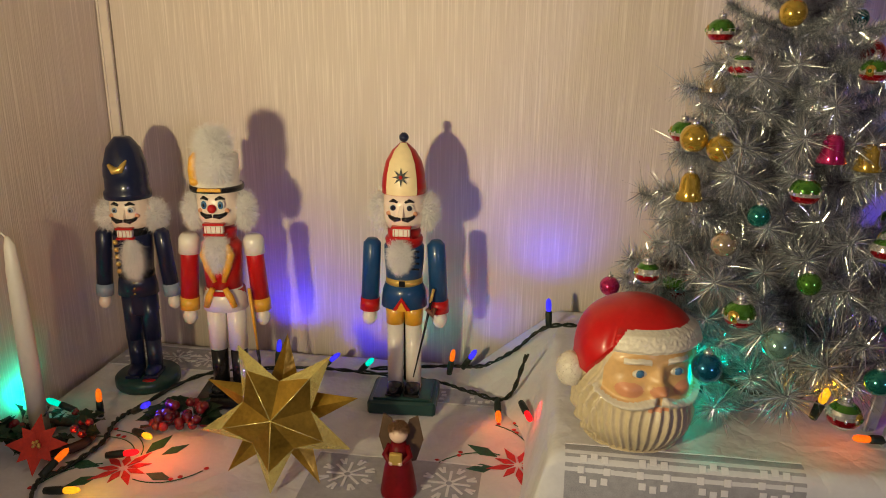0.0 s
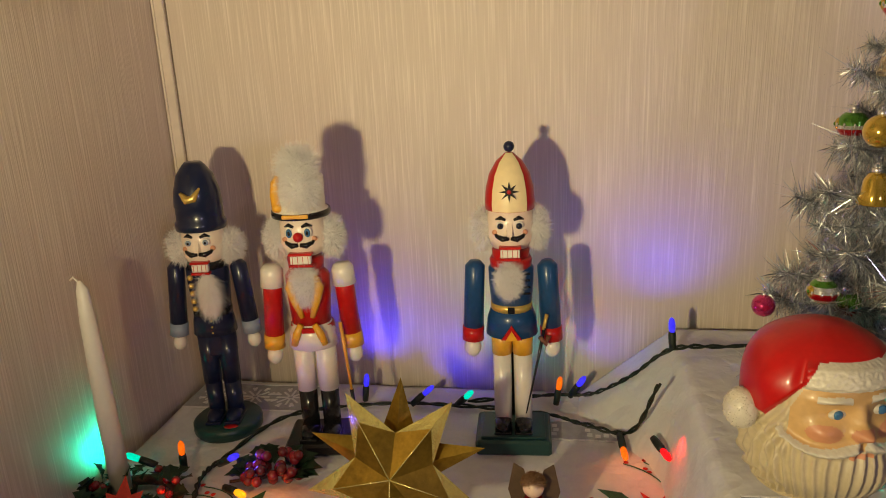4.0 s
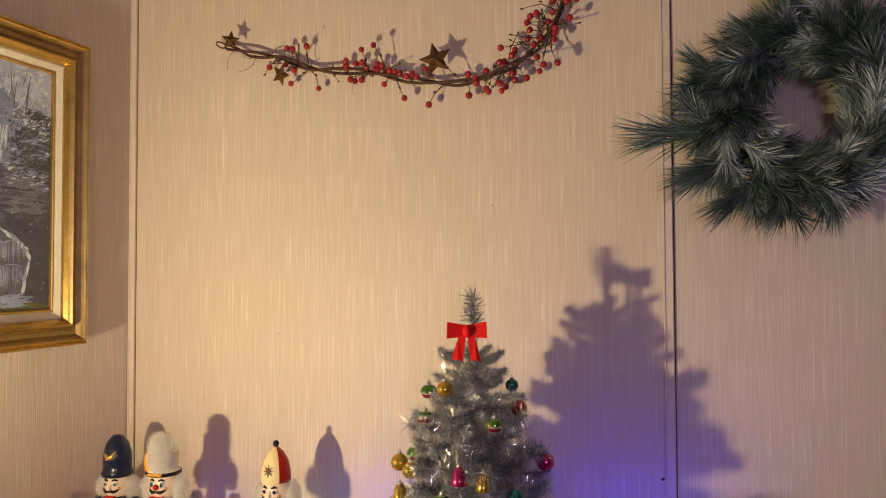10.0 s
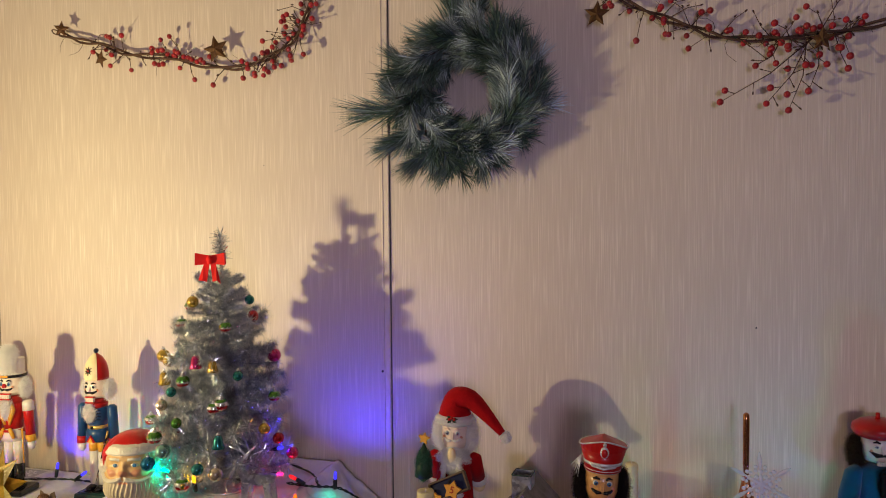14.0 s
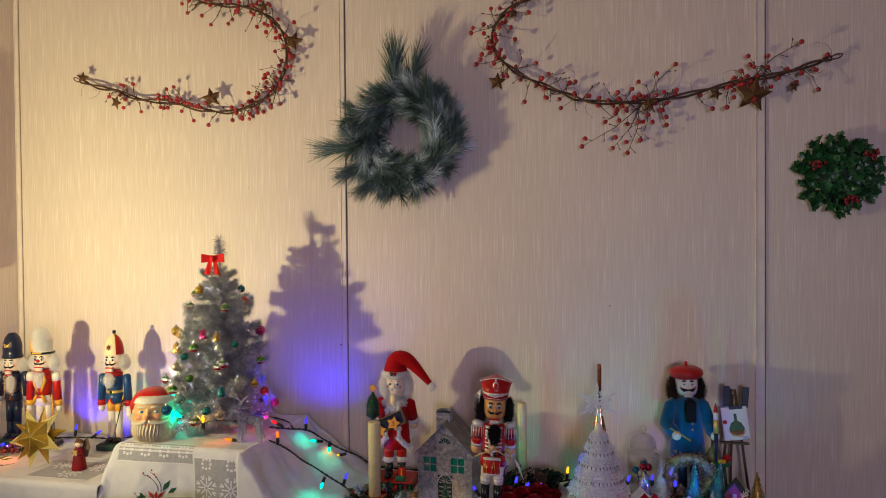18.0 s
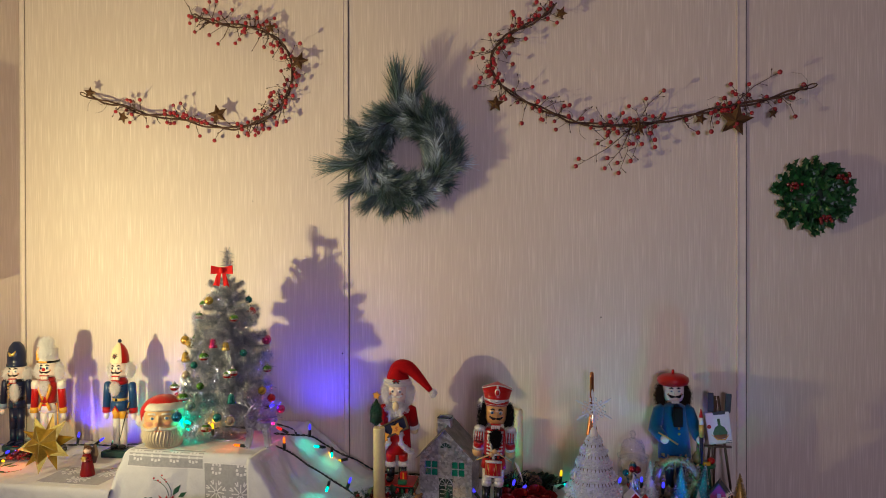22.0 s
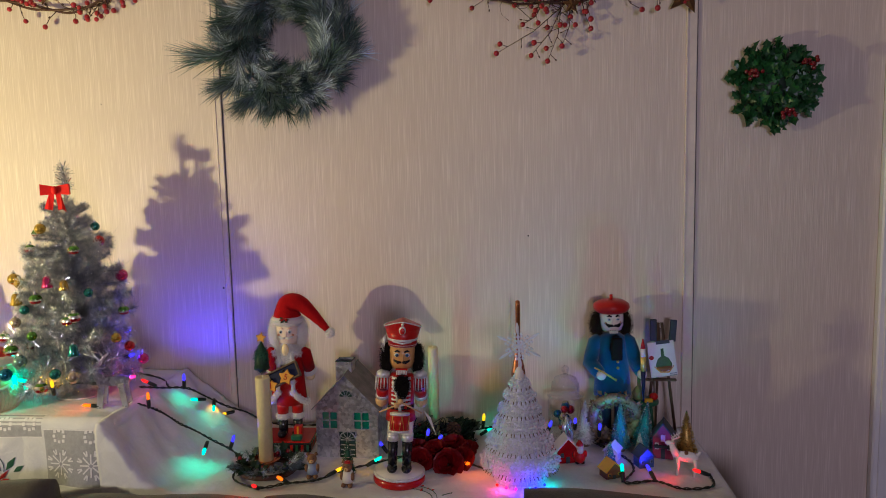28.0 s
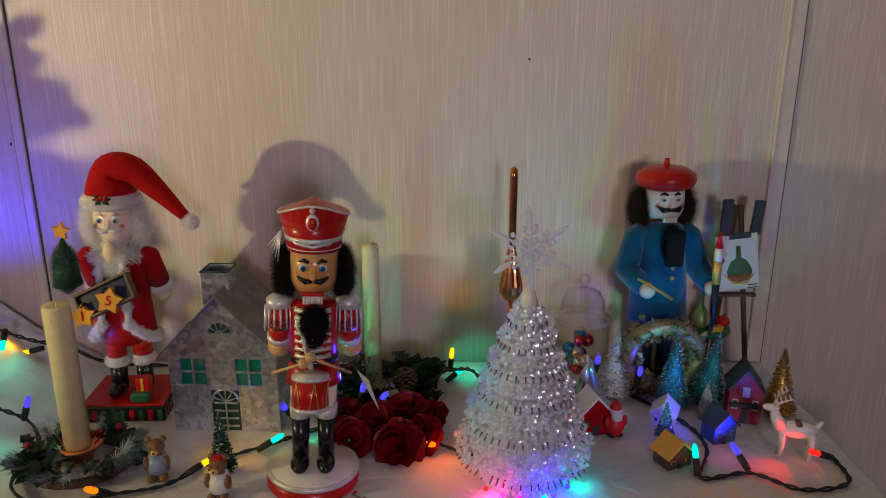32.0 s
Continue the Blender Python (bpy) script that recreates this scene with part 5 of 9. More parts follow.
    s.slab(star_outline(0.0165, 0.0098), 0.008, "star_orange", pose(-0.024, -0.076, 0.173, -10, -6, 0))
    for text, m in (("5", pose(0.012, -0.078, 0.195, -10, 10, 0)), ("1", pose(-0.024, -0.076, 0.173, -10, -6, 0))):
        vs, fs = lettering(text, 0.019)
        s.add(vs, fs, "red", False, m @ pose(0, -0.0045, 0, 90))
    s.tube([(0.008, -0.074, 0.212), (0.004, -0.080, 0.208)], 0.0022, "black_enamel", 6)
    s.tube([(-0.022, -0.072, 0.189), (-0.026, -0.078, 0.185)], 0.0022, "black_enamel", 6)
    return s


def drummer_figure():
    s = Shape()
    s.lathe([(0.054, 0), (0.056, 0.003), (0.056, 0.018)], "red", (0, 0, 0), 34)
    s.lathe([(0.0565, 0.018), (0.0565, 0.022), (0.054, 0.0235)], "braid", (0, 0, 0), 34)
    s.lathe([(0.052, 0.0232), (0.0515, 0.0248)], "white_enamel", (0, 0, 0), 34)
    for sx in (-1, 1):
        x = sx * 0.0155
        s.ball((x, -0.013, 0.0325), (0.0115, 0.021, 0.0090), "black_enamel")
        s.lathe([(0.0098, 0.028), (0.0112, 0.092)], "black_enamel", (x, 0, 0), 14)
        s.lathe([(0.0120, 0.088), (0.0120, 0.093)], "black_enamel", (x, 0, 0), 14)
        s.lathe([(0.0118, 0.096), (0.0125, 0.140)], "white_enamel", (x, 0, 0), 14)
        s.lathe([(0.0128, 0.090), (0.0132, 0.106)], "braid", (x, 0, 0), 14)
    torso(s, 0.138, 0.166, 0.240, "red", "red", 0.031, 0.027, 0.029)
    s.lathe([(0.0285, 0.165), (0.0290, 0.172)], "black_enamel", (0, 0, 0), 22, None, 0.88)
    for sx in (-1, 1):
        s.tube([(sx * 0.010, -0.0235, 0.168), (sx * 0.016, -0.0240, 0.205), (sx * 0.020, -0.0180, 0.236)], 0.0034, "red", 7)
    s.box((0, -0.0225, 0.204), (0.034, 0.006, 0.064), "black_enamel", 0.002)
    for k in range(7):
        s.tube([(-0.020, -0.0235, 0.180 + 0.0092 * k), (0, -0.0275, 0.177 + 0.0092 * k), (0.020, -0.0235, 0.180 + 0.0092 * k)], 0.0031, "braid", 6)
    s.tube([(-0.020, -0.016, 0.236), (-0.010, -0.030, 0.205), (-0.001, -0.034, 0.165)], 0.0035, "white_enamel", 6)
    s.tube([(-0.022, -0.015, 0.235), (-0.016, -0.029, 0.212), (0, -0.032, 0.202), (0.016, -0.029, 0.212), (0.022, -0.015, 0.235)], 0.0018, "braid", 6)
    for sx in (-1, 1):
        t = pose(sx * 0.0385, -0.002, 0.232, 30, sx * -4)
        s.lathe([(0.0125, -0.004), (0.0132, -0.034)], "red", (0, 0, 0), 14, t)
        s.lathe([(0.0130, -0.034), (0.0138, -0.058)], "red", (0, 0, 0), 14, t)
        for q in range(3):
            s.lathe([(0.0133, -0.014 - 0.007 * q), (0.0133, -0.0155 - 0.007 * q)], "black_enamel", (0, 0, 0), 14, t)
        s.lathe([(0.0145, -0.052), (0.0150, -0.060)], "braid", (0, 0, 0), 14, t)
        s.ball((0, 0, -0.076), 0.0145, "wood_light", 14, 9, t)
        s.lathe([(0.0145, -0.004), (0.0145, 0.005), (0.0080, 0.010)], "braid", (sx * 0.0395, -0.002, 0.236), 16)
        for k in range(14):
            a = radians(k * 360 / 14)
            s.tube([(sx * 0.0395 + 0.0150 * math.cos(a), -0.002 + 0.016 * math.sin(a), 0.233), (sx * 0.0400 + 0.0165 * math.cos(a), -0.002 + 0.018 * math.sin(a), 0.203 + rnd.uniform(0, 0.008))], [0.0018, 0.0010], "braid", 4)
    head(s, "skin_tan", 0.279, 0.0275, 0.025)
    jaw(s, 0.2480, -0.0255, 0.022)
    s.ball((0.002, -0.028, 0.220), (0.011, 0.007, 0.022), "black_fur")
    s.fur((0.002, -0.028, 0.220), (0.012, 0.007, 0.022), 420, 0.010, "black_fur", 0.0014, (0, -1, 0))
    for sx in (-1, 1):
        s.ball((sx * 0.030, 0.008, 0.270), (0.008, 0.015, 0.027), "black_fur")
        s.fur((sx * 0.033, 0.008, 0.270), (0.009, 0.016, 0.029), 420, 0.013, "black_fur", 0.0012)
    s.lathe([(0.0300, 0.301), (0.0310, 0.306)], "braid", (0, 0, 0), 26)
    s.lathe([(0.0305, 0.302), (0.0320, 0.318), (0.0375, 0.338)], "red", (0, 0, 0), 26)
    s.lathe([(0.0322, 0.314), (0.0330, 0.319)], "braid", (0, -0.001, 0), 26)
    # slanted cap top, higher at the front
    n = 26
    low = [(0.0375 * math.cos(2 * math.pi * k / n), 0.0375 * math.sin(2 * math.pi * k / n), 0.338) for k in range(n)]
    high = [(x * 1.06, y * 1.06, 0.346 + 0.012 * max(0, -y / 0.0375) ** 2 - 0.003 * abs(x) / 0.0375) for x, y, _ in low]
    s.add(low + high + [(0, 0.0, 0.357)], [(k, (k + 1) % n, n + (k + 1) % n, n + k) for k in range(n)], "red", False)
    s.add(high + [(0, -0.004, 0.362)], [(k, (k + 1) % n, n) for k in range(n)], "red", False)
    s.tube(high + [high[0]], 0.0014, "braid", 5)
    s.ball((0, -0.0385, 0.340), (0.0072, 0.003, 0.0095), "braid", 12, 8)
    s.ball((0, -0.0405, 0.339), (0.0052, 0.003, 0.0072), "red", 12, 8)
    s.ball((0, -0.0395, 0.353), 0.0032, "braid", 8, 6)
    s.tube([(-0.034, 0.0, 0.324), (-0.018, -0.029, 0.314), (0, -0.034, 0.311), (0.018, -0.029, 0.314), (0.034, 0.0, 0.324)], 0.0018, "braid", 6)
    for k in range(5):
        s.tube([(-0.036, -0.004, 0.322), (-0.040 - 0.003 * k, -0.006 + 0.002 * k, 0.286 + 0.004 * k)], [0.0014, 0.0008], "braid", 4)
    # drum and sticks
    t = pose(-0.001, -0.058, 0.150, -12) @ Matrix.Scale(0.92, 4)
    s.lathe([(0.0215, -0.019), (0.0215, 0.019)], "red", (0, 0, 0), 22, t)
    for zz in (-0.021, 0.017):
        s.lathe([(0.0228, zz), (0.0228, zz + 0.005)], "braid", (0, 0, 0), 22, t)
    s.lathe([(0.0205, 0.020), (0.0200, 0.0226)], "white_enamel", (0, 0, 0), 22, t)
    for k in range(12):
        a, b = radians(k * 30), radians(k * 30 + (15 if k % 2 else -15))
        s.tube([(0.0222 * math.cos(a), 0.0222 * math.sin(a), -0.017), (0.0222 * math.cos(b), 0.0222 * math.sin(b), 0.017)], 0.0007, "gold_paint", 4, t)
    s.tube([(-0.044, -0.042, 0.166), (-0.012, -0.066, 0.188)], 0.0018, "wood_light", 6)
    s.ball((-0.008, -0.068, 0.190), 0.0062, "wood_light", 10, 7)
    s.tube([(0.044, -0.042, 0.166), (0.004, -0.070, 0.196)], 0.0018, "wood_light", 6)
    s.ball((0.000, -0.072, 0.199), 0.0062, "wood_light", 10, 7)
    s.add([(0.050, -0.042, 0.170), (0.064, -0.038, 0.155), (0.078, -0.032, 0.112), (0.058, -0.036, 0.150)], [(0, 1, 2, 3)], "white_enamel", False)
    return s


def painter_figure():
    s = Shape()
    s.box((0, 0, 0.009), (0.105, 0.085, 0.018), "wood_dark", 0.003)
    for sx in (-1, 1):
        s.lathe([(0.012, 0.020), (0.0135, 0.120)], "blue_navy", (sx * 0.016, 0, 0), 14)
        s.ball((sx * 0.016, -0.012, 0.024), (0.012, 0.022, 0.009), "black_enamel")
    s.lathe([(0.046, 0.112), (0.047, 0.118), (0.043, 0.170), (0.037, 0.225), (0.033, 0.262), (0.020, 0.270)], "blue_felt", (0, 0, 0), 26, None, 0.8)
    for sx in (-1, 1):
        hand = Vector((-0.036 if sx < 0 else 0.062, -0.054, 0.178))
        elbow = Vector((sx * 0.056, -0.012, 0.198))
        s.tube([(sx * 0.030, 0, 0.262), (sx * 0.042, -0.001, 0.250), elbow.lerp(Vector((sx * 0.044, 0, 0.24)), 0.35), elbow, elbow.lerp(hand, 0.45), elbow.lerp(hand, 0.82)], [0.012, 0.0165, 0.0185, 0.0190, 0.0175, 0.0150], "blue_felt", 14)
        s.ball(tuple(hand), 0.0120, "skin_pale", 14, 9)
    head(s, "skin_pale", 0.304, 0.0295, 0.025, eye="blue_grey", big=0.62)
    s.tube([(-0.022, -0.024, 0.301), (-0.012, -0.031, 0.292), (0, -0.032, 0.294), (0.012, -0.031, 0.292), (0.022, -0.024, 0.301)], [0.0006, 0.0018, 0.0015, 0.0018, 0.0006], "black_enamel", 7)
    for k in range(-2, 3):
        s.box((0.0042 * k, -0.0295 + 0.0006 * abs(k), 0.2790), (0.0038, 0.006, 0.0075), "white_enamel", 0.0008)
    s.box((0.003, -0.034, 0.244), (0.026, 0.010, 0.056), "black_fur", 0.004, pose(0, 0, 0, 4))
    s.fur((0.003, -0.034, 0.244), (0.013, 0.006, 0.028), 160, 0.006, "black_fur", 0.0014, (0, -1, 0))
    for sx in (-1, 1):
        s.ball((sx * 0.032, 0.010, 0.292), (0.010, 0.017, 0.024), "black_fur")
        s.fur((sx * 0.034, 0.010, 0.290), (0.011, 0.018, 0.027), 420, 0.016, "hair_brown", 0.0012)
    s.lathe([(0.031, 0.322), (0.040, 0.326), (0.045, 0.335), (0.043, 0.345), (0.030, 0.353), (0.008, 0.356)], "red", (0, 0, 0), 28)
    s.lathe([(0.0045, 0.354), (0.0038, 0.367)], "red", (0, 0, 0), 10)
    for k in range(2):
        s.ball((0.008, -0.0335, 0.205 - 0.016 * k), 0.0036, "gold_paint", 8, 6)
    s.tube([(-0.054, -0.062, 0.200), (-0.030, -0.068, 0.187), (-0.002, -0.066, 0.168)], [0.0022, 0.0026, 0.0030], "gold_paint", 6)
    s.tube([(0.062, -0.066, 0.115), (0.062, -0.066, 0.190)], [0.0020, 0.0062], "blue_navy", 8)
    s.tube([(0.062, -0.066, 0.190), (0.062, -0.066, 0.225)], [0.0065, 0.0070], "gold_paint", 8)
    s.tube([(0.062, -0.066, 0.225), (0.062, -0.066, 0.245)], [0.0065, 0.0060], "white_enamel", 8)
    s.tube([(0.062, -0.066, 0.245), (0.062, -0.066, 0.268)], [0.0064, 0.0012], "red", 8)
    return s


thing("nutcracker", police_figure(), pose(0.105, -0.145, ZL, 0, 0, 10), "wooden nutcracker in a dark blue police uniform and tall helmet", "nutcracker", "nutcrackers")
thing("nutcracker", plume_figure(), pose(0.247, -0.172, ZL, 0, 0, 8), "red-coated wooden nutcracker with a white plumed hat and red nose", "nutcracker", "nutcrackers")
thing("nutcracker", sabre_figure(), pose(0.488, -0.146, ZL, 0, 0, 3), "blue-coated wooden nutcracker with yellow trousers, pointed cream cap and sabre", "nutcracker", "nutcrackers")
san = thing("nutcracker", santa_figure(), pose(1.416, -0.166, ZR, 0, 1.0, 4) @ Matrix.Scale(1.025, 4), "nutcracker in red fur-trimmed robe and long red stocking cap", "nutcracker", "nutcrackers")
thing("nutcracker", drummer_figure(), pose(1.722, -0.358, ZR, 0, 3.0, 7) @ Matrix.Scale(1.02, 4), "drummer nutcracker in red cap with silver trim, round base", "nutcracker", "nutcrackers")
thing("nutcracker", painter_figure(), pose(2.227, -0.085, ZR, 0, -1, 3), "painter nutcracker in a blue felt smock and red beret, black hair", "nutcracker", "nutcrackers")


# ---- painted head mug ----
def head_mug():
    """A moulded head: one surface whose relief and paint follow the angle from the nose and the height."""
    s = Shape()
    n, rings, H = 320, 200, 0.149

    def g(v, c, w):
        return math.exp(-((v - c) / w) ** 2)

    def whisker(p):
        """Height of the moustache's middle line at p degrees from the nose."""
        q = min(abs(p), 58) / 58
        return 0.435 - 0.060 * math.sin(q * 2.3) + 0.075 * q ** 3

    def cap_line(p):
        """Lower edge of the cap, which sags over one side."""
        return 0.745 - 0.012 * (p / 60) ** 2 if p > -44 else max(0.50, 0.745 - (-44 - p) * 0.0085)

    def relief(p, t):
        a = abs(p)
        r = 0.0585 * (1 - 1.9 * max(0, 0.22 - t) ** 2 * 2.4) * math.sqrt(max(0.0, 1 - max(0, (t - 0.58) / 0.42) ** 2.6))
        f = max(0, math.cos(radians(p)))
        r += 0.011 * f ** 2 * g(t, 0.22, 0.20)
        if t > cap_line(p):
            r += 0.0035 * min(1, (t - cap_line(p)) * 40) * min(1, (1 - t) * 8)
            r += 0.004 * g(p, -72, 14) * g(t, 0.70, 0.14) - 0.003 * g(p, -47, 5) * g(t, 0.80, 0.10)
            if p > -44 and t < cap_line(p) + 0.135 and a < 125:
                r += 0.0055 * min(1, (cap_line(p) + 0.135 - t) * 40) + 0.0012 * noise.noise((p * 0.35, t * 60, 0))
        else:
            if a < 54 and t > 0.40:
                r -= 0.0035 * g(a, 20, 11) * g(t, 0.600, 0.040)
                r += 0.0065 * g(a, 27, 12) * g(t, 0.500, 0.055)
                r += 0.0150 * g(p, 0, 7.5) * g(t, 0.505, 0.042) + 0.0050 * g(p, 0, 5) * g(t, 0.590, 0.060)
                r += 0.0052 * g(a, 21, 12) * g(t, 0.690 - 0.0008 * abs(a - 18), 0.020)
            elif a > 50 and t < 0.66:
                r += 0.0022 * math.sin(p * 0.55 + 9 * math.sin(t * 7)) * min(1, (a - 48) / 8)
            w = whisker(p)
            if 2 < a < 60:
                r += 0.0085 * g(t, w, 0.034 * (1 - 0.55 * a / 60)) * min(1, (a - 1) / 5) + 0.0006 * math.sin(p * 1.1 + t * 140) * g(t, w, 0.03)
            if t < w - 0.02:
                r += 0.0022 * (1 - 2 * abs(math.sin(p * 0.42 + 0.9 * math.sin(t * 11 + p * 0.05)))) * min(1, (w - t) * 14)
        return r

    vs, groups = [], {}
    for j in range(rings + 1):
        t = j / rings
        for i in range(n):
            p = 360 * i / n - 180
            r = relief(p, t)
            a = radians(p - 90)
            vs.append((r * math.cos(a), r * math.sin(a), H * t))
    for j in range(rings):
        t = (j + 0.5) / rings
        for i in range(n):
            p = 360 * (i + 0.5) / n - 180
            a = abs(p)
            mt = "mug_beard"
            if t > cap_line(p):
                mt = "mug_white" if p > -44 - (t - 0.745) * -70 and a < 125 and t < cap_line(p) + 0.135 else "red"
            elif 2 < a < 60 and abs(t - whisker(p)) < 0.036 * (1 - 0.55 * a / 60):
                mt = "mug_white"
            elif 0.40 < t and a < 53 - 10 * max(0, t - 0.6) / 0.14:
                mt = "mug_skin"
                if ((a - 27) / 13) ** 2 + ((t - 0.495) / 0.052) ** 2 < 1 or (p / 9) ** 2 + ((t - 0.50) / 0.045) ** 2 < 1:
                    mt = "cheek"
                if abs(a - 21) < 13 and abs(t - 0.690 + 0.0008 * abs(a - 18)) < 0.020:
                    mt = "mug_white"
            elif a < 9 and 0.355 < t < 0.385:
                mt = "cheek"
            groups.setdefault(mt, []).append((j * n + i, j * n + (i + 1) % n, (j + 1) * n + (i + 1) % n, (j + 1) * n + i))
    # one surface, several paints
    for mt, fs in groups.items():
        used = sorted({k for f in fs for k in f})
        at = {k: q for q, k in enumerate(used)}
        s.add([vs[k] for k in used], [[at[k] for k in f] for f in fs], mt)
    for sx in (-1, 1):
        for rr, dz, size, mt in ((0.0566, 0, (0.0080, 0.0034, 0.0044), "mug_white"), (0.0590, 0.0004, (0.0044, 0.0020, 0.0040), "eye_blue")):
            a = radians(sx * 19.5 + (1.5 if mt != "white_enamel" else 0) - 90)
            s.ball((rr * math.cos(a), rr * math.sin(a), H * 0.600 + dz), size, mt, 14, 9, None)
    s.ball((-0.0660, 0.004, H * 0.475), (0.0150, 0.0165, 0.0185), "mug_white", 18, 12)
    s.fur((-0.0660, 0.004, H * 0.475), (0.0148, 0.0163, 0.0183), 60, 0.0015, "mug_white", 0.004)
    s.lathe([(0.050, -0.0002), (0.048, 0.002)], "mug_beard", (0, -0.004, 0), 30)
    return s


thing("ceramic_mug", head_mug(), pose(0.765, -0.342, ZB, 0, 0, 17) @ Matrix.Scale(0.985, 4), "glazed ceramic head mug, bearded face with a red cap, on lace", "mug")


# ---- folded gold star ----
def gold_star():
    """Two five-pointed paper stars back to back; the front one has a raised dull middle and bright foil tips."""
    ob = thing("paper_star", None, pose(0.388, -0.358, 0.842, -14, 4, 2) @ Matrix.Scale(0.92, 4), "folded gold foil star with raised points, standing on the cloth", "star ornament")
    for side, turn, ro, ri in ((-1, 270, 0.097, 0.043), (1, 90, 0.098, 0.036)):
        for k in range(5):
            a = radians(turn + 72 * k)

            def at(r, q, y):
                return Vector((r * math.cos(a + q), side * y, r * math.sin(a + q)))
            tip, hub = at(ro, 0, 0.004), at(0, 0, 0.032)
            l, r = at(ri, -radians(36), 0.012), at(ri, radians(36), 0.012)
            mid, back = at(ro * 0.67, 0, 0.019), at(0.02, 0, 0.0)
            s = Shape()
            s.add([hub, l, mid, r, back, tip], [(0, 2, 1), (0, 3, 2), (1, 5, 4), (3, 4, 5)], "gold_leaf", False)
            q = part("point", s, ob)
            if side < 0:
                tip2 = Shape()
                tip2.add([l, mid, tip, r], [(0, 1, 2), (1, 3, 2)], "gold_bright", False)
                part("foil_tip", tip2, q, "bright crinkled gold foil tip")
            else:
                s2 = Shape().add([l, mid, r, tip], [(0, 1, 3), (1, 2, 3)], "gold_leaf", False)
                part("tip", s2, q)
            part("crease", Shape().tube([hub, mid], [0.0008, 0.0006], "gold_bright", 5), q)


gold_star()


# ---- small carved angel ----
def angel():
    s = Shape()
    s.lathe([(0.020, 0), (0.0205, 0.004), (0.0165, 0.030), (0.0105, 0.056), (0.0080, 0.064)], "red_satin", (0, 0, 0), 20)
    s.ball((0, 0, 0.074), 0.0105, "skin")
    s.fur((0, 0.002, 0.077), (0.0108, 0.0105, 0.009), 160, 0.003, "teddy", 0.002, (0, 0.4, 1))
    for sx in (-1, 1):
        s.tube([(sx * 0.009, 0, 0.060), (sx * 0.014, -0.006, 0.050), (sx * 0.006, -0.016, 0.047)], [0.0038, 0.0038, 0.003], "red_satin", 7)
        s.ball((sx * 0.005, -0.017, 0.0475), 0.0030, "skin", 8, 6)
        s.slab([(sx * 0.003, 0.030), (sx * 0.018, 0.034), (sx * 0.026, 0.060), (sx * 0.020, 0.090), (sx * 0.010, 0.085), (sx * 0.003, 0.062)], 0.0016, "wood_dark", pose(0, 0.010, 0, 0, 0, sx * 12))
    s.box((0, -0.016, 0.052), (0.014, 0.006, 0.014), "gold_paint", 0.003)
    return s


thing("angel_figurine", angel(), pose(0.521, -0.350, ZL, 0, 0, 0), "small carved wooden angel in a red dress with brown wings", "figurine")


# ---- tinsel tree ----
TREE = Vector((0.912, -0.235, ZB))


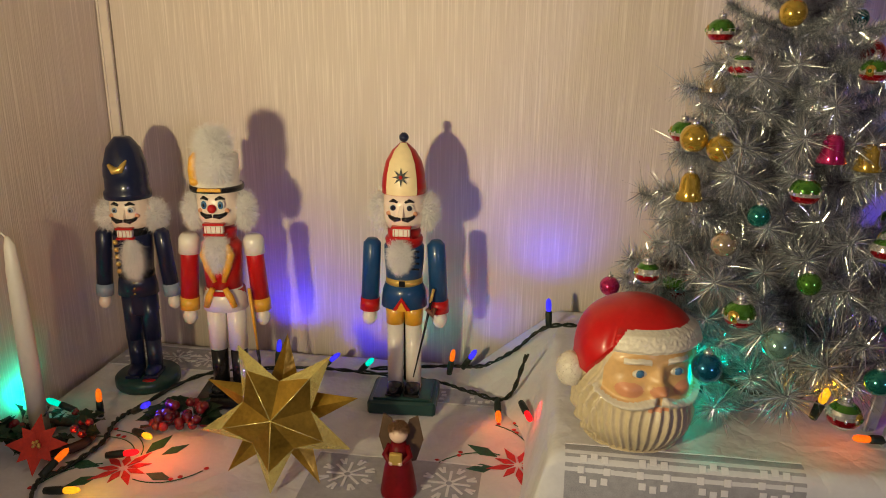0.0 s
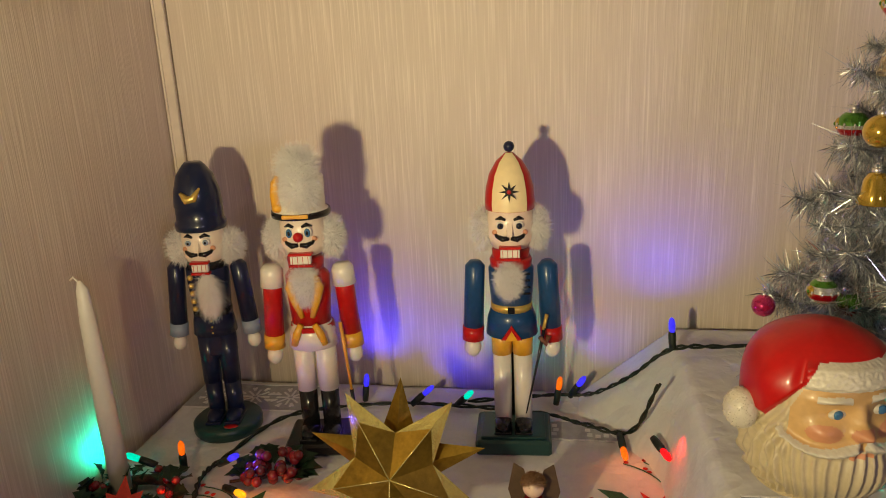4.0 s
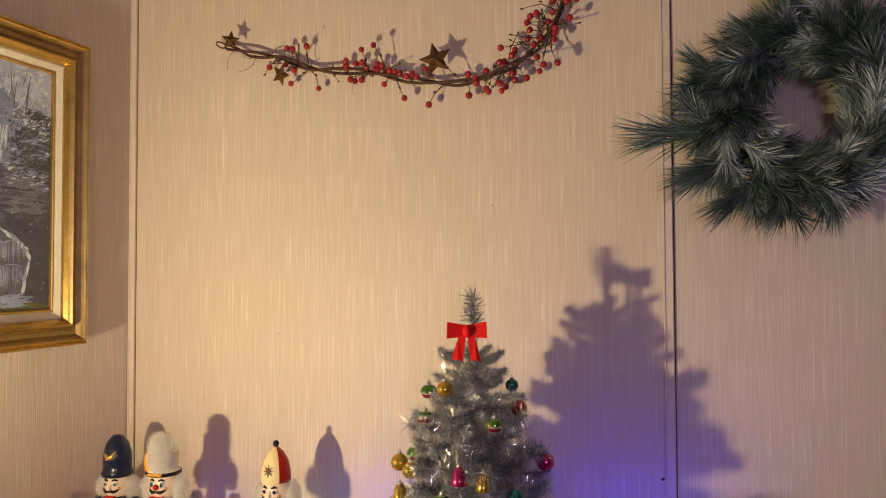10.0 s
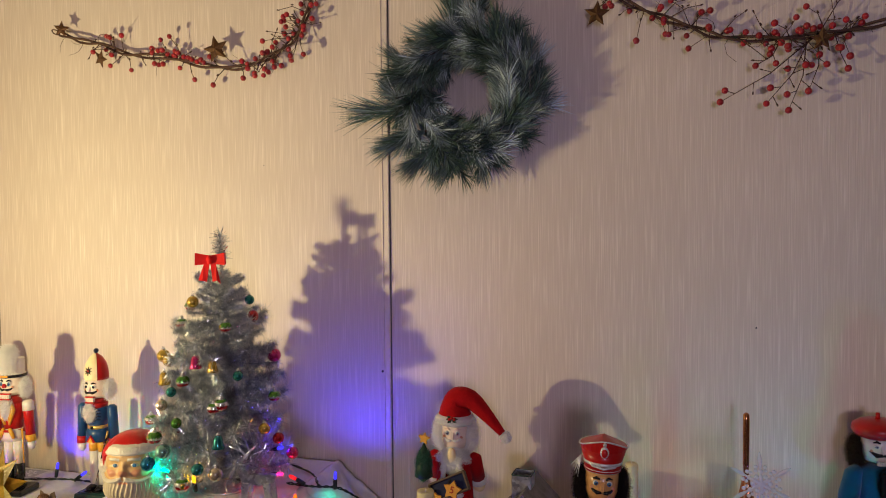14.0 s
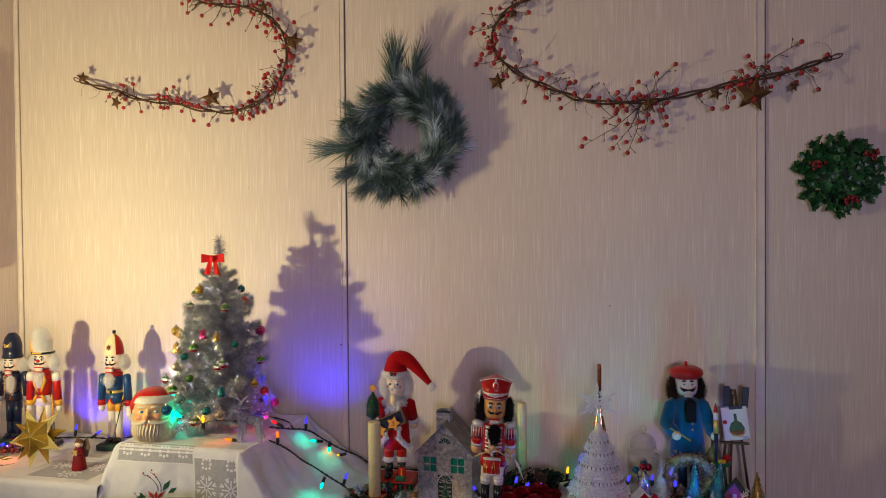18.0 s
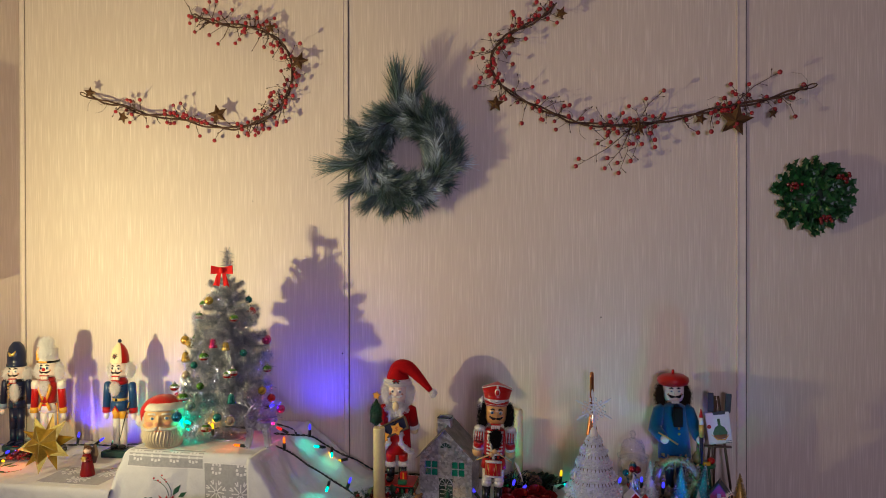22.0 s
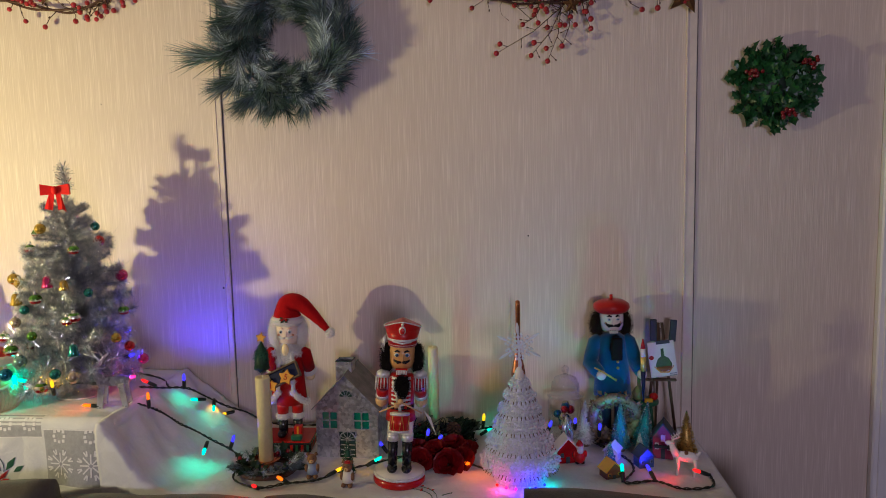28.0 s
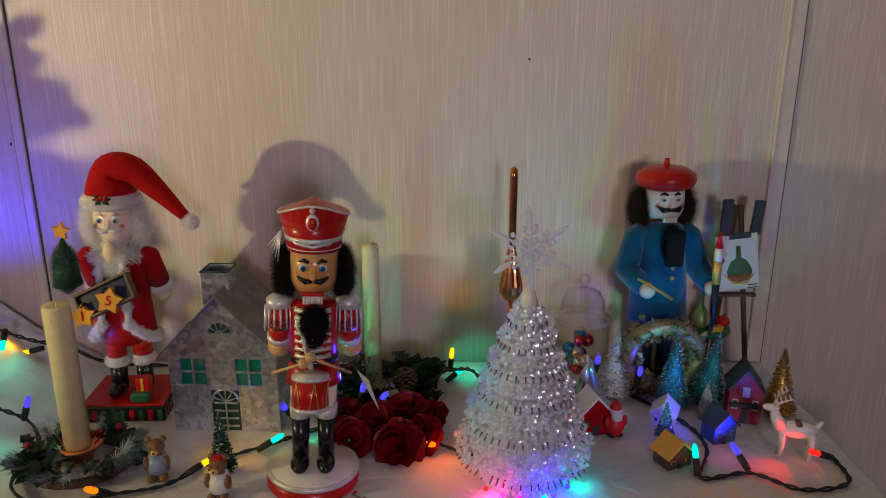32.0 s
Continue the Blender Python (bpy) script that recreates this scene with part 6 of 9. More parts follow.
def tinsel_tree():
    ob = thing("tinsel_tree", None, pose(*TREE), "silver tinsel tabletop tree with drooping glittering branches", "tree")
    part("stand", Shape().lathe([(0.055, 0), (0.055, 0.006), (0.016, 0.014), (0.012, 0.03)], "silver", seg=18), ob)
    part("trunk", Shape().tube([(0, 0, 0.02), (0, 0, 0.3), (0.001, 0, 0.545)], [0.009, 0.007, 0.003], "silver", 8), ob)
    hgt = 0.56
    kinds = []
    for v in range(4):
        # one unit branch along +x, dense with strips
        s = Shape()
        vs, fs = [], []
        for _ in range(1300):
            t = rnd.random() ** 0.8
            p = Vector((t, 0, -0.06 * t * t + 0.10 * t ** 4))
            d = Vector((rnd.uniform(-0.2, 0.9), rnd.gauss(0, 1), rnd.gauss(0, 1))).normalized()
            ln = rnd.uniform(0.07, 0.18)
            w = d.orthogonal().normalized()
            w.rotate(Matrix.Rotation(rnd.uniform(0, 6.28), 3, d))
            w *= rnd.uniform(0.0016, 0.0038)
            q = len(vs)
            bend = Vector((rnd.gauss(0, 1), rnd.gauss(0, 1), rnd.gauss(-0.3, 1))) * 0.17 * ln
            vs += [p - w, p + w, p + d * ln * 0.55 + bend + w, p + d * ln * 0.55 + bend - w, p + d * ln + bend * 2.2]
            fs += [(q, q + 1, q + 2, q + 3), (q + 3, q + 2, q + 4)]
        s.add(vs, fs, "tinsel", False)
        s.tube([(0, 0, 0), (0.5, 0, -0.01), (1, 0, 0.04)], [0.02, 0.014, 0.008], "tinsel", 5)
        kinds.append(s.mesh("branch"))
    k = 0
    tiers = 25
    for j in range(tiers):
        f = j / (tiers - 1)
        z = 0.045 + (hgt - 0.065) * f
        ln = 0.104 * (1 - f) ** 0.8 + 0.050 * min(1.0, (1 - f) * 4.5 + 0.10)
        ln *= 1.0 if f < 0.64 else (0.90 if f < 0.74 else (0.76 if f < 0.85 else 0.28))
        num = int(15 - 5 * f)
        for i in range(num):
            a = 360 * (i + 0.5 * (j % 2)) / num + rnd.uniform(-9, 9)
            q = ln * rnd.uniform(0.70, 1.14) * (1.08 if 160 < a % 360 < 205 and 0.14 < f < 0.26 else 1.0)
            m = pose(0, 0, z + rnd.uniform(-0.008, 0.008), 0, -rnd.uniform(-12, 20) - 26 * f ** 3, a) @ Matrix.Diagonal((q, q, q, 1))
            part("branch", kinds[k % 4], ob, "", m)
            k += 1
    s = Shape()
    for _ in range(240):
        p = Vector((0, 0, hgt - rnd.uniform(0.0, 0.055)))
        d = Vector((rnd.gauss(0, 1), rnd.gauss(0, 1), rnd.uniform(-0.2, 1.3))).normalized()
        w = d.orthogonal().normalized() * rnd.uniform(0.0005, 0.0009)
        e = p + d * rnd.uniform(0.012, 0.026)
        s.add([p - w, p + w, e + w * 0.6, e - w * 0.6], [(0, 1, 2, 3)], "tinsel", False)
    part("top_tuft", s, ob)


tinsel_tree()

mat("ribbon_red", (0.70, 0.012, 0.010), 0.6, var=0.15, scale=40, spec=0.2)
bow = thing("ribbon_bow", None, pose(0.914, -0.278, 1.357, 0, 0, 22), "bright red velvet ribbon bow tied near the tree top", "bow")
for sx in (-1, 1):
    s = Shape()
    s.add([(0, 0.002, 0.010), (sx * 0.030, -0.004, 0.016), (sx * 0.031, -0.004, -0.010), (0, 0.002, -0.008), (sx * 0.030, 0.010, 0.015), (sx * 0.031, 0.010, -0.009)], [(0, 1, 2, 3), (0, 4, 5, 3), (1, 4, 5, 2)], "ribbon_red", False)
    part("loop", s, bow)
    tail = Shape().add([(sx * 0.001, 0, -0.006), (sx * 0.012, 0, -0.006), (sx * 0.024, -0.004, -0.048 - 0.006 * sx), (sx * 0.015, -0.006, -0.043), (sx * 0.006, -0.004, -0.046)], [(0, 1, 2, 3, 4)], "ribbon_red", False)
    part("tail", tail, bow)
part("knot", Shape().ball((0, -0.003, 0.001), (0.007, 0.006, 0.010), "ribbon_red"), bow)
for o in list(bow.children):
    md = o.modifiers.new("thickness", "SOLIDIFY")
    md.thickness = 0.0012


# ---- baubles ----
BAUBLE = {}


def bauble(style, place, r=0.0155):
    """A glass ornament; style: a colour, 'a/b/c' for bands, or 'bell:' and a colour."""
    label = {"gold": "shiny gold glass ball ornament", "teal": "shiny teal green glass ball ornament", "pink": "shiny hot pink glass ball ornament", "champagne": "pale champagne glass ball ornament", "red": "shiny red glass ball ornament", "aqua": "pale aqua glass ball ornament", "blue": "deep blue glass ball ornament", "green": "shiny green glass ball ornament"}.get(style, "bell-shaped shiny glass ornament" if style.startswith("bell") else "banded red and green glass ornament")
    label += " hanging on the tinsel tree"
    ob = thing("bauble", None, pose(*place, 0, 0, rnd.uniform(0, 360)) @ Matrix.Scale(r * 0.82, 4), label, "ornament", "ornaments on the tree")
    if style not in BAUBLE:
        s = Shape()
        if style.startswith("bell"):
            s.lathe([(0.95, -1.0), (1.0, -0.9), (0.78, -0.3), (0.68, 0.5), (0.45, 0.9), (0.1, 1.0)], "bauble_" + style.split(":")[1], seg=18)
        elif "/" in style:
            cols = style.split("/")
            n = 12
            for j in range(n):
                a0, a1 = -math.pi / 2 + math.pi * j / n, -math.pi / 2 + math.pi * (j + 1) / n
                col = cols[(j * len(cols)) // n]
                vs = [(math.cos(a) * math.cos(2 * math.pi * i / 20), math.cos(a) * math.sin(2 * math.pi * i / 20), math.sin(a) * 0.92) for a in (a0, a1) for i in range(20)]
                s.add(vs, [(i, (i + 1) % 20, 20 + (i + 1) % 20, 20 + i) for i in range(20)], "bauble_" + col)
            for k in range(10):
                s.ball((1.0 * math.cos(k * 0.628), 1.0 * math.sin(k * 0.628), 0.02), (0.10, 0.10, 0.16), "bauble_white", 7, 5)
            # pressed-in reflector on one side
            s.ball((0, -0.86, 0.05), (0.42, 0.22, 0.42), "bauble_gold", 12, 8)
            s.ball((0, -1.05, 0.05), (0.15, 0.10, 0.15), "bauble_green", 8, 6)
        else:
            s.ball((0, 0, 0), 1.0, "bauble_" + style, 20, 14)
        c = Shape().lathe([(0.30, 0.90), (0.30, 1.18), (0.24, 1.24)], "silver", seg=12)
        loop = Shape().tube([(0.14 * math.cos(t), 0, 1.36 + 0.14 * math.sin(t)) for t in lin(0, 6.28, 11)], 0.035, "silver", 5)
        BAUBLE[style] = s.mesh("glass"), c.mesh("cap"), loop.mesh("loop")
    g, c, l = BAUBLE[style]
    part("glass", g, ob)
    cap = part("cap", c, ob, "silver metal cap")
    part("loop", l, cap)


STRIPE = "red/white/red/red/white/green/green/green/white/red"
STRIPE2 = "green/green/white/red/red/white/green/green/white/red"
bauble("gold", (0.885, -0.300, 1.270))
bauble(STRIPE2, (0.848, -0.288, 1.221))
bauble(STRIPE, (0.964, -0.300, 1.219))
bauble("red", (0.986, -0.232, 1.234), 0.016)
bauble("teal", (0.972, -0.220, 1.268), 0.013)
bauble("gold", (0.809, -0.300, 1.152), 0.017)
bauble("bell:pink", (0.922, -0.345, 1.152), 0.016)
bauble("bell:gold", (0.957, -0.338, 1.144), 0.015)
bauble("pink", (1.022, -0.205, 1.146), 0.018)
bauble(STRIPE, (0.900, -0.358, 1.114), 0.017)
bauble("teal", (0.865, -0.350, 1.088), 0.013)
bauble("champagne", (0.838, -0.347, 1.058), 0.015)
bauble(STRIPE2, (0.986, -0.354, 1.070), 0.018)
bauble("teal", (0.999, -0.312, 1.121), 0.013)
bauble(STRIPE, (1.036, -0.232, 1.063), 0.016)
bauble("green", (0.905, -0.388, 1.036), 0.013)
bauble("gold", (1.048, -0.294, 1.010), 0.015)
bauble("bell:teal", (0.993, -0.376, 1.002), 0.016)
bauble("pink", (1.082, -0.240, 0.946), 0.016)
bauble("champagne", (1.000, -0.396, 0.944), 0.017)
bauble(STRIPE, (0.850, -0.385, 1.002), 0.018)
bauble(STRIPE2, (0.940, -0.420, 0.926), 0.018)
bauble("blue", (0.828, -0.380, 0.944), 0.018)
bauble("red", (1.065, -0.268, 0.984), 0.015)
bauble(STRIPE, (0.836, -0.238, 1.254), 0.017)
bauble("bell:champagne", (0.834, -0.244, 1.206), 0.016)
bauble(STRIPE, (0.810, -0.236, 1.150), 0.017)
bauble("gold", (0.832, -0.312, 1.144), 0.016)
bauble("bell:gold", (0.810, -0.300, 1.104), 0.017)
bauble("aqua", (0.882, -0.402, 0.981), 0.018)
bauble("pink", (0.746, -0.236, 0.972), 0.014)
bauble(STRIPE2, (0.776, -0.304, 1.012), 0.016)
bauble(STRIPE, (0.812, -0.262, 0.985), 0.017)
bauble(STRIPE2, (0.975, -0.362, 1.064), 0.016)
bauble("teal", (0.968, -0.410, 0.955), 0.015)


# ---- silver reindeer cut-out beside the tree ----
def cut_deer():
    ob = thing("reindeer_figurine", None, pose(1.046, -0.318, ZB, 0, 0, 12) @ Matrix.Scale(1.08, 4), "dull silver metal reindeer silhouette on thin legs", "figurine")
    body = [(-0.030, 0.045), (0.022, 0.045), (0.034, 0.052), (0.036, 0.064), (0.020, 0.066), (-0.014, 0.064), (-0.024, 0.080), (-0.040, 0.084), (-0.054, 0.076), (-0.040, 0.070), (-0.034, 0.058)]
    part("body", Shape().slab(body, 0.010, "galvanised"), ob)
    for x, t in ((-0.026, 8), (0.028, -8)):
        for y in (-0.014, 0.014):
            part("leg", Shape().box((0, 0, 0.026), (0.013, 0.006, 0.054), "galvanised", 0.001), ob, "", pose(x, y, 0.0, 0, t))
    for y in (-0.006, 0.006):
        s = Shape()
        s.tube([(-0.030, y, 0.082), (-0.020, y * 2, 0.104), (-0.034, y * 3, 0.126)], [0.003, 0.0025, 0.0014], "galvanised", 6)
        s.tube([(-0.022, y * 2, 0.100), (-0.006, y * 2.4, 0.118)], [0.0024, 0.0012], "galvanised", 6)
        s.tube([(-0.026, y * 2.4, 0.112), (-0.050, y * 2.6, 0.122)], [0.0022, 0.0012], "galvanised", 6)
        part("antler", s, ob)


cut_deer()


# ---- garlands on the wall ----
def small_mesh(kind):
    if kind in BAUBLE:
        return BAUBLE[kind]
    s = Shape()
    if kind in ("berry", "dark_berry"):
        s.ball((0, 0, 0), 1.0, kind, 9, 7)
    elif kind == "bud":
        s.ball((0, 0, 0), (0.6, 0.6, 1.1), "bark", 6, 4)
    elif kind == "rust_star":
        poly = star_outline(1.0, 0.45)
        s.add([(x, 0, z) for x, z in poly] + [(0, -0.22, 0), (0, 0.06, 0)], [(k, (k + 1) % 10, 10) for k in range(10)] + [((k + 1) % 10, k, 11) for k in range(10)], "rust", False)
    BAUBLE[kind] = s.mesh(kind)
    return BAUBLE[kind]


def garland(pts, stars, clusters, label, hanging=()):
    o = Vector((pts[0][0], 0, pts[0][1]))
    ob = thing("berry_garland", None, Matrix.Translation(o), label, "garland", "berry garlands on the wall")
    line = [Vector((p.x, p.y, p.z)) - o for p in spline([(x, -0.022, z) for x, z in pts], 6)]
    for st in range(2):
        s = Shape()
        ph = st * 3.1
        s.tube([p + Vector((0, 0.006 * math.sin(i * 0.42 + ph), 0.0050 * math.cos(i * 0.42 + ph) + 0.0025 * noise.noise((i * 0.3, ph, 0)))) for i, p in enumerate(line)], [0.0031] * (len(line) - 4) + [0.003, 0.0026, 0.0022, 0.0016], "bark", 6)
        part("vine", s, ob)
    tw = Shape()
    n = len(line)
    berries, buds = [], []
    for where, size, amount, way in clusters:
        for _ in range(int(amount * 1.25)):
            i = min(n - 2, max(1, int(where * n + rnd.gauss(0, size * n))))
            p = line[i]
            t = (line[i + 1] - line[i - 1]).normalized()
            up = Vector((-t.z, 0, t.x)) * (way if rnd.random() < 0.75 else -way)
            d = (up * rnd.uniform(0.3, 1.0) + t * rnd.uniform(-0.9, 0.9) + Vector((0, -rnd.uniform(0.05, 0.6), 0))).normalized()
            ln = rnd.choice((0.010, 0.014, 0.020, 0.026, 0.036, 0.050, 0.072))
            mid = p + d * ln * 0.5 + Vector((rnd.uniform(-1, 1), rnd.uniform(-0.5, 0.3), rnd.uniform(-1, 1))) * ln * 0.15
            e = p + d * ln + Vector((0, 0, -0.08 * ln))
            e.y = min(-0.008, max(-0.075, e.y))
            tw.tube([p, mid, e], [0.0013, 0.0010, 0.0007], "bark", 4)
            (berries if rnd.random() < 0.70 else buds).append((e, d))
            if ln > 0.03:
                buds.append((mid + Vector((0, 0, 0.004)), d))
    for (xa, za), (xb, zb), num in hanging:
        a, b = Vector((xa, -0.024, za)) - o, Vector((xb, -0.050, zb)) - o
        side = Vector((-(b - a).z, 0, (b - a).x)).normalized()
        mid = (a + b) / 2 + side * 0.010
        tw.tube([a, mid, b], [0.0016, 0.0013, 0.0008], "bark", 4)
        berries.append((b, b - a))
        for k in range(num):
            f = (k + 0.6) / (num + 0.4)
            p = a.lerp(mid, f * 2) if f < 0.5 else mid.lerp(b, f * 2 - 1)
            e = p + side * (0.016 if k % 2 else -0.016) + (b - a).normalized() * 0.012 + Vector((0, rnd.uniform(-0.01, 0.005), 0))
            tw.tube([p, e], [0.0011, 0.0007], "bark", 4)
            (berries if k % 3 == 1 else buds).append((e, e - p))
    for _ in range(int(n * 0.32)):
        p = line[rnd.randrange(4, n - 2)]
        a0, turn, q = rnd.uniform(0, 6.28), rnd.choice((-1, 1)) * rnd.uniform(1.0, 3.2), rnd.uniform(0.008, 0.020)
        tw.tube([p + Vector((q * k * 0.55 * math.cos(a0 + turn * k / 5), -0.003 * k, q * k * 0.55 * math.sin(a0 + turn * k / 5))) for k in range(6)], [0.0008, 0.0008, 0.0007, 0.0006, 0.0005, 0.0004], "bark", 3)
    part("twig", tw, ob, kind="stuff")
    for e, d in berries:
        part("berry", small_mesh("berry"), ob, "", Matrix.Translation(e) @ Matrix.Scale(rnd.uniform(0.0060, 0.0072), 4))
    for e, d in buds:
        part("bud", small_mesh("bud"), ob, "", aim(e, d) @ Matrix.Diagonal((0.0030, 0.0030, 0.0036, 1)))
    loop = Shape()
    end = line[0]
    away = (line[0] - line[3]).normalized()
    loop.tube([end + away * (0.014 - 0.014 * math.cos(a)) + Vector((0, 0, 0.006 * math.sin(a))) for a in lin(0, 6.28, 13)], 0.0018, "bark", 5)
    part("hanging_loop", loop, ob)
    for x, z, r, t in stars:
        part("star", small_mesh("rust_star"), ob, "rusty tin star", Matrix.Translation(Vector((x, -0.045, z)) - o) @ pose(0, 0, 0, rnd.uniform(-20, 20), t, rnd.uniform(-25, 25)) @ Matrix.Diagonal((r, r, r, 1)))


garland([(0.280, 1.952), (0.344, 1.929), (0.424, 1.910), (0.504, 1.879), (0.618, 1.863), (0.722, 1.836), (0.824, 1.822), (0.899, 1.835), (0.957, 1.861), (0.999, 1.899), (1.028, 1.960), (1.032, 2.022), (1.011, 2.077), (0.958, 2.126), (0.900, 2.153), (0.824, 2.164), (0.756, 2.180), (0.705, 2.198), (0.671, 2.208)],
        ((0.308, 1.956, 0.022, 8), (0.433, 1.869, 0.026, 30), (0.781, 1.866, 0.036, -14), (1.064, 2.028, 0.036, 14), (0.966, 2.142, 0.020, 0)),
        ((0.14, 0.03, 12, -1), (0.24, 0.03, 26, 1), (0.36, 0.05, 12, 1), (0.44, 0.04, 14, -1), (0.52, 0.05, 22, 1), (0.60, 0.05, 18, -1), (0.70, 0.05, 22, 1), (0.80, 0.05, 22, -1), (0.92, 0.05, 18, 1)),
        "twisted vine garland with red berries and rusty stars, curling upwards")
garland([(2.600, 1.884), (2.562, 1.874), (2.482, 1.850), (2.391, 1.837), (2.319, 1.823), (2.224, 1.804), (2.140, 1.793), (2.043, 1.792), (1.955, 1.802), (1.900, 1.824), (1.833, 1.854), (1.766, 1.890), (1.709, 1.938), (1.686, 1.990), (1.697, 2.040), (1.743, 2.084), (1.810, 2.114), (1.855, 2.140), (1.888, 2.172)],
        ((1.703, 1.866, 0.028, 5), (2.401, 1.792, 0.050, 12), (2.503, 1.809, 0.017, 0), (2.305, 1.799, 0.020, 20), (1.902, 2.132, 0.022, 30), (2.129, 1.779, 0.024, 0), (1.752, 2.061, 0.018, 0)),
        ((0.10, 0.04, 12, 1), (0.18, 0.03, 24, 1), (0.31, 0.05, 16, 1), (0.37, 0.03, 24, -1), (0.50, 0.04, 12, -1), (0.58, 0.05, 16, 1), (0.68, 0.05, 18, 1), (0.76, 0.05, 18, -1), (0.88, 0.06, 26, 1)),
        "twisted vine garland with red berries, rusty stars, its end sweeping sideways",
        (((2.120, 1.790), (1.945, 1.668), 5), ((2.110, 1.785), (2.030, 1.660), 6), ((2.105, 1.785), (2.070, 1.645), 6), ((2.125, 1.785), (2.105, 1.680), 4), ((2.060, 1.790), (2.010, 1.735), 3), ((2.13, 1.80), (2.20, 1.885), 3), ((2.40, 1.84), (2.52, 1.925), 4)))


# ---- pine wreath ----
def pine_wreath():
    """Sprigs of fine long needles swept round a ring, with a few sprays that stand away from it."""
    c = Vector((1.424, -0.050, 1.716))
    ob = thing("pine_wreath", None, Matrix.Translation(c), "frosted artificial pine wreath with long needles and wayward sprays", "wreath")
    R = 0.112
    part("ring", Shape().tube([(R * math.cos(a), 0.012, R * math.sin(a)) for a in lin(0, 6.2832, 40)], 0.024, "pine_green", 8), ob)
    kinds = {}
    for mt in ("pine_green", "pine_grey", "pine_frost"):
        for v in range(3):
            s = Shape()
            vs, fs = [], []
            bend = rnd.uniform(-0.10, 0.10)
            for _ in range(105):
                t = rnd.random()
                p = Vector((bend * t * t, 0, 0.72 * t))
                a = rnd.uniform(0, 6.28)
                sp = rnd.uniform(0.25, 1.05) * (1.25 - 0.55 * t)
                d = Vector((math.cos(a) * sp, math.sin(a) * sp, 1)).normalized()
                w = d.orthogonal().normalized()
                w.rotate(Matrix.Rotation(rnd.uniform(0, 6.28), 3, d))
                w *= rnd.uniform(0.0075, 0.0135)
                q = len(vs)
                ln = rnd.uniform(0.45, 0.80)
                sag = Vector((math.cos(a), math.sin(a), 0)) * rnd.uniform(-0.03, 0.05)
                vs += [p - w, p + w, p + d * ln * 0.6 + sag + w * 0.8, p + d * ln * 0.6 + sag - w * 0.8, p + d * ln + sag * 2.6]
                fs += [(q, q + 1, q + 2, q + 3), (q + 3, q + 2, q + 4)]
            s.add(vs, fs, mt, False)
            s.tube([(0, 0, -0.1), (bend * 0.4, 0, 0.6)], [0.016, 0.008], "bark", 4)
            kinds[mt, v] = s.mesh("sprig")
    for k in range(230):
        a = 6.2832 * k / 230 + rnd.uniform(-0.05, 0.05)
        rad, tan = Vector((math.cos(a), 0, math.sin(a))), Vector((-math.sin(a), 0, math.cos(a)))
        b = rnd.uniform(-0.15, 1.15) * math.pi
        off = rad * math.cos(b) * 0.030 + Vector((0, -max(0, math.sin(b)) * 0.028, 0))
        sweep = 1 if noise.noise((3 * math.cos(a), 3 * math.sin(a), 2)) > -0.25 else -1
        d = (tan * sweep * rnd.uniform(0.6, 1.1) + rad * math.cos(b) * rnd.uniform(0.15, 0.75) + Vector((0, -max(0, math.sin(b)) * rnd.uniform(0.1, 0.6), 0)) + Vector((rnd.gauss(0, 0.16), 0, rnd.gauss(0, 0.16)))).normalized()
        ln = rnd.uniform(0.055, 0.080) * (0.72 if math.cos(b) < -0.3 else 1.0)
        tone = noise.noise((4 * math.cos(a), 4 * math.sin(a), 8)) + rnd.uniform(-0.35, 0.35)
        mt = "pine_frost" if tone > 0.22 else ("pine_grey" if tone > -0.16 else "pine_green")
        part("sprig", kinds[mt, k % 3], ob, "", aim(rad * R + off, d, rnd.uniform(0, 360)) @ Matrix.Scale(ln, 4))
    # sprays: angle of the root, way they point, length, how many
    for a, turn, ln, num in ((103, 86, 0.150, 4), (90, 64, 0.140, 2), (70, 20, 0.085, 3), (196, 177, 0.150, 2), (158, 138, 0.085, 3), (222, 202, 0.110, 5), (244, 222, 0.105, 4), (266, 240, 0.085, 4), (292, 262, 0.080, 3), (150, 170, 0.07, 2), (20, 60, 0.060, 3), (330, 300, 0.065, 3)):
        for k in range(num):
            p = Vector((R * math.cos(radians(a)), -0.012, R * math.sin(radians(a))))
            tt = radians(turn + rnd.uniform(-10, 10))
            d = Vector((math.cos(tt), -rnd.uniform(0.05, 0.30), math.sin(tt)))
            part("spray", kinds[("pine_green", "pine_grey", "pine_grey")[k % 3], k % 3], ob, "", aim(p + d * 0.012, d, rnd.uniform(0, 360)) @ Matrix.Diagonal((ln * 0.60, ln * 0.60, ln, 1)))


pine_wreath()


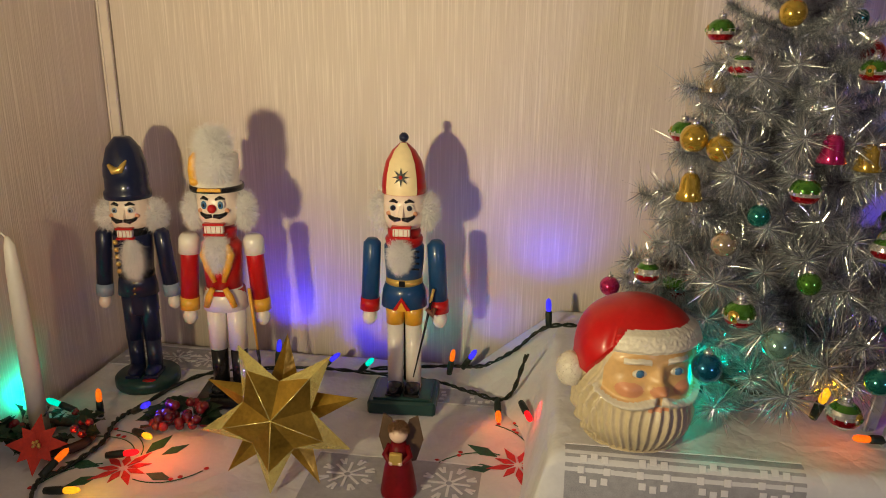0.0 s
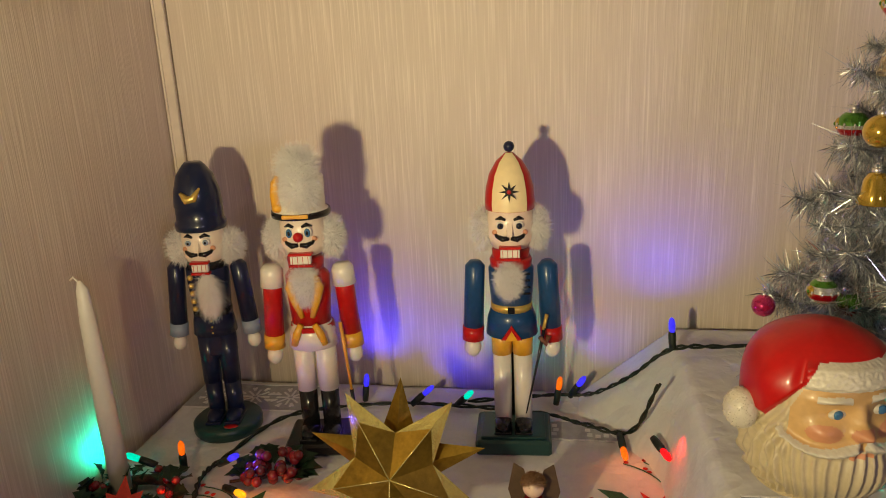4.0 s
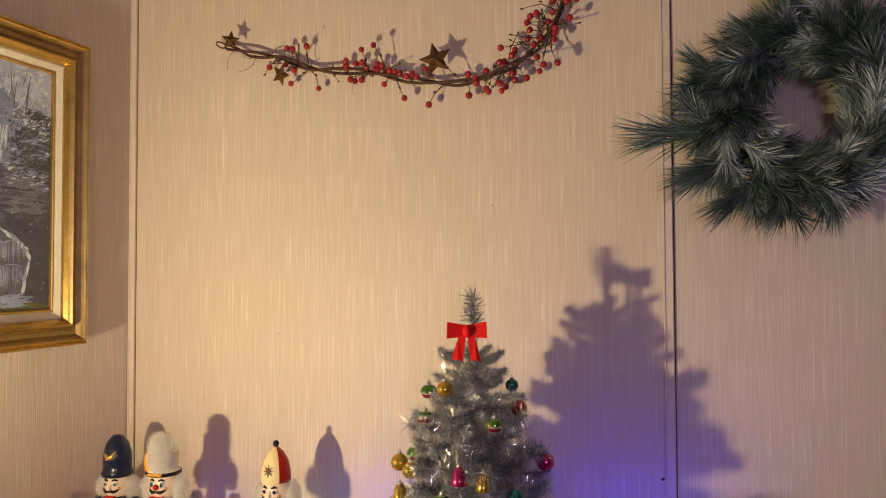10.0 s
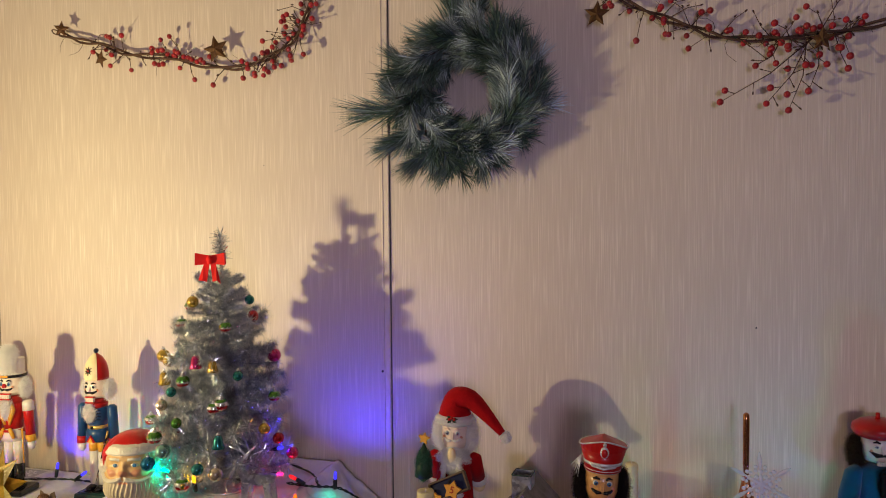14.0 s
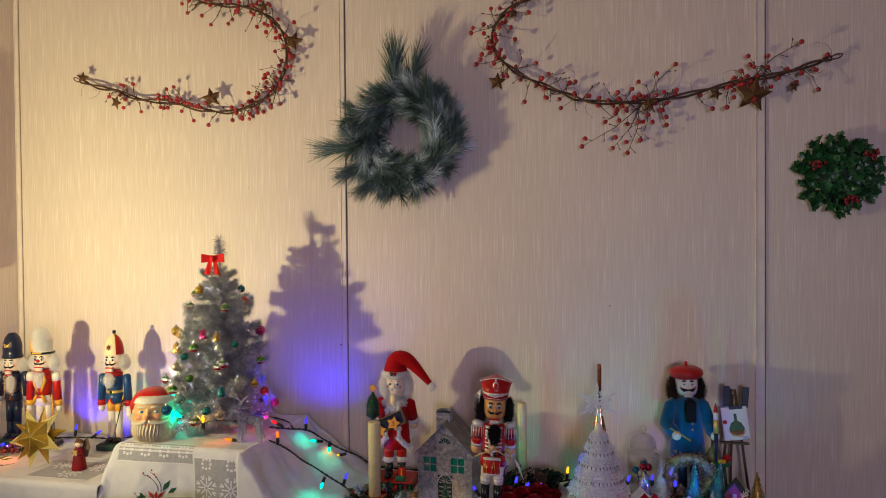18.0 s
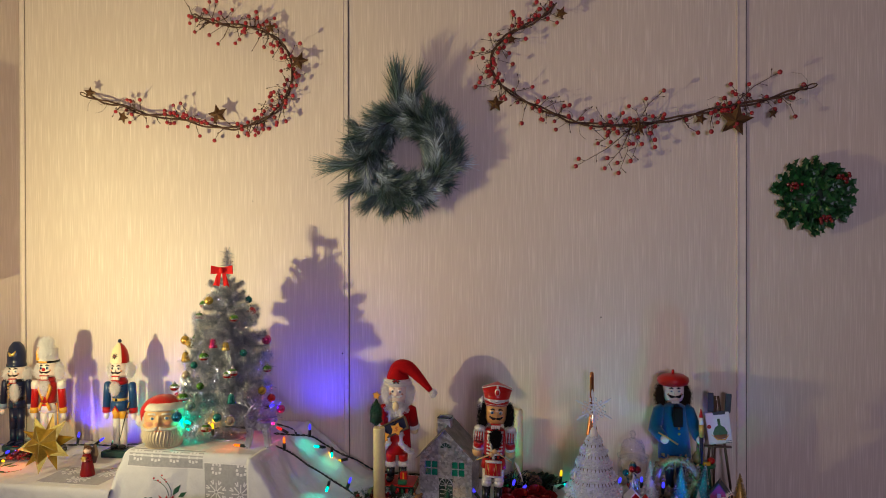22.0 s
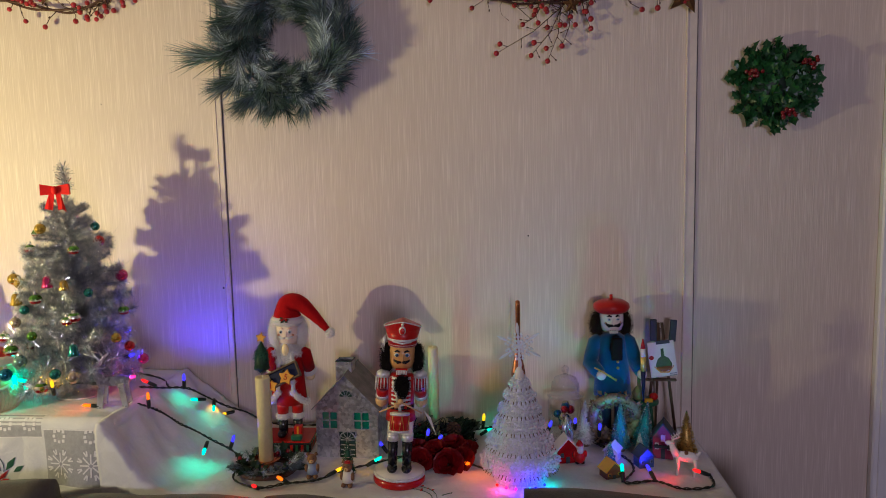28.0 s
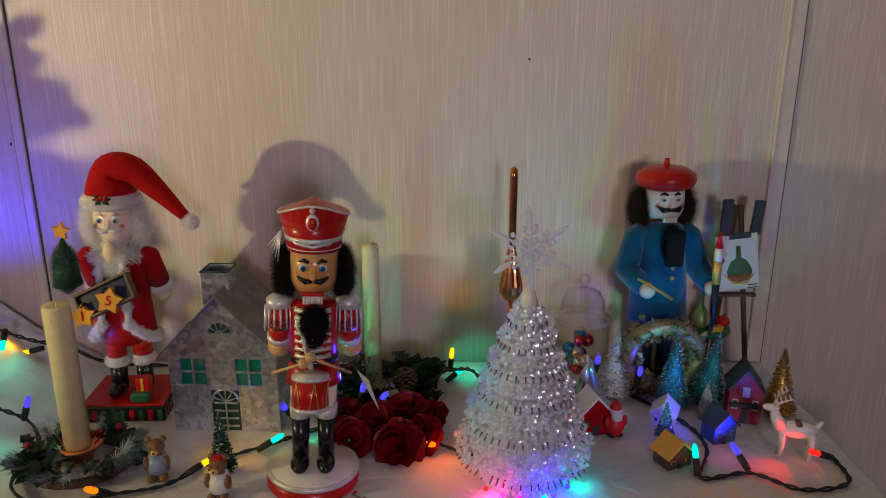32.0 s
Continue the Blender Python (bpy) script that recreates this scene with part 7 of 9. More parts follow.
# ---- holly ball wreath ----
def holly_leaf(mt="leaf"):
    key = "holly_" + mt
    if key not in BAUBLE:
        s = Shape()
        out = [(0, 0), (0.22, 0.20), (0.30, 0.42), (0.52, 0.24), (0.62, 0.40), (0.78, 0.18), (1.0, 0)]
        vs = [(x, y, 0.10 * math.sin(x * 3) + 0.35 * abs(y)) for x, y in out] + [(x, -y, 0.10 * math.sin(x * 3) + 0.35 * abs(y)) for x, y in out[1:-1]]
        mid = [(x, 0, 0.10 * math.sin(x * 3)) for x in (0.25, 0.55, 0.8)]
        b = len(vs)
        vs += mid
        up = [0, 1, 2, 3, 4, 5, 6]
        dn = [0, 7, 8, 9, 10, 11, 6]
        fs = []
        for side in (up, dn):
            fs += [(side[0], side[1], side[2], b), (b, side[2], side[3], b + 1), (b + 1, side[3], side[4], b + 2), (b + 2, side[4], side[5], side[6])]
        s.add(vs, fs, mt, False)
        BAUBLE[key] = s.mesh("leaf")
    return BAUBLE[key]


def holly_wreath():
    c = Vector((2.617, -0.008, 1.571))
    ob = thing("holly_wreath", None, Matrix.Translation(c), "round green holly wreath with three clusters of red berries", "wreath")
    part("base", Shape().lathe([(0.080, 0), (0.084, 0.02), (0.056, 0.045), (0.01, 0.055)], "leaf_dark", m=pose(0, 0, 0, 90), seg=20), ob)
    for k in range(300):
        rr = 0.096 * math.sqrt(rnd.random())
        a = rnd.uniform(0, 6.28)
        y = -0.055 + 0.040 * (rr / 0.096) ** 2
        p = Vector((rr * math.cos(a), y, rr * math.sin(a)))
        d = (Vector((math.cos(a), 0, math.sin(a))) * rnd.uniform(0.2, 1) + Vector((rnd.gauss(0, 0.5), -rnd.uniform(0, 0.5), rnd.gauss(0, 0.5)))).normalized()
        m = Matrix.Translation(p) @ d.to_track_quat("X", "Z").to_matrix().to_4x4() @ pose(0, 0, 0, rnd.uniform(-40, 40) + 90)
        q = rnd.uniform(0.022, 0.032)
        part("leaf", holly_leaf(), ob, "", m @ Matrix.Diagonal((q, q, q, 1)))
    for bx, bz in ((-0.066, 0.030), (0.062, 0.048), (0.018, -0.068)):
        for k in range(13):
            part("berry", small_mesh("dark_berry"), ob, "", Matrix.Translation((bx + rnd.gauss(0, 0.009), -0.064 - rnd.uniform(0, 0.010), bz + rnd.gauss(0, 0.007))) @ Matrix.Diagonal((0.005, 0.005, 0.005, 1)))


holly_wreath()


# ---- greenery rings, berries and candles on the tables ----
def green_ring(place, r, count, label, reds=10, flat=1.0, bloom=None, mt="leaf_dark", size=0.024):
    ob = thing("candle_ring", None, pose(*place), label, "candle ring")
    part("wire_ring", Shape().tube([(r * math.cos(a), r * flat * math.sin(a), 0.008) for a in lin(0, 6.283, 24)], 0.006, "bark", 6), ob)
    for k in range(count):
        a = rnd.uniform(0, 6.28)
        rr = r * rnd.uniform(0.65, 1.15)
        p = Vector((rr * math.cos(a), rr * flat * math.sin(a), rnd.uniform(0.006, 0.024)))
        d = (Vector((math.cos(a), math.sin(a), 0)) * rnd.uniform(0.0, 1) + Vector((rnd.gauss(0, 0.6), rnd.gauss(0, 0.6), rnd.uniform(-0.15, 0.6)))).normalized()
        if p.z + d.z * size < 0.003:
            d.z = 0.0
        m = Matrix.Translation(p) @ d.to_track_quat("X", "Z").to_matrix().to_4x4() @ pose(0, 0, 0, rnd.uniform(-30, 30))
        q = size * rnd.uniform(0.8, 1.3)
        part("leaf", holly_leaf(mt), ob, "", m @ Matrix.Diagonal((q, q, q, 1)))
    for k in range(reds):
        a = rnd.uniform(0, 6.28)
        rr = r * rnd.uniform(0.7, 1.1)
        part("berry", small_mesh("dark_berry"), ob, "", Matrix.Translation((rr * math.cos(a), rr * flat * math.sin(a), rnd.uniform(0.018, 0.034))) @ Matrix.Diagonal((0.0052, 0.0052, 0.0052, 1)))
    return ob


ring_l = green_ring((0.075, -0.318, ZL), 0.048, 46, "green candle ring with red berries and a red felt poinsettia", 9, 0.75, None, "leaf_dark", 0.022)
s = Shape()
for k in range(8):
    t = pose(0.022, -0.052, 0.030, -35, 0, 12) @ pose(0, 0, 0, 0, k * 45, 0)
    ln = 0.028 if k % 2 else 0.036
    s.add([(0, 0, 0), (0.008, -0.006, ln * 0.45), (0, -0.004, ln), (-0.008, -0.006, ln * 0.45), (0, -0.006, ln * 0.45)], [(0, 1, 4), (1, 2, 4), (2, 3, 4), (3, 0, 4)], "poinsettia", False, t)
part("poinsettia_petals", s, ring_l, "red felt poinsettia")
s = Shape()
for k in range(8):
    s.ball((0.022 + 0.004 * math.cos(k), -0.056, 0.033 + 0.004 * math.sin(k * 1.7)), 0.0020, "gold_paint", 6, 5)
part("stamens", s, ring_l)

cd = thing("taper_candle", None, pose(0.050, -0.306, ZL), "tall slim white taper candle in a ring of greenery", "candle")
part("wax", Shape().tube([(0, 0, 0.004), (-0.001, 0, 0.12), (-0.002, 0.0, 0.22), (-0.002, 0, 0.252), (-0.004, 0, 0.262)], [0.0115, 0.0108, 0.0085, 0.0062, 0.0020], "wax_white", 16), cd)
part("wick", Shape().tube([(-0.004, 0, 0.260), (-0.010, 0, 0.266), (-0.014, 0, 0.262)], 0.0012, "wax_white", 6), cd)
part("cup", Shape().lathe([(0.014, 0), (0.017, 0.010), (0.012, 0.010)], "leaf_dark", seg=14), cd)

ring_r = green_ring((1.412, -0.330, ZR), 0.062, 90, "evergreen candle ring with pine sprigs, berries and small cones", 12, 0.85, None, "leaf_dark", 0.024)
for k in range(30):
    a = rnd.uniform(0, 6.28)
    s = Shape()
    part("frosted_sprig", bpy.data.meshes["sprig.004" if k % 3 else "sprig.006"], ring_r, "", aim((0.055 * math.cos(a), 0.047 * math.sin(a), 0.02), (math.cos(a) + rnd.gauss(0, 0.4), math.sin(a) + rnd.gauss(0, 0.4), rnd.uniform(0.1, 0.7)), 0) @ Matrix.Diagonal((0.026, 0.026, 0.030, 1)))
cp = thing("pillar_candle", None, pose(1.406, -0.318, ZR), "cream honeycomb taper candle on a small copper saucer", "candle")
part("saucer", Shape().lathe([(0.016, 0), (0.018, 0.018), (0.032, 0.026), (0.033, 0.029), (0.014, 0.024)], "copper", seg=24), cp)
part("wax", Shape().lathe([(0.0165, 0.024), (0.0165, 0.218), (0.0155, 0.222), (0.006, 0.219)], "wax_cream", seg=22), cp)
part("wick", Shape().tube([(0, 0, 0.219), (0.001, 0, 0.225)], 0.0011, "wax_white", 5), cp)

# berry cluster lying beside the plumed figure
bc = thing("berry_pick", None, pose(0.215, -0.262, ZL), "artificial holly pick with a heap of glossy dark red berries", "holly pick")
for k in range(36):
    a = rnd.uniform(0, 6.28)
    rr = 0.030 * math.sqrt(rnd.random())
    part("berry", small_mesh("dark_berry"), bc, "", Matrix.Translation((rr * math.cos(a) * 1.2, rr * math.sin(a), 0.010 + rnd.uniform(0, 0.020))) @ Matrix.Diagonal((0.0064, 0.0064, 0.0064, 1)))
for k in range(34):
    a = rnd.uniform(-0.6, 3.6)
    d = Vector((math.cos(a), math.sin(a), rnd.uniform(0.05, 0.6)))
    q = rnd.uniform(0.022, 0.034)
    part("leaf", holly_leaf("leaf_dark"), bc, "", Matrix.Translation((0.026 * math.cos(a), 0.022 * math.sin(a), 0.010)) @ d.to_track_quat("X", "Z").to_matrix().to_4x4() @ Matrix.Diagonal((q, q, q, 1)))
part("stem", Shape().tube([(-0.05, -0.01, 0.004), (0, 0, 0.008)], 0.002, "bark", 5), bc)

# back candle in its own greenery
ring_b = green_ring((1.800, -0.130, ZR), 0.065, 80, "dark green holly ring round a tall candle", 6, 0.8, None, "leaf_dark", 0.032)
cone_s = Shape()
for j in range(9):
    for i in range(9):
        a = i * 0.698 + j * 0.35
        r = 0.016 * math.sin(0.35 + 2.6 * j / 9)
        cone_s.ball((0.03 + r * math.cos(a), -0.045 + r * math.sin(a), 0.030 + 0.0042 * j), (0.0042, 0.0042, 0.0020), "bark", 6, 4)
part("pine_cone", cone_s, ring_b)
for k in range(16):
    q = rnd.uniform(0.03, 0.05)
    d = Vector((rnd.uniform(-0.2, 1), rnd.gauss(0, 0.5), rnd.uniform(0.4, 1.2)))
    part("leaf", holly_leaf("leaf_dark"), ring_b, "", Matrix.Translation((0.045 + rnd.uniform(-0.02, 0.03), rnd.uniform(-0.02, 0.02), 0.02)) @ d.to_track_quat("X", "Z").to_matrix().to_4x4() @ Matrix.Diagonal((q, q, q, 1)))
cb2 = thing("pillar_candle", None, pose(1.776, -0.110, ZR), "tall pale honeycomb taper candle standing near the wall", "candle")
part("wax", Shape().lathe([(0.0135, 0.0), (0.0130, 0.236), (0.0115, 0.240)], "wax_cream", seg=20), cb2)
part("wick", Shape().tube([(0, 0, 0.239), (0.001, 0, 0.244)], 0.0011, "wax_white", 5), cb2)


# ---- red fabric roses and blue foil ribbon ----
def rose(parent, m, r):
    for ring, num, tilt in ((0.22, 3, 4), (0.42, 4, 16), (0.68, 5, 34), (1.0, 6, 58)):
        for k in range(num):
            s = Shape()
            vs, fs = [], []
            for j in range(5):
                for i in range(5):
                    u, v = (i - 2) / 2, j / 4
                    w = r * (0.35 + 0.55 * math.sin(v * 2.2)) * (0.5 + 0.5 * ring)
                    vs.append((u * w + 0.05 * r * math.sin(7 * v + k), -r * 0.25 * ring - 0.34 * r * (1 - u * u) * v - 0.55 * r * max(0, v - 0.65) * ring + 0.06 * r * math.sin(5 * u + 3 * k), v * r * (0.95 - 0.12 * u * u)))
            for j in range(4):
                for i in range(4):
                    fs.append((j * 5 + i, j * 5 + i + 1, (j + 1) * 5 + i + 1, (j + 1) * 5 + i))
            s.add(vs, fs, "red_satin")
            part("petal", s, parent, "", m @ pose(0, 0, 0, 0, 0, 360 * k / num + ring * 40) @ pose(0, 0, 0, tilt))


rs = thing("rose_bunch", None, pose(1.805, -0.262, ZR), "bunch of dark red satin roses lying on the cloth", "flowers")
for x, y, z, ax, az, r in ((-0.045, -0.030, 0.030, 50, 20, 0.028), (0.022, -0.042, 0.026, 62, -15, 0.031), (-0.008, -0.004, 0.046, 30, 10, 0.030), (0.052, -0.020, 0.030, 50, -40, 0.027), (-0.055, 0.025, 0.032, 30, 60, 0.028), (0.030, 0.012, 0.060, 20, -30, 0.030), (0.062, 0.018, 0.036, 40, -70, 0.026)):
    rose(rs, pose(x, y, z * 0.55, ax, 0, az), r)
for k in range(8):
    d = Vector((rnd.gauss(0, 1), rnd.gauss(0, 1), 0.25))
    part("leaf", holly_leaf("leaf_dark"), rs, "", Matrix.Translation((rnd.uniform(-0.05, 0.05), rnd.uniform(-0.02, 0.03), 0.012)) @ d.to_track_quat("X", "Z").to_matrix().to_4x4() @ Matrix.Diagonal((0.04, 0.04, 0.04, 1)))
part("stem", Shape().tube([(-0.05, 0.01, 0.006), (0.05, 0.0, 0.006)], 0.004, "leaf_dark", 6), rs)
mat("blue_foil", (0.012, 0.02, 0.16), 0.25, 0.8, var=0.3, scale=60)
bf = thing("foil_ribbon", None, pose(1.768, -0.185, ZR), "crumpled dark blue foil ribbon tucked behind the roses", "ribbon")
for k in range(7):
    s = Shape()
    pts = [Vector((rnd.uniform(-0.045, 0.045), rnd.uniform(-0.03, 0.03), 0.012 + rnd.uniform(0, 0.07))) for _ in range(5)]
    pts[0].z = pts[-1].z = 0.006
    line = spline(pts, 5)
    vs = []
    for p in line:
        vs += [p + Vector((0, -0.007, 0.003)), p + Vector((0, 0.007, -0.003))]
    s.add(vs, [(2 * i, 2 * i + 1, 2 * i + 3, 2 * i + 2) for i in range(len(line) - 1)], "blue_foil")
    part("loop", s, bf)


# ---- metal house lantern ----
def tin_house():
    ob = thing("house_lantern", None, pose(1.580, -0.240, ZR, 0, 0, -2), "galvanised metal house lantern with cut-out windows and a chimney", "lantern")
    w, d, he, ha = 0.152, 0.115, 0.128, 0.206
    t = 0.002
    # front wall with openings for two windows and a door
    f = Shape()
    def pane(x0, x1, z0, z1):
        f.box(((x0 + x1) / 2, 0, (z0 + z1) / 2), (x1 - x0, t, z1 - z0), "galvanised", 0.0003)
    xs = (-w / 2, -0.060, -0.024, 0.018, 0.054, w / 2)
    pane(-w / 2, -0.020, 0, 0.072)
    pane(0.020, w / 2, 0, 0.072)
    pane(-0.020, 0.020, 0.064, 0.072)
    pane(xs[0], xs[1], 0.072, 0.112)
    pane(xs[2], xs[3], 0.072, 0.112)
    pane(xs[4], xs[5], 0.072, 0.112)
    pane(-w / 2, w / 2, 0.112, he)
    f.slab([(-w / 2, he), (w / 2, he), (0, ha - 0.004)], t, "galvanised")
    fr = part("front_wall", f, ob)
    for x0, x1 in ((xs[1], xs[2]), (xs[3], xs[4])):
        s = Shape()
        s.box(((x0 + x1) / 2, 0, 0.092), (0.003, t * 0.9, 0.040), "galvanised", 0.0003)
        s.box(((x0 + x1) / 2, 0, 0.092), (x1 - x0, t * 0.9, 0.003), "galvanised", 0.0003)
        part("window_muntin", s, fr)
    s = Shape()
    for k in range(4):
        s.box((0, 0, 0.008 + 0.012 * k), (0.034, t * 0.9, 0.0025), "galvanised", 0.0003)
    s.box((0, 0, 0.024), (0.0025, t * 0.9, 0.048), "galvanised", 0.0003)
    for k in range(5):
        a = radians(20 + 35 * k)
        s.tube([(0, 0, 0.046), (0.018 * math.cos(a), 0, 0.046 + 0.018 * math.sin(a))], 0.0010, "galvanised", 4)
    s.tube([(0.019 * math.cos(a), 0, 0.046 + 0.019 * math.sin(a)) for a in lin(0, math.pi, 12)], 0.0016, "galvanised", 5)
    part("door_grille", s, fr)
    s = Shape()
    for k in range(5):
        a = radians(20 + 35 * k)
        s.slab([(0.006 * math.cos(a - 0.2), 0.006 * math.sin(a - 0.2)), (0.016 * math.cos(a - 0.22), 0.016 * math.sin(a - 0.22)), (0.016 * math.cos(a + 0.22), 0.016 * math.sin(a + 0.22)), (0.006 * math.cos(a + 0.2), 0.006 * math.sin(a + 0.2))], 0.0008, "teal_paint", pose(0, -0.0016, 0.150))
    part("fanlight", s, fr)
    for sx in (-1, 1):
        part("side_wall", Shape().box((sx * (w / 2 - t / 2), d / 2, he / 2), (t, d, he), "galvanised", 0.0003), ob)
    for x0, x1 in ((xs[1], xs[2]), (xs[3], xs[4])):
        part("window_pane", Shape().box(((x0 + x1) / 2, 0.0022, 0.092), (x1 - x0, 0.001, 0.040), "pane_green", 0.0002), fr)
    part("door_pane", Shape().box((0, 0.0022, 0.032), (0.040, 0.001, 0.064), "teal_paint", 0.0002), fr)
    b = Shape().box((0, d, he / 2), (w, t, he), "teal_paint", 0.0003)
    b.slab([(-w / 2, he), (w / 2, he), (0, ha - 0.004)], t, "galvanised", pose(0, d, 0))
    part("back_wall", b, ob)
    part("floor_plate", Shape().box((0, d / 2, 0.001), (w - 0.004, d - 0.004, 0.002), "galvanised", 0.0003), ob)
    for sx in (-1, 1):
        n = math.hypot(w / 2 + 0.010, ha - he + 0.009)
        ang = math.degrees(math.atan2(ha - he, w / 2))
        r = Shape()
        r.box((0, 0, 0), (n, d + 0.020, 0.0025), "roof_zinc", 0.0006, pose(sx * (w / 4 + 0.003), d / 2, (he + ha) / 2 - 0.003, 0, sx * ang))
        part("roof_side", r, ob, "speckled grey metal roof")
    ch = Shape()
    for x, y, sx, sy in ((0, -0.018, 0.038, 0.0015), (0, 0.018, 0.038, 0.0015), (-0.0183, 0, 0.0015, 0.036), (0.0183, 0, 0.0015, 0.036)):
        ch.box((x - 0.012, y + 0.050, 0.203), (sx, sy, 0.050), "galvanised", 0.0003)
    c = part("chimney", ch, ob)
    part("chimney_rim", Shape().tube([(-0.031, 0.031, 0.228), (0.007, 0.031, 0.228), (0.007, 0.069, 0.228), (-0.031, 0.069, 0.228), (-0.031, 0.031, 0.228)], 0.0014, "teal_paint", 5), c)


tin_house()


def bear(place, turn, label, hat):
    s = Shape()
    s.ball((0, 0, 0.018), (0.013, 0.012, 0.018), "teddy")
    s.ball((0, -0.002, 0.044), (0.011, 0.0105, 0.0105), "teddy")
    s.ball((0, -0.012, 0.041), (0.0052, 0.004, 0.004), "wood_light", 8, 6)
    s.ball((0, -0.0158, 0.0425), 0.0014, "black_enamel", 6, 4)
    for sx in (-1, 1):
        s.ball((sx * 0.0090, 0.001, 0.0535), 0.0042, "teddy", 8, 6)
        s.ball((sx * 0.0125, -0.006, 0.024), (0.0042, 0.0060, 0.0095), "teddy", 8, 6)
        s.ball((sx * 0.0075, -0.010, 0.005), (0.0056, 0.0085, 0.0050), "teddy", 8, 6)
        s.ball((sx * 0.0042, -0.0105, 0.047), 0.0012, "black_enamel", 6, 4)
    s.lathe([(0.0138, 0.010), (0.0142, 0.022), (0.0105, 0.033)], "blue_grey" if not hat else "white_enamel", (0, 0, 0), 14)
    if hat:
        s.ball((0, 0, 0.053), (0.0085, 0.008, 0.0040), "red", 10, 6)
    return thing("bear_figurine", s, pose(*place, 0, 0, turn), label, "figurine", "bear figurines")


bear((1.524, -0.352, ZR), 8, "small brown bear figurine in a grey-blue shirt", False)
bear((1.615, -0.392, ZR), -6, "small brown bear figurine in a white shirt and red cap", True)


def brush_tree(place, h, r, mt, label, lean=(0, 0), base="wood_dark"):
    ob = thing("bottle_brush_tree", None, pose(*place, lean[0], lean[1]), label, "tree", "bottle brush trees")
    part("foot", Shape().lathe([(r * 0.42, 0), (r * 0.42, h * 0.045), (r * 0.30, h * 0.05)], base, seg=14), ob)
    part("wire", Shape().tube([(0, 0, h * 0.04), (0, 0, h * 0.99)], 0.0011, "silver", 5), ob)
    s = Shape()
    vs, fs = [], []
    for _ in range(1500):
        t = rnd.random() ** 1.5
        z = h * (0.07 + 0.92 * t)
        rr = r * (1 - t) ** 0.9 * rnd.uniform(0.72, 1.05) + 0.0012
        a = rnd.uniform(0, 6.283)
        d = Vector((math.cos(a), math.sin(a), rnd.uniform(0.0, 0.35)))
        w = Vector((-math.sin(a), math.cos(a), rnd.uniform(-0.6, 0.6))) * 0.0007
        q = len(vs)
        o = Vector((0, 0, z))
        vs += [o - w * 0.6, o + w * 0.6, o + d * rr + w, o + d * rr - w]
        fs.append((q, q + 1, q + 2, q + 3))
    s.add(vs, fs, mt, False)
    s.lathe([(r * 0.70, h * 0.08), (r * 0.42, h * 0.42), (0.001, h * 0.9)], mt, seg=12)
    part("bristles", s, ob)
    f = Shape()
    vs, fs = [], []
    for _ in range(170):
        t = rnd.random() ** 1.3
        a = rnd.uniform(0, 6.283)
        rr = r * (1 - t) ** 0.9
        p = Vector((rr * math.cos(a), rr * math.sin(a), h * (0.08 + 0.91 * t)))
        q = len(vs)
        e = 0.0011
        vs += [p + Vector((e, 0, 0)), p + Vector((-e, 0, 0)), p + Vector((0, e, 0.001)), p + Vector((0, 0, e * 1.6))]
        fs += [(q, q + 1, q + 2), (q, q + 1, q + 3)]
    f.add(vs, fs, "white_brush" if mt != "gold_brush" else "gold_paint", False)
    part("frost", f, ob)


brush_tree((1.604, -0.345, ZR), 0.088, 0.018, "green_brush", "tiny green bottle brush tree tipped with snow")
brush_tree((2.152, -0.140, ZR), 0.116, 0.027, "white_brush", "cream white bottle brush tree")
brush_tree((2.232, -0.172, ZR), 0.122, 0.026, "teal_brush", "frosted teal bottle brush tree")
brush_tree((2.285, -0.165, ZR), 0.122, 0.028, "teal_brush", "frosted teal bottle brush tree leaning sideways", (0, 6))
brush_tree((2.196, -0.262, ZR), 0.058, 0.013, "teal_brush", "tiny frosted teal bottle brush tree")
brush_tree((2.272, -0.205, ZR), 0.058, 0.013, "white_brush", "tiny cream bottle brush tree")
brush_tree((2.380, -0.200, ZR), 0.112, 0.026, "gold_brush", "glittering gold bottle brush tree")


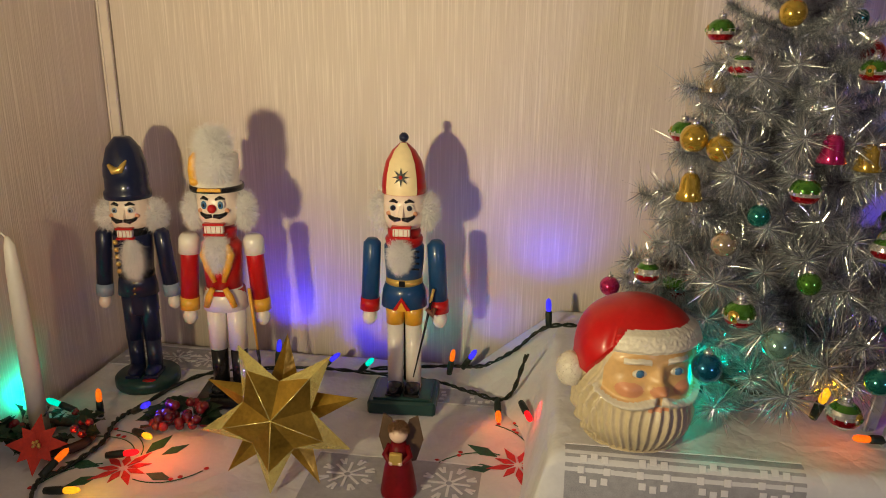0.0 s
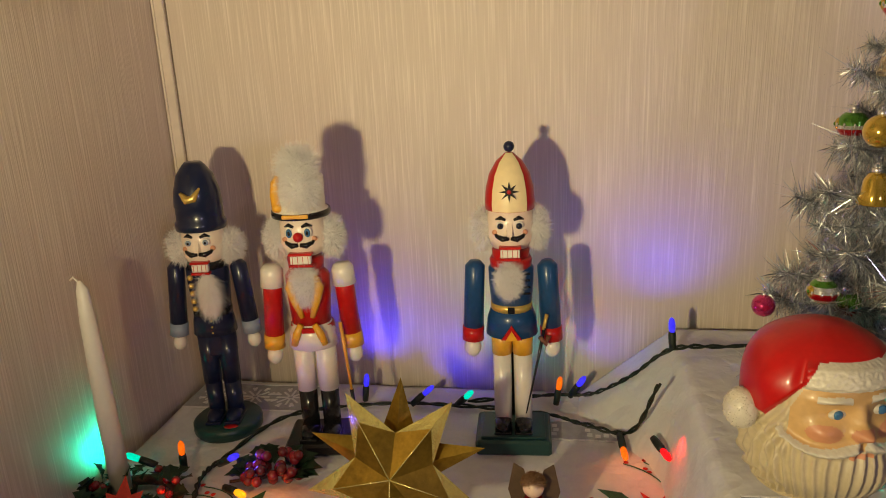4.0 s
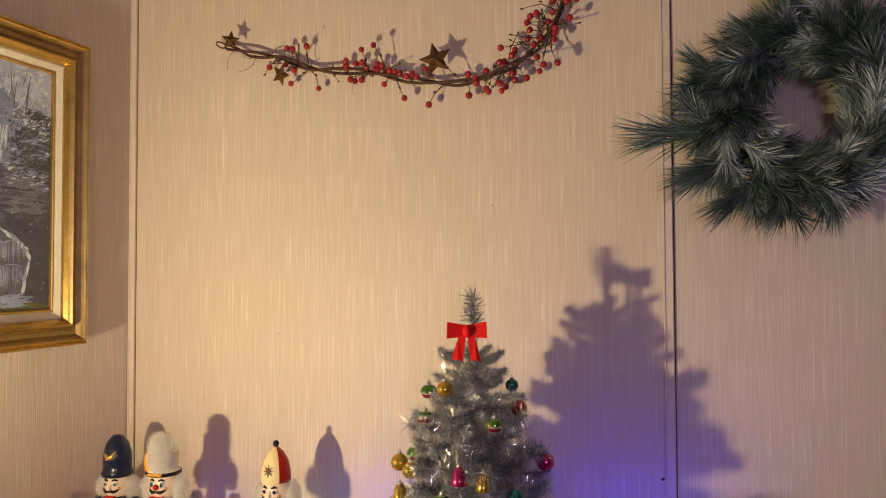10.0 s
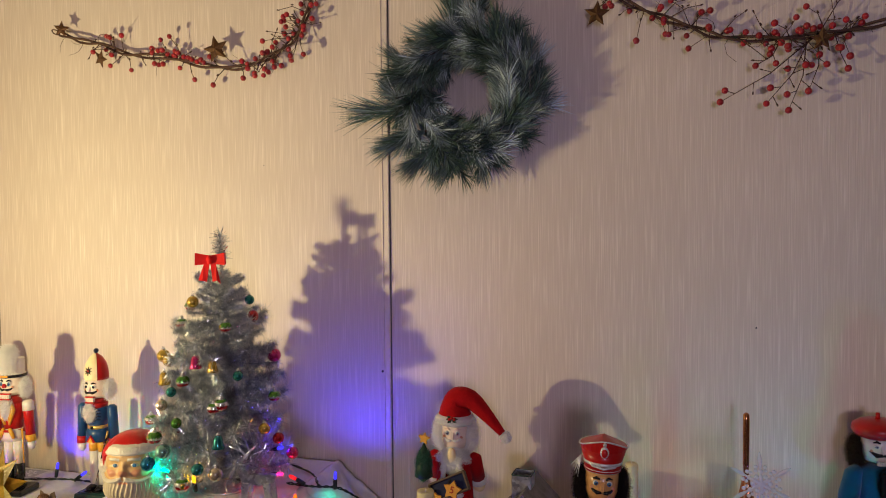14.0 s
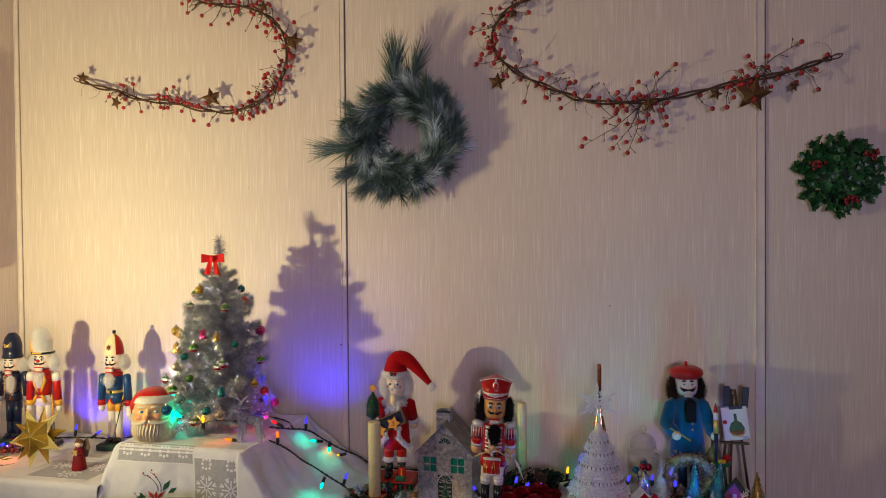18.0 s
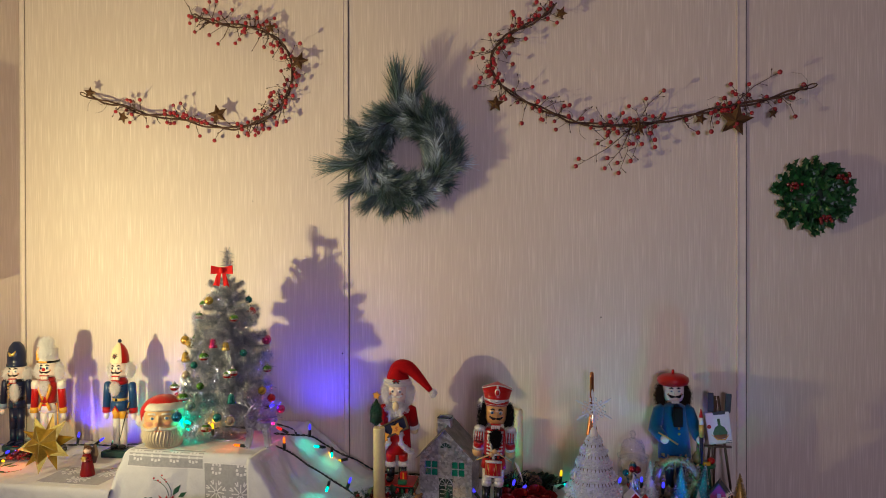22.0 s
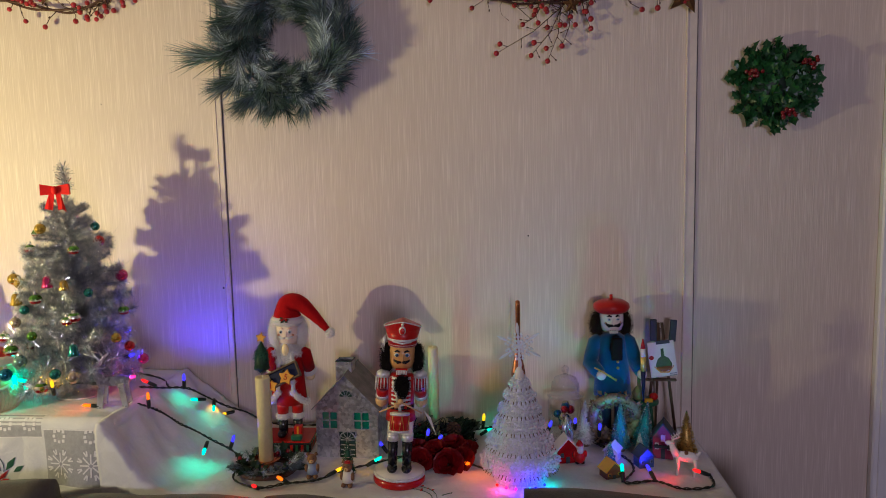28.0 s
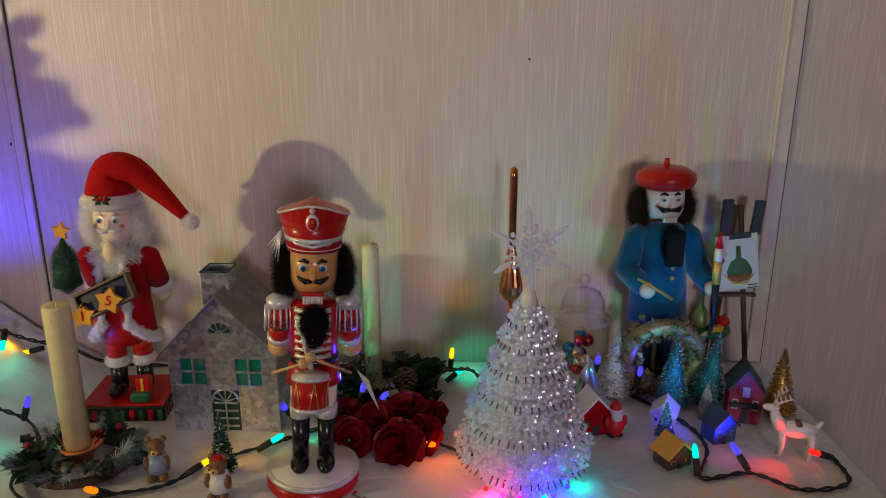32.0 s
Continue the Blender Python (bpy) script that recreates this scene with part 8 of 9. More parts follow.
# ---- beaded tree ----
def bead_tree():
    ob = thing("beaded_tree", None, pose(1.990, -0.338, ZR), "tiered tree of clear faceted beads with crystal snowflake top", "tree ornament")
    part("core", Shape().lathe([(0.046, 0.004), (0.050, 0.030), (0.072, 0.044), (0.056, 0.085), (0.040, 0.13), (0.024, 0.175), (0.006, 0.236)], "bead_core", seg=20), ob)
    base = Shape()
    for j in range(4):
        num = 44
        for i in range(num):
            a = 2 * math.pi * (i + 0.5 * (j % 2)) / num
            base.ball((0.056 * math.cos(a), 0.056 * math.sin(a), 0.0040 + 0.0078 * j), (0.0038, 0.0038, 0.0040), "crystal", 6, 4)
    base.s = [False] * len(base.s)
    part("bead_base", base, ob)
    tiers = [(0.034, 0.088, 0.066, 0.043), (0.080, 0.076, 0.053, 0.036), (0.119, 0.061, 0.041, 0.031), (0.153, 0.049, 0.031, 0.027), (0.183, 0.037, 0.021, 0.023), (0.209, 0.025, 0.011, 0.024)]
    for z0, ra, rb, hh in tiers:
        s = Shape()
        rows = max(4, int(hh / 0.0054))
        for j in range(rows):
            f = (j + 0.2) / rows
            r = ra + (rb - ra) * f ** 1.25 - 0.008 * max(0, 0.25 - f) / 0.25
            num = int(2 * math.pi * r / 0.0064)
            for i in range(num):
                a = 2 * math.pi * (i + 0.5 * (j % 2) + rnd.uniform(-0.4, 0.4)) / num
                e = rnd.uniform(0.0023, 0.0040)
                q = r * rnd.uniform(0.95, 1.05)
                s.ball((q * math.cos(a), q * math.sin(a), z0 + hh * f + rnd.uniform(-0.0024, 0.0024)), (e, e * rnd.uniform(0.7, 1.1), e * rnd.uniform(0.7, 1.4)), "crystal", 6, 4)
        s.s = [False] * len(s.s)
        tier = part("bead_tier", s, ob)
        s = Shape()
        num = int(2 * math.pi * ra / 0.0105)
        for i in range(num):
            a = 2 * math.pi * (i + rnd.uniform(-0.2, 0.2)) / num
            s.tube([(ra * 0.90 * math.cos(a), ra * 0.90 * math.sin(a), z0 + 0.002), (ra * 0.985 * math.cos(a), ra * 0.985 * math.sin(a), z0 - 0.0045)], [0.0016, 0.0009], "brass_dark", 4)
        part("wire_trim", s, tier, kind="stuff")
    tip = part("tip", Shape().lathe([(0.012, 0.226), (0.009, 0.244), (0.0045, 0.252)], "white_enamel", seg=12), ob)
    fl = Shape()
    c = Vector((0, -0.004, 0.300))
    for k in range(6):
        a = radians(94 + 60 * k)
        d = Vector((math.cos(a), 0, math.sin(a)))
        n = Vector((-math.sin(a), 0, math.cos(a)))
        fl.tube([c + d * 0.004, c + d * 0.012, c + d * 0.016], [0.0026, 0.0034, 0.0018], "crystal", 6)
        fl.ball(tuple(c + d * 0.0205), 0.0040, "crystal", 8, 6)
        fl.tube([c + d * 0.024, c + d * 0.034, c + d * 0.042, c + d * 0.052], [0.0014, 0.0034, 0.0036, 0.0012], "crystal", 6)
        for sgn in (-1, 1):
            fl.ball(tuple(c + d * 0.0275 + n * sgn * 0.0070), 0.0033, "crystal", 8, 6)
            fl.ball(tuple(c + d * 0.0215 + n * sgn * 0.0075), 0.0028, "crystal", 8, 6)
        fl.ball(tuple(c + (d + n * 0.577) * 0.0115), 0.0038, "crystal", 8, 6)
    fl.ball(tuple(c), (0.006, 0.004, 0.006), "crystal", 10, 7)
    fl.tube([(0, -0.004, 0.290), (0, 0, 0.248)], 0.0022, "crystal", 5)
    fl.s = [False] * len(fl.s)
    part("snowflake", fl, tip, "clear crystal snowflake")
    for nm, x, y in (("pink", -0.030, -0.058), ("red", -0.050, -0.045), ("blue", 0.032, -0.058), ("blue", 0.052, -0.040), ("teal", 0.020, -0.063), ("pink", -0.010, -0.064)):
        part("led", Shape().ball((x, y, 0.004), 0.0032, "bulb_" + nm, 8, 6), ob)


bead_tree()
for nm, x, y, w in (("pink", 1.950, -0.400, 0.07), ("blue", 2.022, -0.402, 0.11), ("teal", 2.058, -0.375, 0.02), ("blue", 2.000, -0.412, 0.06)):
    point_light("tree_led_light", (x, y, ZR + 0.012), w, GLOW[nm], 0.004)

fin = thing("glass_finial", None, pose(1.990, -0.115, ZR), "tall copper-coloured glass finial with a ribbed teardrop bulb", "ornament")
part("rod", Shape().lathe([(0.0046, 0.238), (0.0058, 0.260), (0.0062, 0.345), (0.0056, 0.356), (0.002, 0.359)], "copper", seg=14), fin)
rib = Shape()
n = 28
prof = [(0.004, 0.150), (0.010, 0.156), (0.0165, 0.166), (0.0165, 0.178), (0.0125, 0.200), (0.0080, 0.222), (0.0050, 0.240)]
vs = [(r * (1 + 0.07 * (i % 2)) * math.cos(2 * math.pi * i / n), r * (1 + 0.07 * (i % 2)) * math.sin(2 * math.pi * i / n), z) for r, z in prof for i in range(n)]
rib.add(vs, [(j * n + i, j * n + (i + 1) % n, (j + 1) * n + (i + 1) % n, (j + 1) * n + i) for j in range(len(prof) - 1) for i in range(n)], "copper", False)
part("teardrop", rib, fin)
part("stem", Shape().lathe([(0.020, 0), (0.018, 0.006), (0.005, 0.014), (0.004, 0.152)], "copper", seg=14), fin)


def jar():
    ob = thing("glass_jar", None, pose(2.108, -0.085, ZR), "clear lidded glass jar filled with shiny ornaments", "jar")
    part("body", Shape().lathe([(0.030, 0), (0.038, 0.003), (0.043, 0.02), (0.044, 0.095), (0.040, 0.108)], "glass", seg=30), ob)
    lid = part("lid", Shape().lathe([(0.046, 0.109), (0.046, 0.113), (0.036, 0.117), (0.034, 0.140), (0.026, 0.156), (0.006, 0.164)], "glass", seg=30), ob)
    part("knob", Shape().lathe([(0.006, 0.163), (0.005, 0.168), (0.010, 0.174), (0.009, 0.181), (0.003, 0.186)], "glass", seg=16), lid)
    for k in range(14):
        a = rnd.uniform(0, 6.28)
        r = rnd.uniform(0, 0.024)
        part("bauble", Shape().ball((r * math.cos(a), r * math.sin(a), 0.018 + 0.0048 * k), rnd.uniform(0.009, 0.013), "bauble_" + rnd.choice(("white", "champagne", "blue", "red")), 10, 7), ob)


jar()
for x, y, t, ln in ((2.088, -0.170, 12, 0.075), (2.118, -0.160, -10, 0.082), (2.103, -0.150, 2, 0.060)):
    s = Shape().tube([(0, 0, 0.002), (0.002, 0, ln * 0.4), (0, 0, ln * 0.8), (0.001, 0, ln)], [0.003, 0.009, 0.007, 0.002], "silver", 10)
    thing("glass_icicle", s, pose(x, y, ZR, 0, t), "mirror-bright silver glass icicle leaning on the jar", "ornament", "glass icicles")

# ---- little easel with a picture ----
es = thing("easel", None, pose(2.345, -0.060, ZR), "small dark wooden easel holding a painted white card", "easel")
for x0, x1, y0 in ((-0.036, -0.004, -0.012), (0.040, 0.004, -0.012)):
    part("leg", Shape().tube([(x0, y0, 0.0), (x1, 0.0, 0.29)], 0.0045, "wood_dark", 4), es)
part("leg", Shape().tube([(0.0, 0.045, 0.0), (0.0, 0.008, 0.275)], 0.004, "wood_dark", 4), es)
for x in (-0.017, 0.012):
    part("clamp", Shape().box((x, -0.004, 0.272), (0.016, 0.006, 0.055), "roof_dark", 0.001, pose(0, 0, 0, 0, 4 if x > 0 else 0)), es)
part("ledge", Shape().box((0.002, -0.010, 0.146), (0.075, 0.012, 0.005), "wood_dark", 0.001), es)
canvas = part("canvas", Shape().box((0, 0, 0), (0.066, 0.004, 0.094), "white_enamel", 0.001), es, "white card with scalloped edge", pose(0.004, -0.012, 0.200, -6, -7) @ Matrix.Diagonal((1.0, 1, 0.94, 1)))
s = Shape()
mat("print_green", (0.05, 0.12, 0.04), 0.6, var=0.3)
mat("print_brown", (0.25, 0.10, 0.03), 0.6, var=0.3)
s.lathe([(0.001, 0), (0.017, 0.004), (0.020, 0.018), (0.013, 0.034), (0.004, 0.040), (0.0035, 0.060)], "print_green", (0, 0, 0), 16, pose(0.002, -0.0022, -0.032) @ Matrix.Diagonal((1, 0.03, 1, 1)))
s.lathe([(0.001, 0), (0.016, 0.003), (0.019, 0.013)], "print_brown", (0, 0, 0), 16, pose(0.002, -0.0028, -0.033) @ Matrix.Diagonal((1, 0.03, 1, 1)))
s.tube([(-0.022, -0.0022, -0.018), (-0.008, -0.0022, -0.034), (0.012, -0.0022, -0.036), (0.026, -0.0022, -0.020)], [0.0008, 0.0022, 0.0022, 0.0008], "yellow", 6)
s.ball((-0.026, -0.0022, 0.006), (0.006, 0.0008, 0.006), "red", 10, 6)
s.box((0.006, -0.0022, 0.045), (0.034, 0.0008, 0.010), "roof_dark", 0.0002)
s.box((0.022, -0.0022, -0.040), (0.016, 0.0006, 0.0016), "roof_dark", 0.0002)
s.box((0.022, -0.0022, -0.045), (0.018, 0.0006, 0.0016), "roof_dark", 0.0002)
part("painted_bottle", s, canvas)

st = thing("little_stool", None, pose(2.300, -0.105, ZR), "small round dark green wooden stool", "stool")
part("seat", Shape().lathe([(0.034, 0.098), (0.035, 0.101), (0.034, 0.106)], "green_paint", seg=24), st)
for k in range(3):
    a = radians(90 + 120 * k)
    part("leg", Shape().tube([(0.026 * math.cos(a), 0.026 * math.sin(a), 0), (0.016 * math.cos(a), 0.016 * math.sin(a), 0.099)], 0.004, "green_paint", 6), st)
mat("olive_glaze", (0.22, 0.19, 0.05), 0.3, var=0.3, coat=0.4)
thing("little_bottle", Shape().lathe([(0.008, 0), (0.016, 0.008), (0.0165, 0.018), (0.010, 0.030), (0.0045, 0.036), (0.0040, 0.058), (0.0052, 0.062)], "olive_glaze", seg=18), pose(2.286, -0.108, ZR + 0.106), "olive round-bellied wooden bottle with a green neck", "bottle")
thing("little_apple", Shape().ball((0, 0, 0.009), (0.011, 0.011, 0.0095), "red").tube([(0, 0, 0.017), (0.001, 0, 0.022)], 0.0009, "wood_dark", 5), pose(2.322, -0.108, ZR + 0.106), "shiny red wooden apple", "apple")
thing("little_cheese", Shape().box((0, 0, 0.0045), (0.020, 0.010, 0.009), "yellow", 0.001), pose(2.306, -0.126, ZR + 0.106, 0, 0, 14), "small yellow wooden cheese block", "cheese")


def gold_wreath():
    ob = thing("gold_wreath", None, pose(2.222, -0.140, ZR + 0.070, 8), "small wreath of gold glitter leaves and beads standing upright", "wreath")
    R = 0.053
    mat("gold_glitter", (0.26, 0.19, 0.10), 0.4, 0.35, var=0.5, scale=200, pieces=0.4)
    part("ring", Shape().tube([(R * math.cos(a), 0, R * math.sin(a)) for a in lin(0, 6.283, 26)], 0.013, "gold_glitter", 8), ob)
    if "glit" not in BAUBLE:
        s = Shape().add([(0, 0, 0), (0.35, 0.25, 0.5), (0, 0.1, 1), (-0.35, 0.25, 0.5)], [(0, 1, 2, 3)], "gold_glitter", False)
        BAUBLE["glit"] = s.mesh("leaf")
        BAUBLE["bead"] = Shape().ball((0, 0, 0), 1.0, "gold_glitter", 7, 5).mesh("bead")
    for k in range(280):
        a, b = rnd.uniform(0, 6.28), rnd.uniform(0, 6.28)
        rad = Vector((math.cos(a), 0, math.sin(a)))
        nrm = rad * math.cos(b) + Vector((0, -1, 0)) * math.sin(b)
        p = rad * R + nrm * 0.013
        d = (nrm + Vector((rnd.gauss(0, 0.6), rnd.gauss(0, 0.6), rnd.gauss(0, 0.6)))).normalized()
        q = rnd.uniform(0.010, 0.017)
        if k % 3 == 0:
            part("bead", BAUBLE["bead"], ob, "", Matrix.Translation(p + nrm * 0.003) @ Matrix.Diagonal((0.003, 0.003, 0.003, 1)))
        else:
            part("leaf", BAUBLE["glit"], ob, "", aim(p, d, rnd.uniform(0, 360)) @ Matrix.Diagonal((q, q, q, 1)))


gold_wreath()


# ---- tiny village ----
def mini_house(place, turn, w, d, he, ha, wall, roof, label, details="white_enamel"):
    ob = thing("miniature_house", None, pose(*place, 0, 0, turn), label, "miniature house", "miniature houses")
    b = Shape().box((0, 0, he / 2), (w, d, he), wall, 0.0008)
    for y in (-d / 2 + 0.001, d / 2 - 0.001):
        b.slab([(-w / 2, he), (w / 2, he), (0, ha)], 0.002, wall, pose(0, y, 0))
    wl = part("wall_body", b, ob)
    n = math.hypot(w / 2, ha - he) + 0.006
    ang = math.degrees(math.atan2(ha - he, w / 2))
    for sx in (-1, 1):
        part("roof_side", Shape().box((0, 0, 0), (n, d + 0.008, 0.003), roof, 0.0008, pose(sx * w * 0.27, 0, (he + ha) / 2 + 0.001, 0, sx * ang)), ob)
    part("door", Shape().box((0, -d / 2 - 0.0006, he * 0.24), (w * 0.20, 0.0014, he * 0.46), "roof_dark", 0.0003), wl)
    for sx in (-1, 1):
        win = part("window", Shape().box((sx * w * 0.30, -d / 2 - 0.0006, he * 0.58), (w * 0.18, 0.0014, he * 0.30), details, 0.0003), wl)
        part("pane", Shape().box((sx * w * 0.30, -d / 2 - 0.0014, he * 0.58), (w * 0.13, 0.0008, he * 0.22), "roof_dark", 0.0002), win)
    return ob


h = mini_house((2.208, -0.218, ZR), -25, 0.032, 0.030, 0.022, 0.036, "white_enamel", "white_paint", "tiny white wooden house with a snowy roof")
p = mini_house((2.328, -0.198, ZR), -14, 0.046, 0.040, 0.052, 0.083, "pink_paint", "roof_dark", "tiny pink two-storey house with a steep dark roof")
part("balcony", Shape().box((0, -0.0225, 0.030), (0.040, 0.007, 0.006), "roof_dark", 0.0008), p)
part("upper_window", Shape().box((0, -0.0210, 0.050), (0.010, 0.002, 0.016), "white_enamel", 0.0004), p)
mini_house((2.272, -0.258, ZR), 18, 0.036, 0.030, 0.026, 0.044, "blue_paint", "roof_dark", "tiny dark blue house with a glitter roof", "blue_grey")
mini_house((2.190, -0.318, ZR), 24, 0.040, 0.030, 0.018, 0.036, "brown_paint", "yellow", "tiny brown house with a yellow roof", "yellow")
mini_house((2.098, -0.236, ZR), 12, 0.046, 0.034, 0.034, 0.058, "red_velvet", "white_paint", "tiny dark red cottage with a snowy white roof", "green_paint")
s = Shape()
s.lathe([(0.010, 0.004), (0.014, 0.016), (0.010, 0.032)], "red", (0, 0, 0), 14)
s.ball((0, -0.002, 0.038), 0.0085, "skin")
s.ball((0, -0.007, 0.034), (0.008, 0.006, 0.009), "white_fur", 10, 8)
s.lathe([(0.0095, 0.042), (0.008, 0.048), (0.002, 0.056)], "red", (0, 0, 0), 12)
s.lathe([(0.0100, 0.040), (0.0100, 0.044)], "white_fur", (0, 0, 0), 12)
for sx in (-1, 1):
    s.ball((sx * 0.006, -0.003, 0.004), (0.0055, 0.007, 0.004), "black_enamel", 8, 6)
    s.ball((sx * 0.013, -0.003, 0.024), (0.004, 0.005, 0.009), "red", 8, 6)
thing("figurine", s, pose(2.128, -0.252, ZR, 0, 0, 10), "tiny bearded figurine in a red suit beside a cottage", "figurine")


def white_deer():
    ob = thing("deer_figurine", None, pose(2.352, -0.306, ZR, 0, 0, -14) @ Matrix.Scale(0.82, 4), "glossy white plastic deer with antlers and a small dark saddle", "figurine")
    mat("deer_white", (0.72, 0.68, 0.66), 0.4, var=0.05, coat=0.2)
    b = Shape()
    b.ball((0.004, 0, 0.052), (0.032, 0.013, 0.015), "deer_white", 16, 10)
    b.tube([(-0.020, 0, 0.054), (-0.030, 0, 0.070), (-0.034, 0, 0.084)], [0.012, 0.009, 0.0065], "deer_white", 10)
    b.ball((-0.040, 0, 0.086), (0.012, 0.006, 0.0065), "deer_white", 12, 8)
    b.tube([(0.032, 0, 0.058), (0.040, 0, 0.070)], [0.005, 0.003], "deer_white", 8)
    part("body", b, ob)
    for x in (-0.018, 0.026):
        for y in (-0.007, 0.007):
            part("leg", Shape().tube([(x, y, 0.048), (x + 0.002, y, 0.024), (x - 0.001, y, 0.0)], [0.0062, 0.0032, 0.0034], "deer_white", 8), ob)
    for y in (-0.004, 0.004):
        s = Shape()
        s.tube([(-0.034, y, 0.090), (-0.028, y * 3, 0.102), (-0.012, y * 4, 0.112)], [0.002, 0.0018, 0.001], "deer_white", 6)
        for k in range(4):
            q = Vector((-0.031 + 0.0055 * k, y * (2 + 0.6 * k), 0.096 + 0.0042 * k))
            s.tube([q, q + Vector((-0.004, y * 0.3, 0.010))], [0.0016, 0.0008], "deer_white", 5)
        part("antler", s, ob)
        part("ear", Shape().ball((-0.032, y * 1.8, 0.089), (0.005, 0.002, 0.003), "deer_white", 8, 6), ob)
    part("saddle", Shape().ball((0.004, 0, 0.062), (0.008, 0.0110, 0.006), "brown_paint", 12, 8), ob)


white_deer()


# ---- strings of coloured lights ----
def surface(x, y):
    if x < 0.645:
        return ZL
    if x < 1.082:
        return ZB
    k = min(1, max(0, (x - 1.085) / 0.21))
    return (ZB + 0.003) * (1 - k) + ZR * k - 0.016 * math.sin(math.pi * k)


SOCKET = Shape().lathe([(0.0040, -0.004), (0.0046, 0.004), (0.0048, 0.014), (0.0042, 0.018)], "cord_green", seg=10).mesh("socket")
BULBS = {}
for nm in GLOW:
    prof = [(0.0028, 0.0), (0.0040, 0.004), (0.0041, 0.012), (0.0030, 0.017), (0.0008, 0.0195)]
    BULBS[nm] = Shape().lathe(prof, "bulb_" + nm, seg=8, smooth=False).mesh("bulb")


def light_string(cords, bulbs, label, bare=False):
    ob = thing("light_string", None, None, label, "string lights", "strings of coloured lights")
    for pts in cords:
        line = spline([(x, y, surface(x, y) + lift) for x, y, lift in pts], 10)
        for ph in (0.0, 3.14):
            s = Shape()
            s.tube([p + Vector((0.0017 * math.cos(i * 1.1 + ph), 0.0012 * math.sin(i * 0.8 + ph), 0.0018 * math.sin(i * 1.1 + ph))) for i, p in enumerate(line)], 0.0017, "cord_green", 5)
            part("cord", s, ob)
    for nm, place, d, watts in bulbs:
        x, y, lift = place
        p = Vector((x, y, surface(x, y) + lift))
        d = Vector(d).normalized()
        sk = part("socket", SOCKET, ob, "", aim(p, d))
        part("bulb", BULBS[nm], sk, "glowing %s bulb" % nm, pose(0, 0, 0.017))
        if watts and bare:
            point_light("bulb_light", p + d * 0.034, watts, GLOW[nm], 0.006)
        elif watts:
            way = d + Vector((0, 0.7, 0)) if nm in ("blue", "teal") and y > -0.2 else d
            low = d.z < 0.28
            beam_light("bulb_light", p + d * 0.040 + Vector((0, 0, 0.035 if low else 0)), (d.x * 0.5, d.y * 0.5, -1) if low else way, watts * (0.42 if low else 1.15) * {"blue": 8.0, "teal": 5.0, "red": 6.0, "pink": 6.0}.get(nm, 4.5), GLOW[nm])


light_string(
    [[(0.140, -0.452, 0.004), (0.118, -0.405, 0.006), (0.128, -0.372, 0.004), (0.140, -0.320, 0.005), (0.128, -0.270, 0.006), (0.135, -0.225, 0.004), (0.180, -0.120, 0.006), (0.300, -0.075, 0.005), (0.400, -0.075, 0.007), (0.520, -0.085, 0.006), (0.575, -0.120, 0.012), (0.630, -0.150, 0.022), (0.655, -0.190, 0.005)],
     [(0.420, -0.060, 0.006), (0.530, -0.045, 0.012), (0.590, -0.050, 0.020), (0.636, -0.075, 0.060), (0.682, -0.098, 0.008), (0.760, -0.080, 0.006), (0.900, -0.050, 0.006), (1.050, -0.110, 0.006), (1.105, -0.165, 0.014)]],
    [("yellow", (0.140, -0.418, 0.006), (0.9, 0.1, 0.05), 0.06), ("orange", (0.116, -0.392, 0.008), (0.2, 0.5, 0.25), 0.08), ("red", (0.168, -0.345, 0.008), (0.8, 0.1, 0.12), 0.12),
     ("yellow", (0.170, -0.290, 0.008), (0.7, -0.4, 0.1), 0.06), ("blue", (0.142, -0.245, 0.010), (0.6, -0.2, 0.4), 0.10), ("orange", (0.097, -0.252, 0.006), (0.02, 0.0, 1), 0.025),
     ("teal", (0.060, -0.255, 0.010), (-0.5, -0.1, 0.25), 0.16), ("blue", (0.275, -0.070, 0.010), (0.1, 0.1, 1), 0.11), ("teal", (0.408, -0.075, 0.010), (0.5, -0.3, 0.6), 0.09),
     ("blue", (0.345, -0.075, 0.008), (0.5, 0.2, 0.4), 0.05), ("orange", (0.540, -0.060, 0.010), (0.15, 0.1, 1), 0.03), ("orange", (0.618, -0.150, 0.014), (0.1, -0.8, -0.25), 0.05),
     ("red", (0.652, -0.200, -0.06), (0.3, -0.8, -0.1), 0.06), ("blue", (0.682, -0.098, 0.012), (-0.05, 0.1, 1), 0.10), ("blue", (0.560, -0.045, 0.014), (0.3, -0.1, 0.5), 0.025)],
    "green-wired string of coloured mini lights winding between the figures")
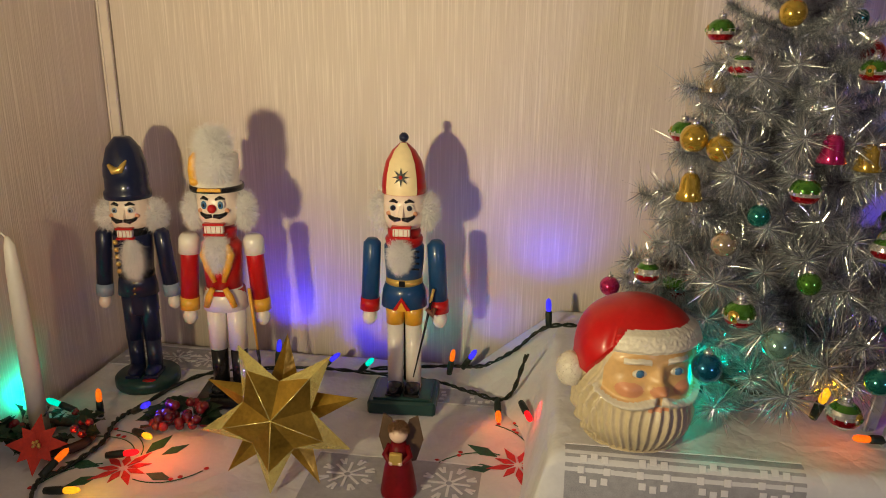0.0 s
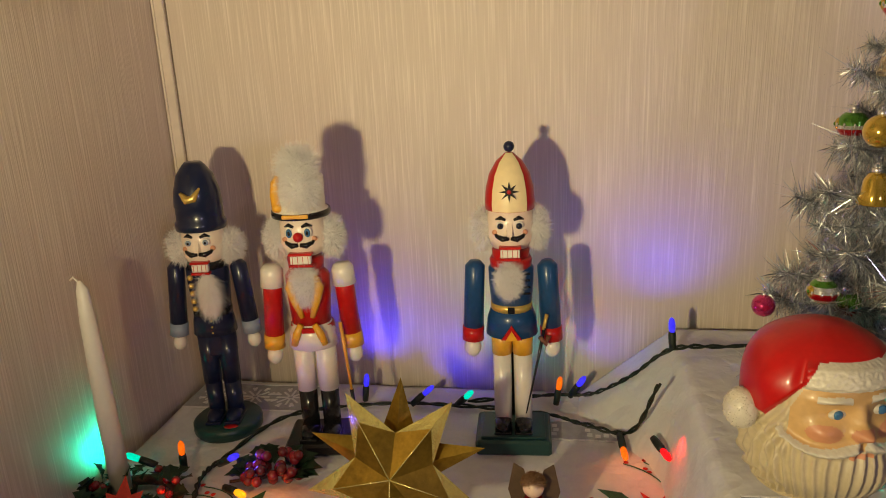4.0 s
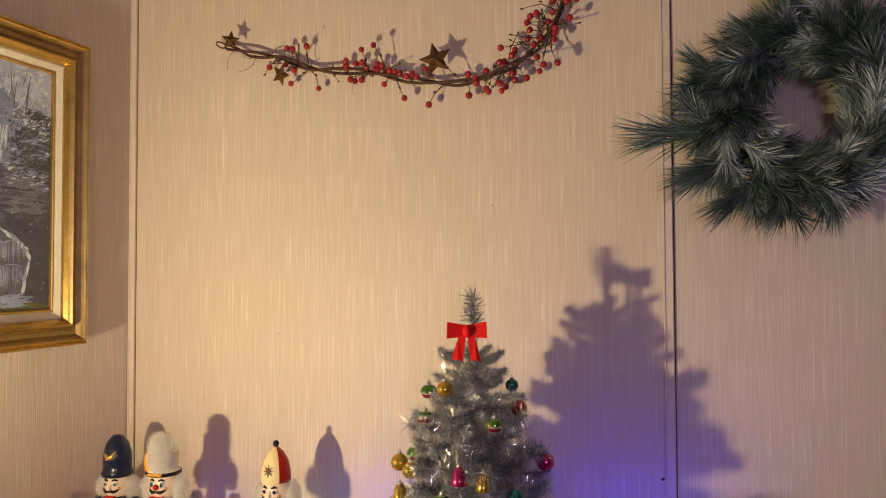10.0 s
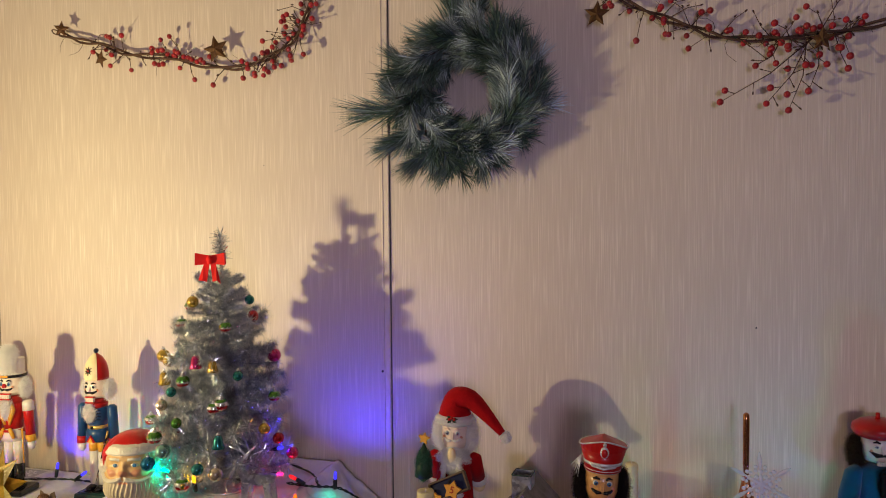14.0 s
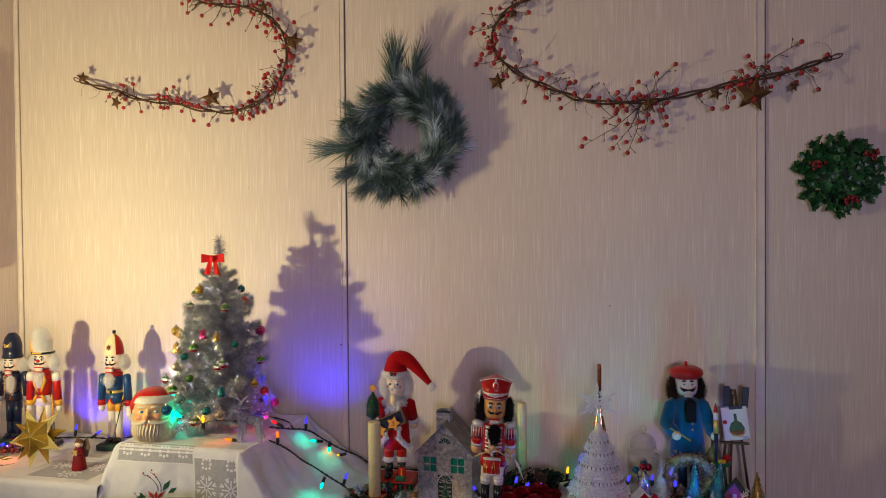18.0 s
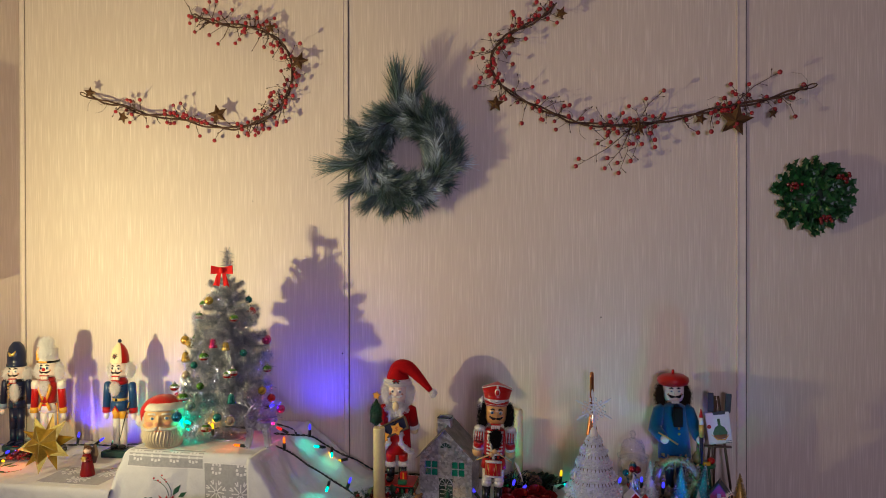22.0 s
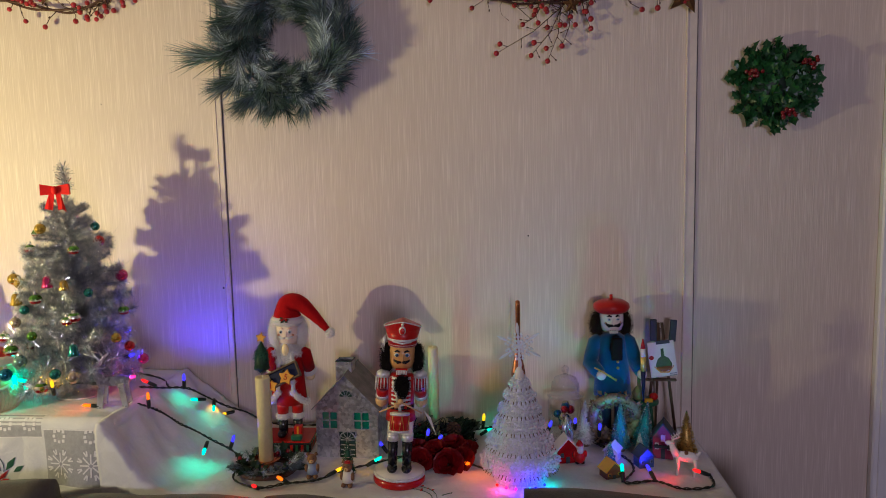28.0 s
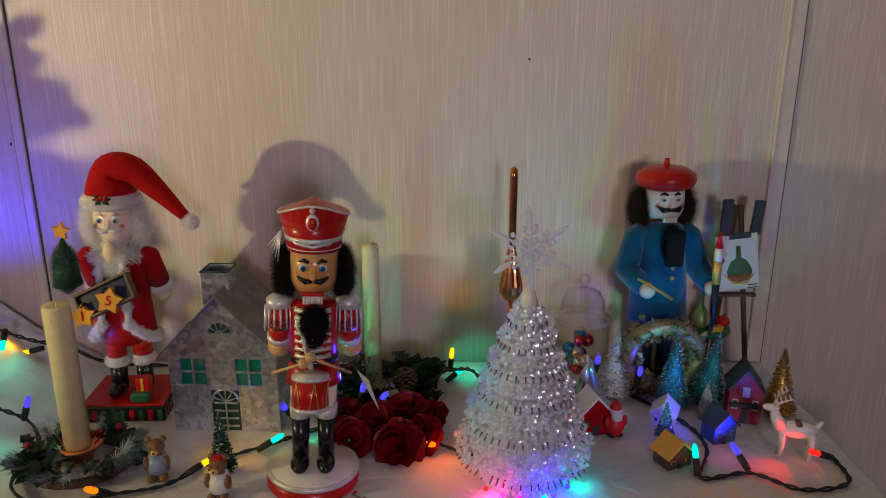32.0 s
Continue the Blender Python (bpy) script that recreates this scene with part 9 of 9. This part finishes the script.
light_string(
    [[(1.060, -0.300, 0.006), (1.105, -0.290, 0.008), (1.128, -0.270, 0.010), (1.150, -0.262, 0.012), (1.175, -0.262, 0.016), (1.205, -0.245, 0.014), (1.245, -0.235, 0.010), (1.290, -0.230, 0.006), (1.335, -0.290, 0.006), (1.350, -0.380, 0.006), (1.420, -0.425, 0.006), (1.480, -0.400, 0.006), (1.540, -0.378, 0.005), (1.580, -0.330, 0.005), (1.650, -0.285, 0.006), (1.700, -0.250, 0.006), (1.790, -0.200, 0.006), (1.850, -0.265, 0.010), (1.905, -0.300, 0.006), (1.930, -0.310, 0.006)],
     [(1.040, -0.190, 0.006), (1.098, -0.185, 0.012), (1.142, -0.150, 0.042), (1.170, -0.105, 0.030), (1.215, -0.080, 0.028), (1.260, -0.050, 0.026), (1.330, -0.040, 0.010), (1.500, -0.040, 0.006), (1.700, -0.040, 0.006), (1.850, -0.070, 0.008), (1.900, -0.080, 0.018), (1.935, -0.110, 0.030), (1.960, -0.160, 0.006)]],
    [("orange", (1.020, -0.338, 0.006), (-0.8, -0.2, 0.1), 0.05), ("red", (1.085, -0.200, 0.010), (-0.8, -0.1, 0.4), 0.05), ("orange", (1.112, -0.285, 0.010), (-0.02, 0.0, 1), 0.04),
     ("blue", (1.142, -0.160, 0.046), (0.0, 0.05, 1), 0.26), ("teal", (1.190, -0.095, 0.030), (0.1, -0.3, -0.2), 0.055), ("teal", (1.170, -0.110, 0.022), (-0.3, -0.3, 0.1), 0.045), ("yellow", (1.232, -0.075, 0.020), (-0.7, -0.3, -0.1), 0.05),
     ("teal", (1.240, -0.262, 0.012), (0.05, -0.7, -0.35), 0.11), ("blue", (1.283, -0.228, 0.008), (0.35, 0.0, 1), 0.06), ("red", (1.425, -0.432, 0.008), (0.0, -0.7, 0.5), 0.06), ("orange", (1.480, -0.400, 0.008), (-0.3, -0.5, 0.5), 0.06),
     ("yellow", (1.562, -0.352, 0.006), (0.6, 0.6, 0.15), 0.04), ("teal", (1.640, -0.300, 0.008), (0.5, 0.2, 0.25), 0.16), ("blue", (1.672, -0.225, 0.010), (-0.4, 0.1, 0.5), 0.18), ("blue", (1.765, -0.205, 0.030), (0.2, -0.2, 0.8), 0.10), ("blue", (1.790, -0.215, 0.030), (0.4, -0.4, 0.6), 0.06),
     ("orange", (1.852, -0.285, 0.010), (0.5, -0.5, 0.2), 0.07), ("yellow", (1.898, -0.080, 0.020), (0.1, 0.1, 1), 0.04), ("teal", (1.895, -0.095, 0.008), (0.3, 0.3, 0.1), 0.06)],
    "green-wired string of coloured mini lights draped down the slanting cloth")
light_string(
    [[(2.060, -0.150, 0.006), (2.140, -0.110, 0.006), (2.230, -0.215, 0.005), (2.245, -0.290, 0.005), (2.215, -0.360, 0.005), (2.280, -0.350, 0.005), (2.330, -0.385, 0.005), (2.395, -0.370, 0.005), (2.405, -0.310, 0.005)]],
    [("teal", (2.212, -0.352, 0.006), (0.0, 0.5, 0.7), 0.14), ("blue", (2.280, -0.340, 0.006), (-0.3, 0.7, 0.5), 0.12), ("red", (2.398, -0.318, 0.008), (-0.5, -0.1, 0.2), 0.06), ("blue", (2.060, -0.160, 0.040), (0.2, -0.3, 0.8), 0.012), ("blue", (2.185, -0.150, 0.030), (0.0, -0.3, 0.8), 0.006), ("blue", (2.130, -0.105, 0.030), (0.0, -0.4, 0.8), 0.012)],
    "green-wired string of coloured mini lights among the tiny village")
light_string(
    [[(0.800, -0.300, 0.030), (0.840, -0.330, 0.060), (0.900, -0.350, 0.050), (0.960, -0.340, 0.060), (1.030, -0.280, 0.040)]],
    [("teal", (0.862, -0.330, 0.058), (-0.6, -0.5, 0.3), 0.24), ("teal", (0.842, -0.300, 0.030), (-0.8, -0.1, 0.2), 0.14), ("yellow", (0.935, -0.372, 0.046), (0.1, -0.3, 0.9), 0.05), ("blue", (1.020, -0.225, 0.150), (0.8, -0.3, 0.3), 0.10), ("blue", (1.035, -0.240, 0.095), (0.8, -0.3, 0.3), 0.10), ("pink", (1.045, -0.262, 0.050), (0.8, -0.3, 0.2), 0.06)],
    "green-wired string of coloured mini lights wound through the tinsel tree", True)
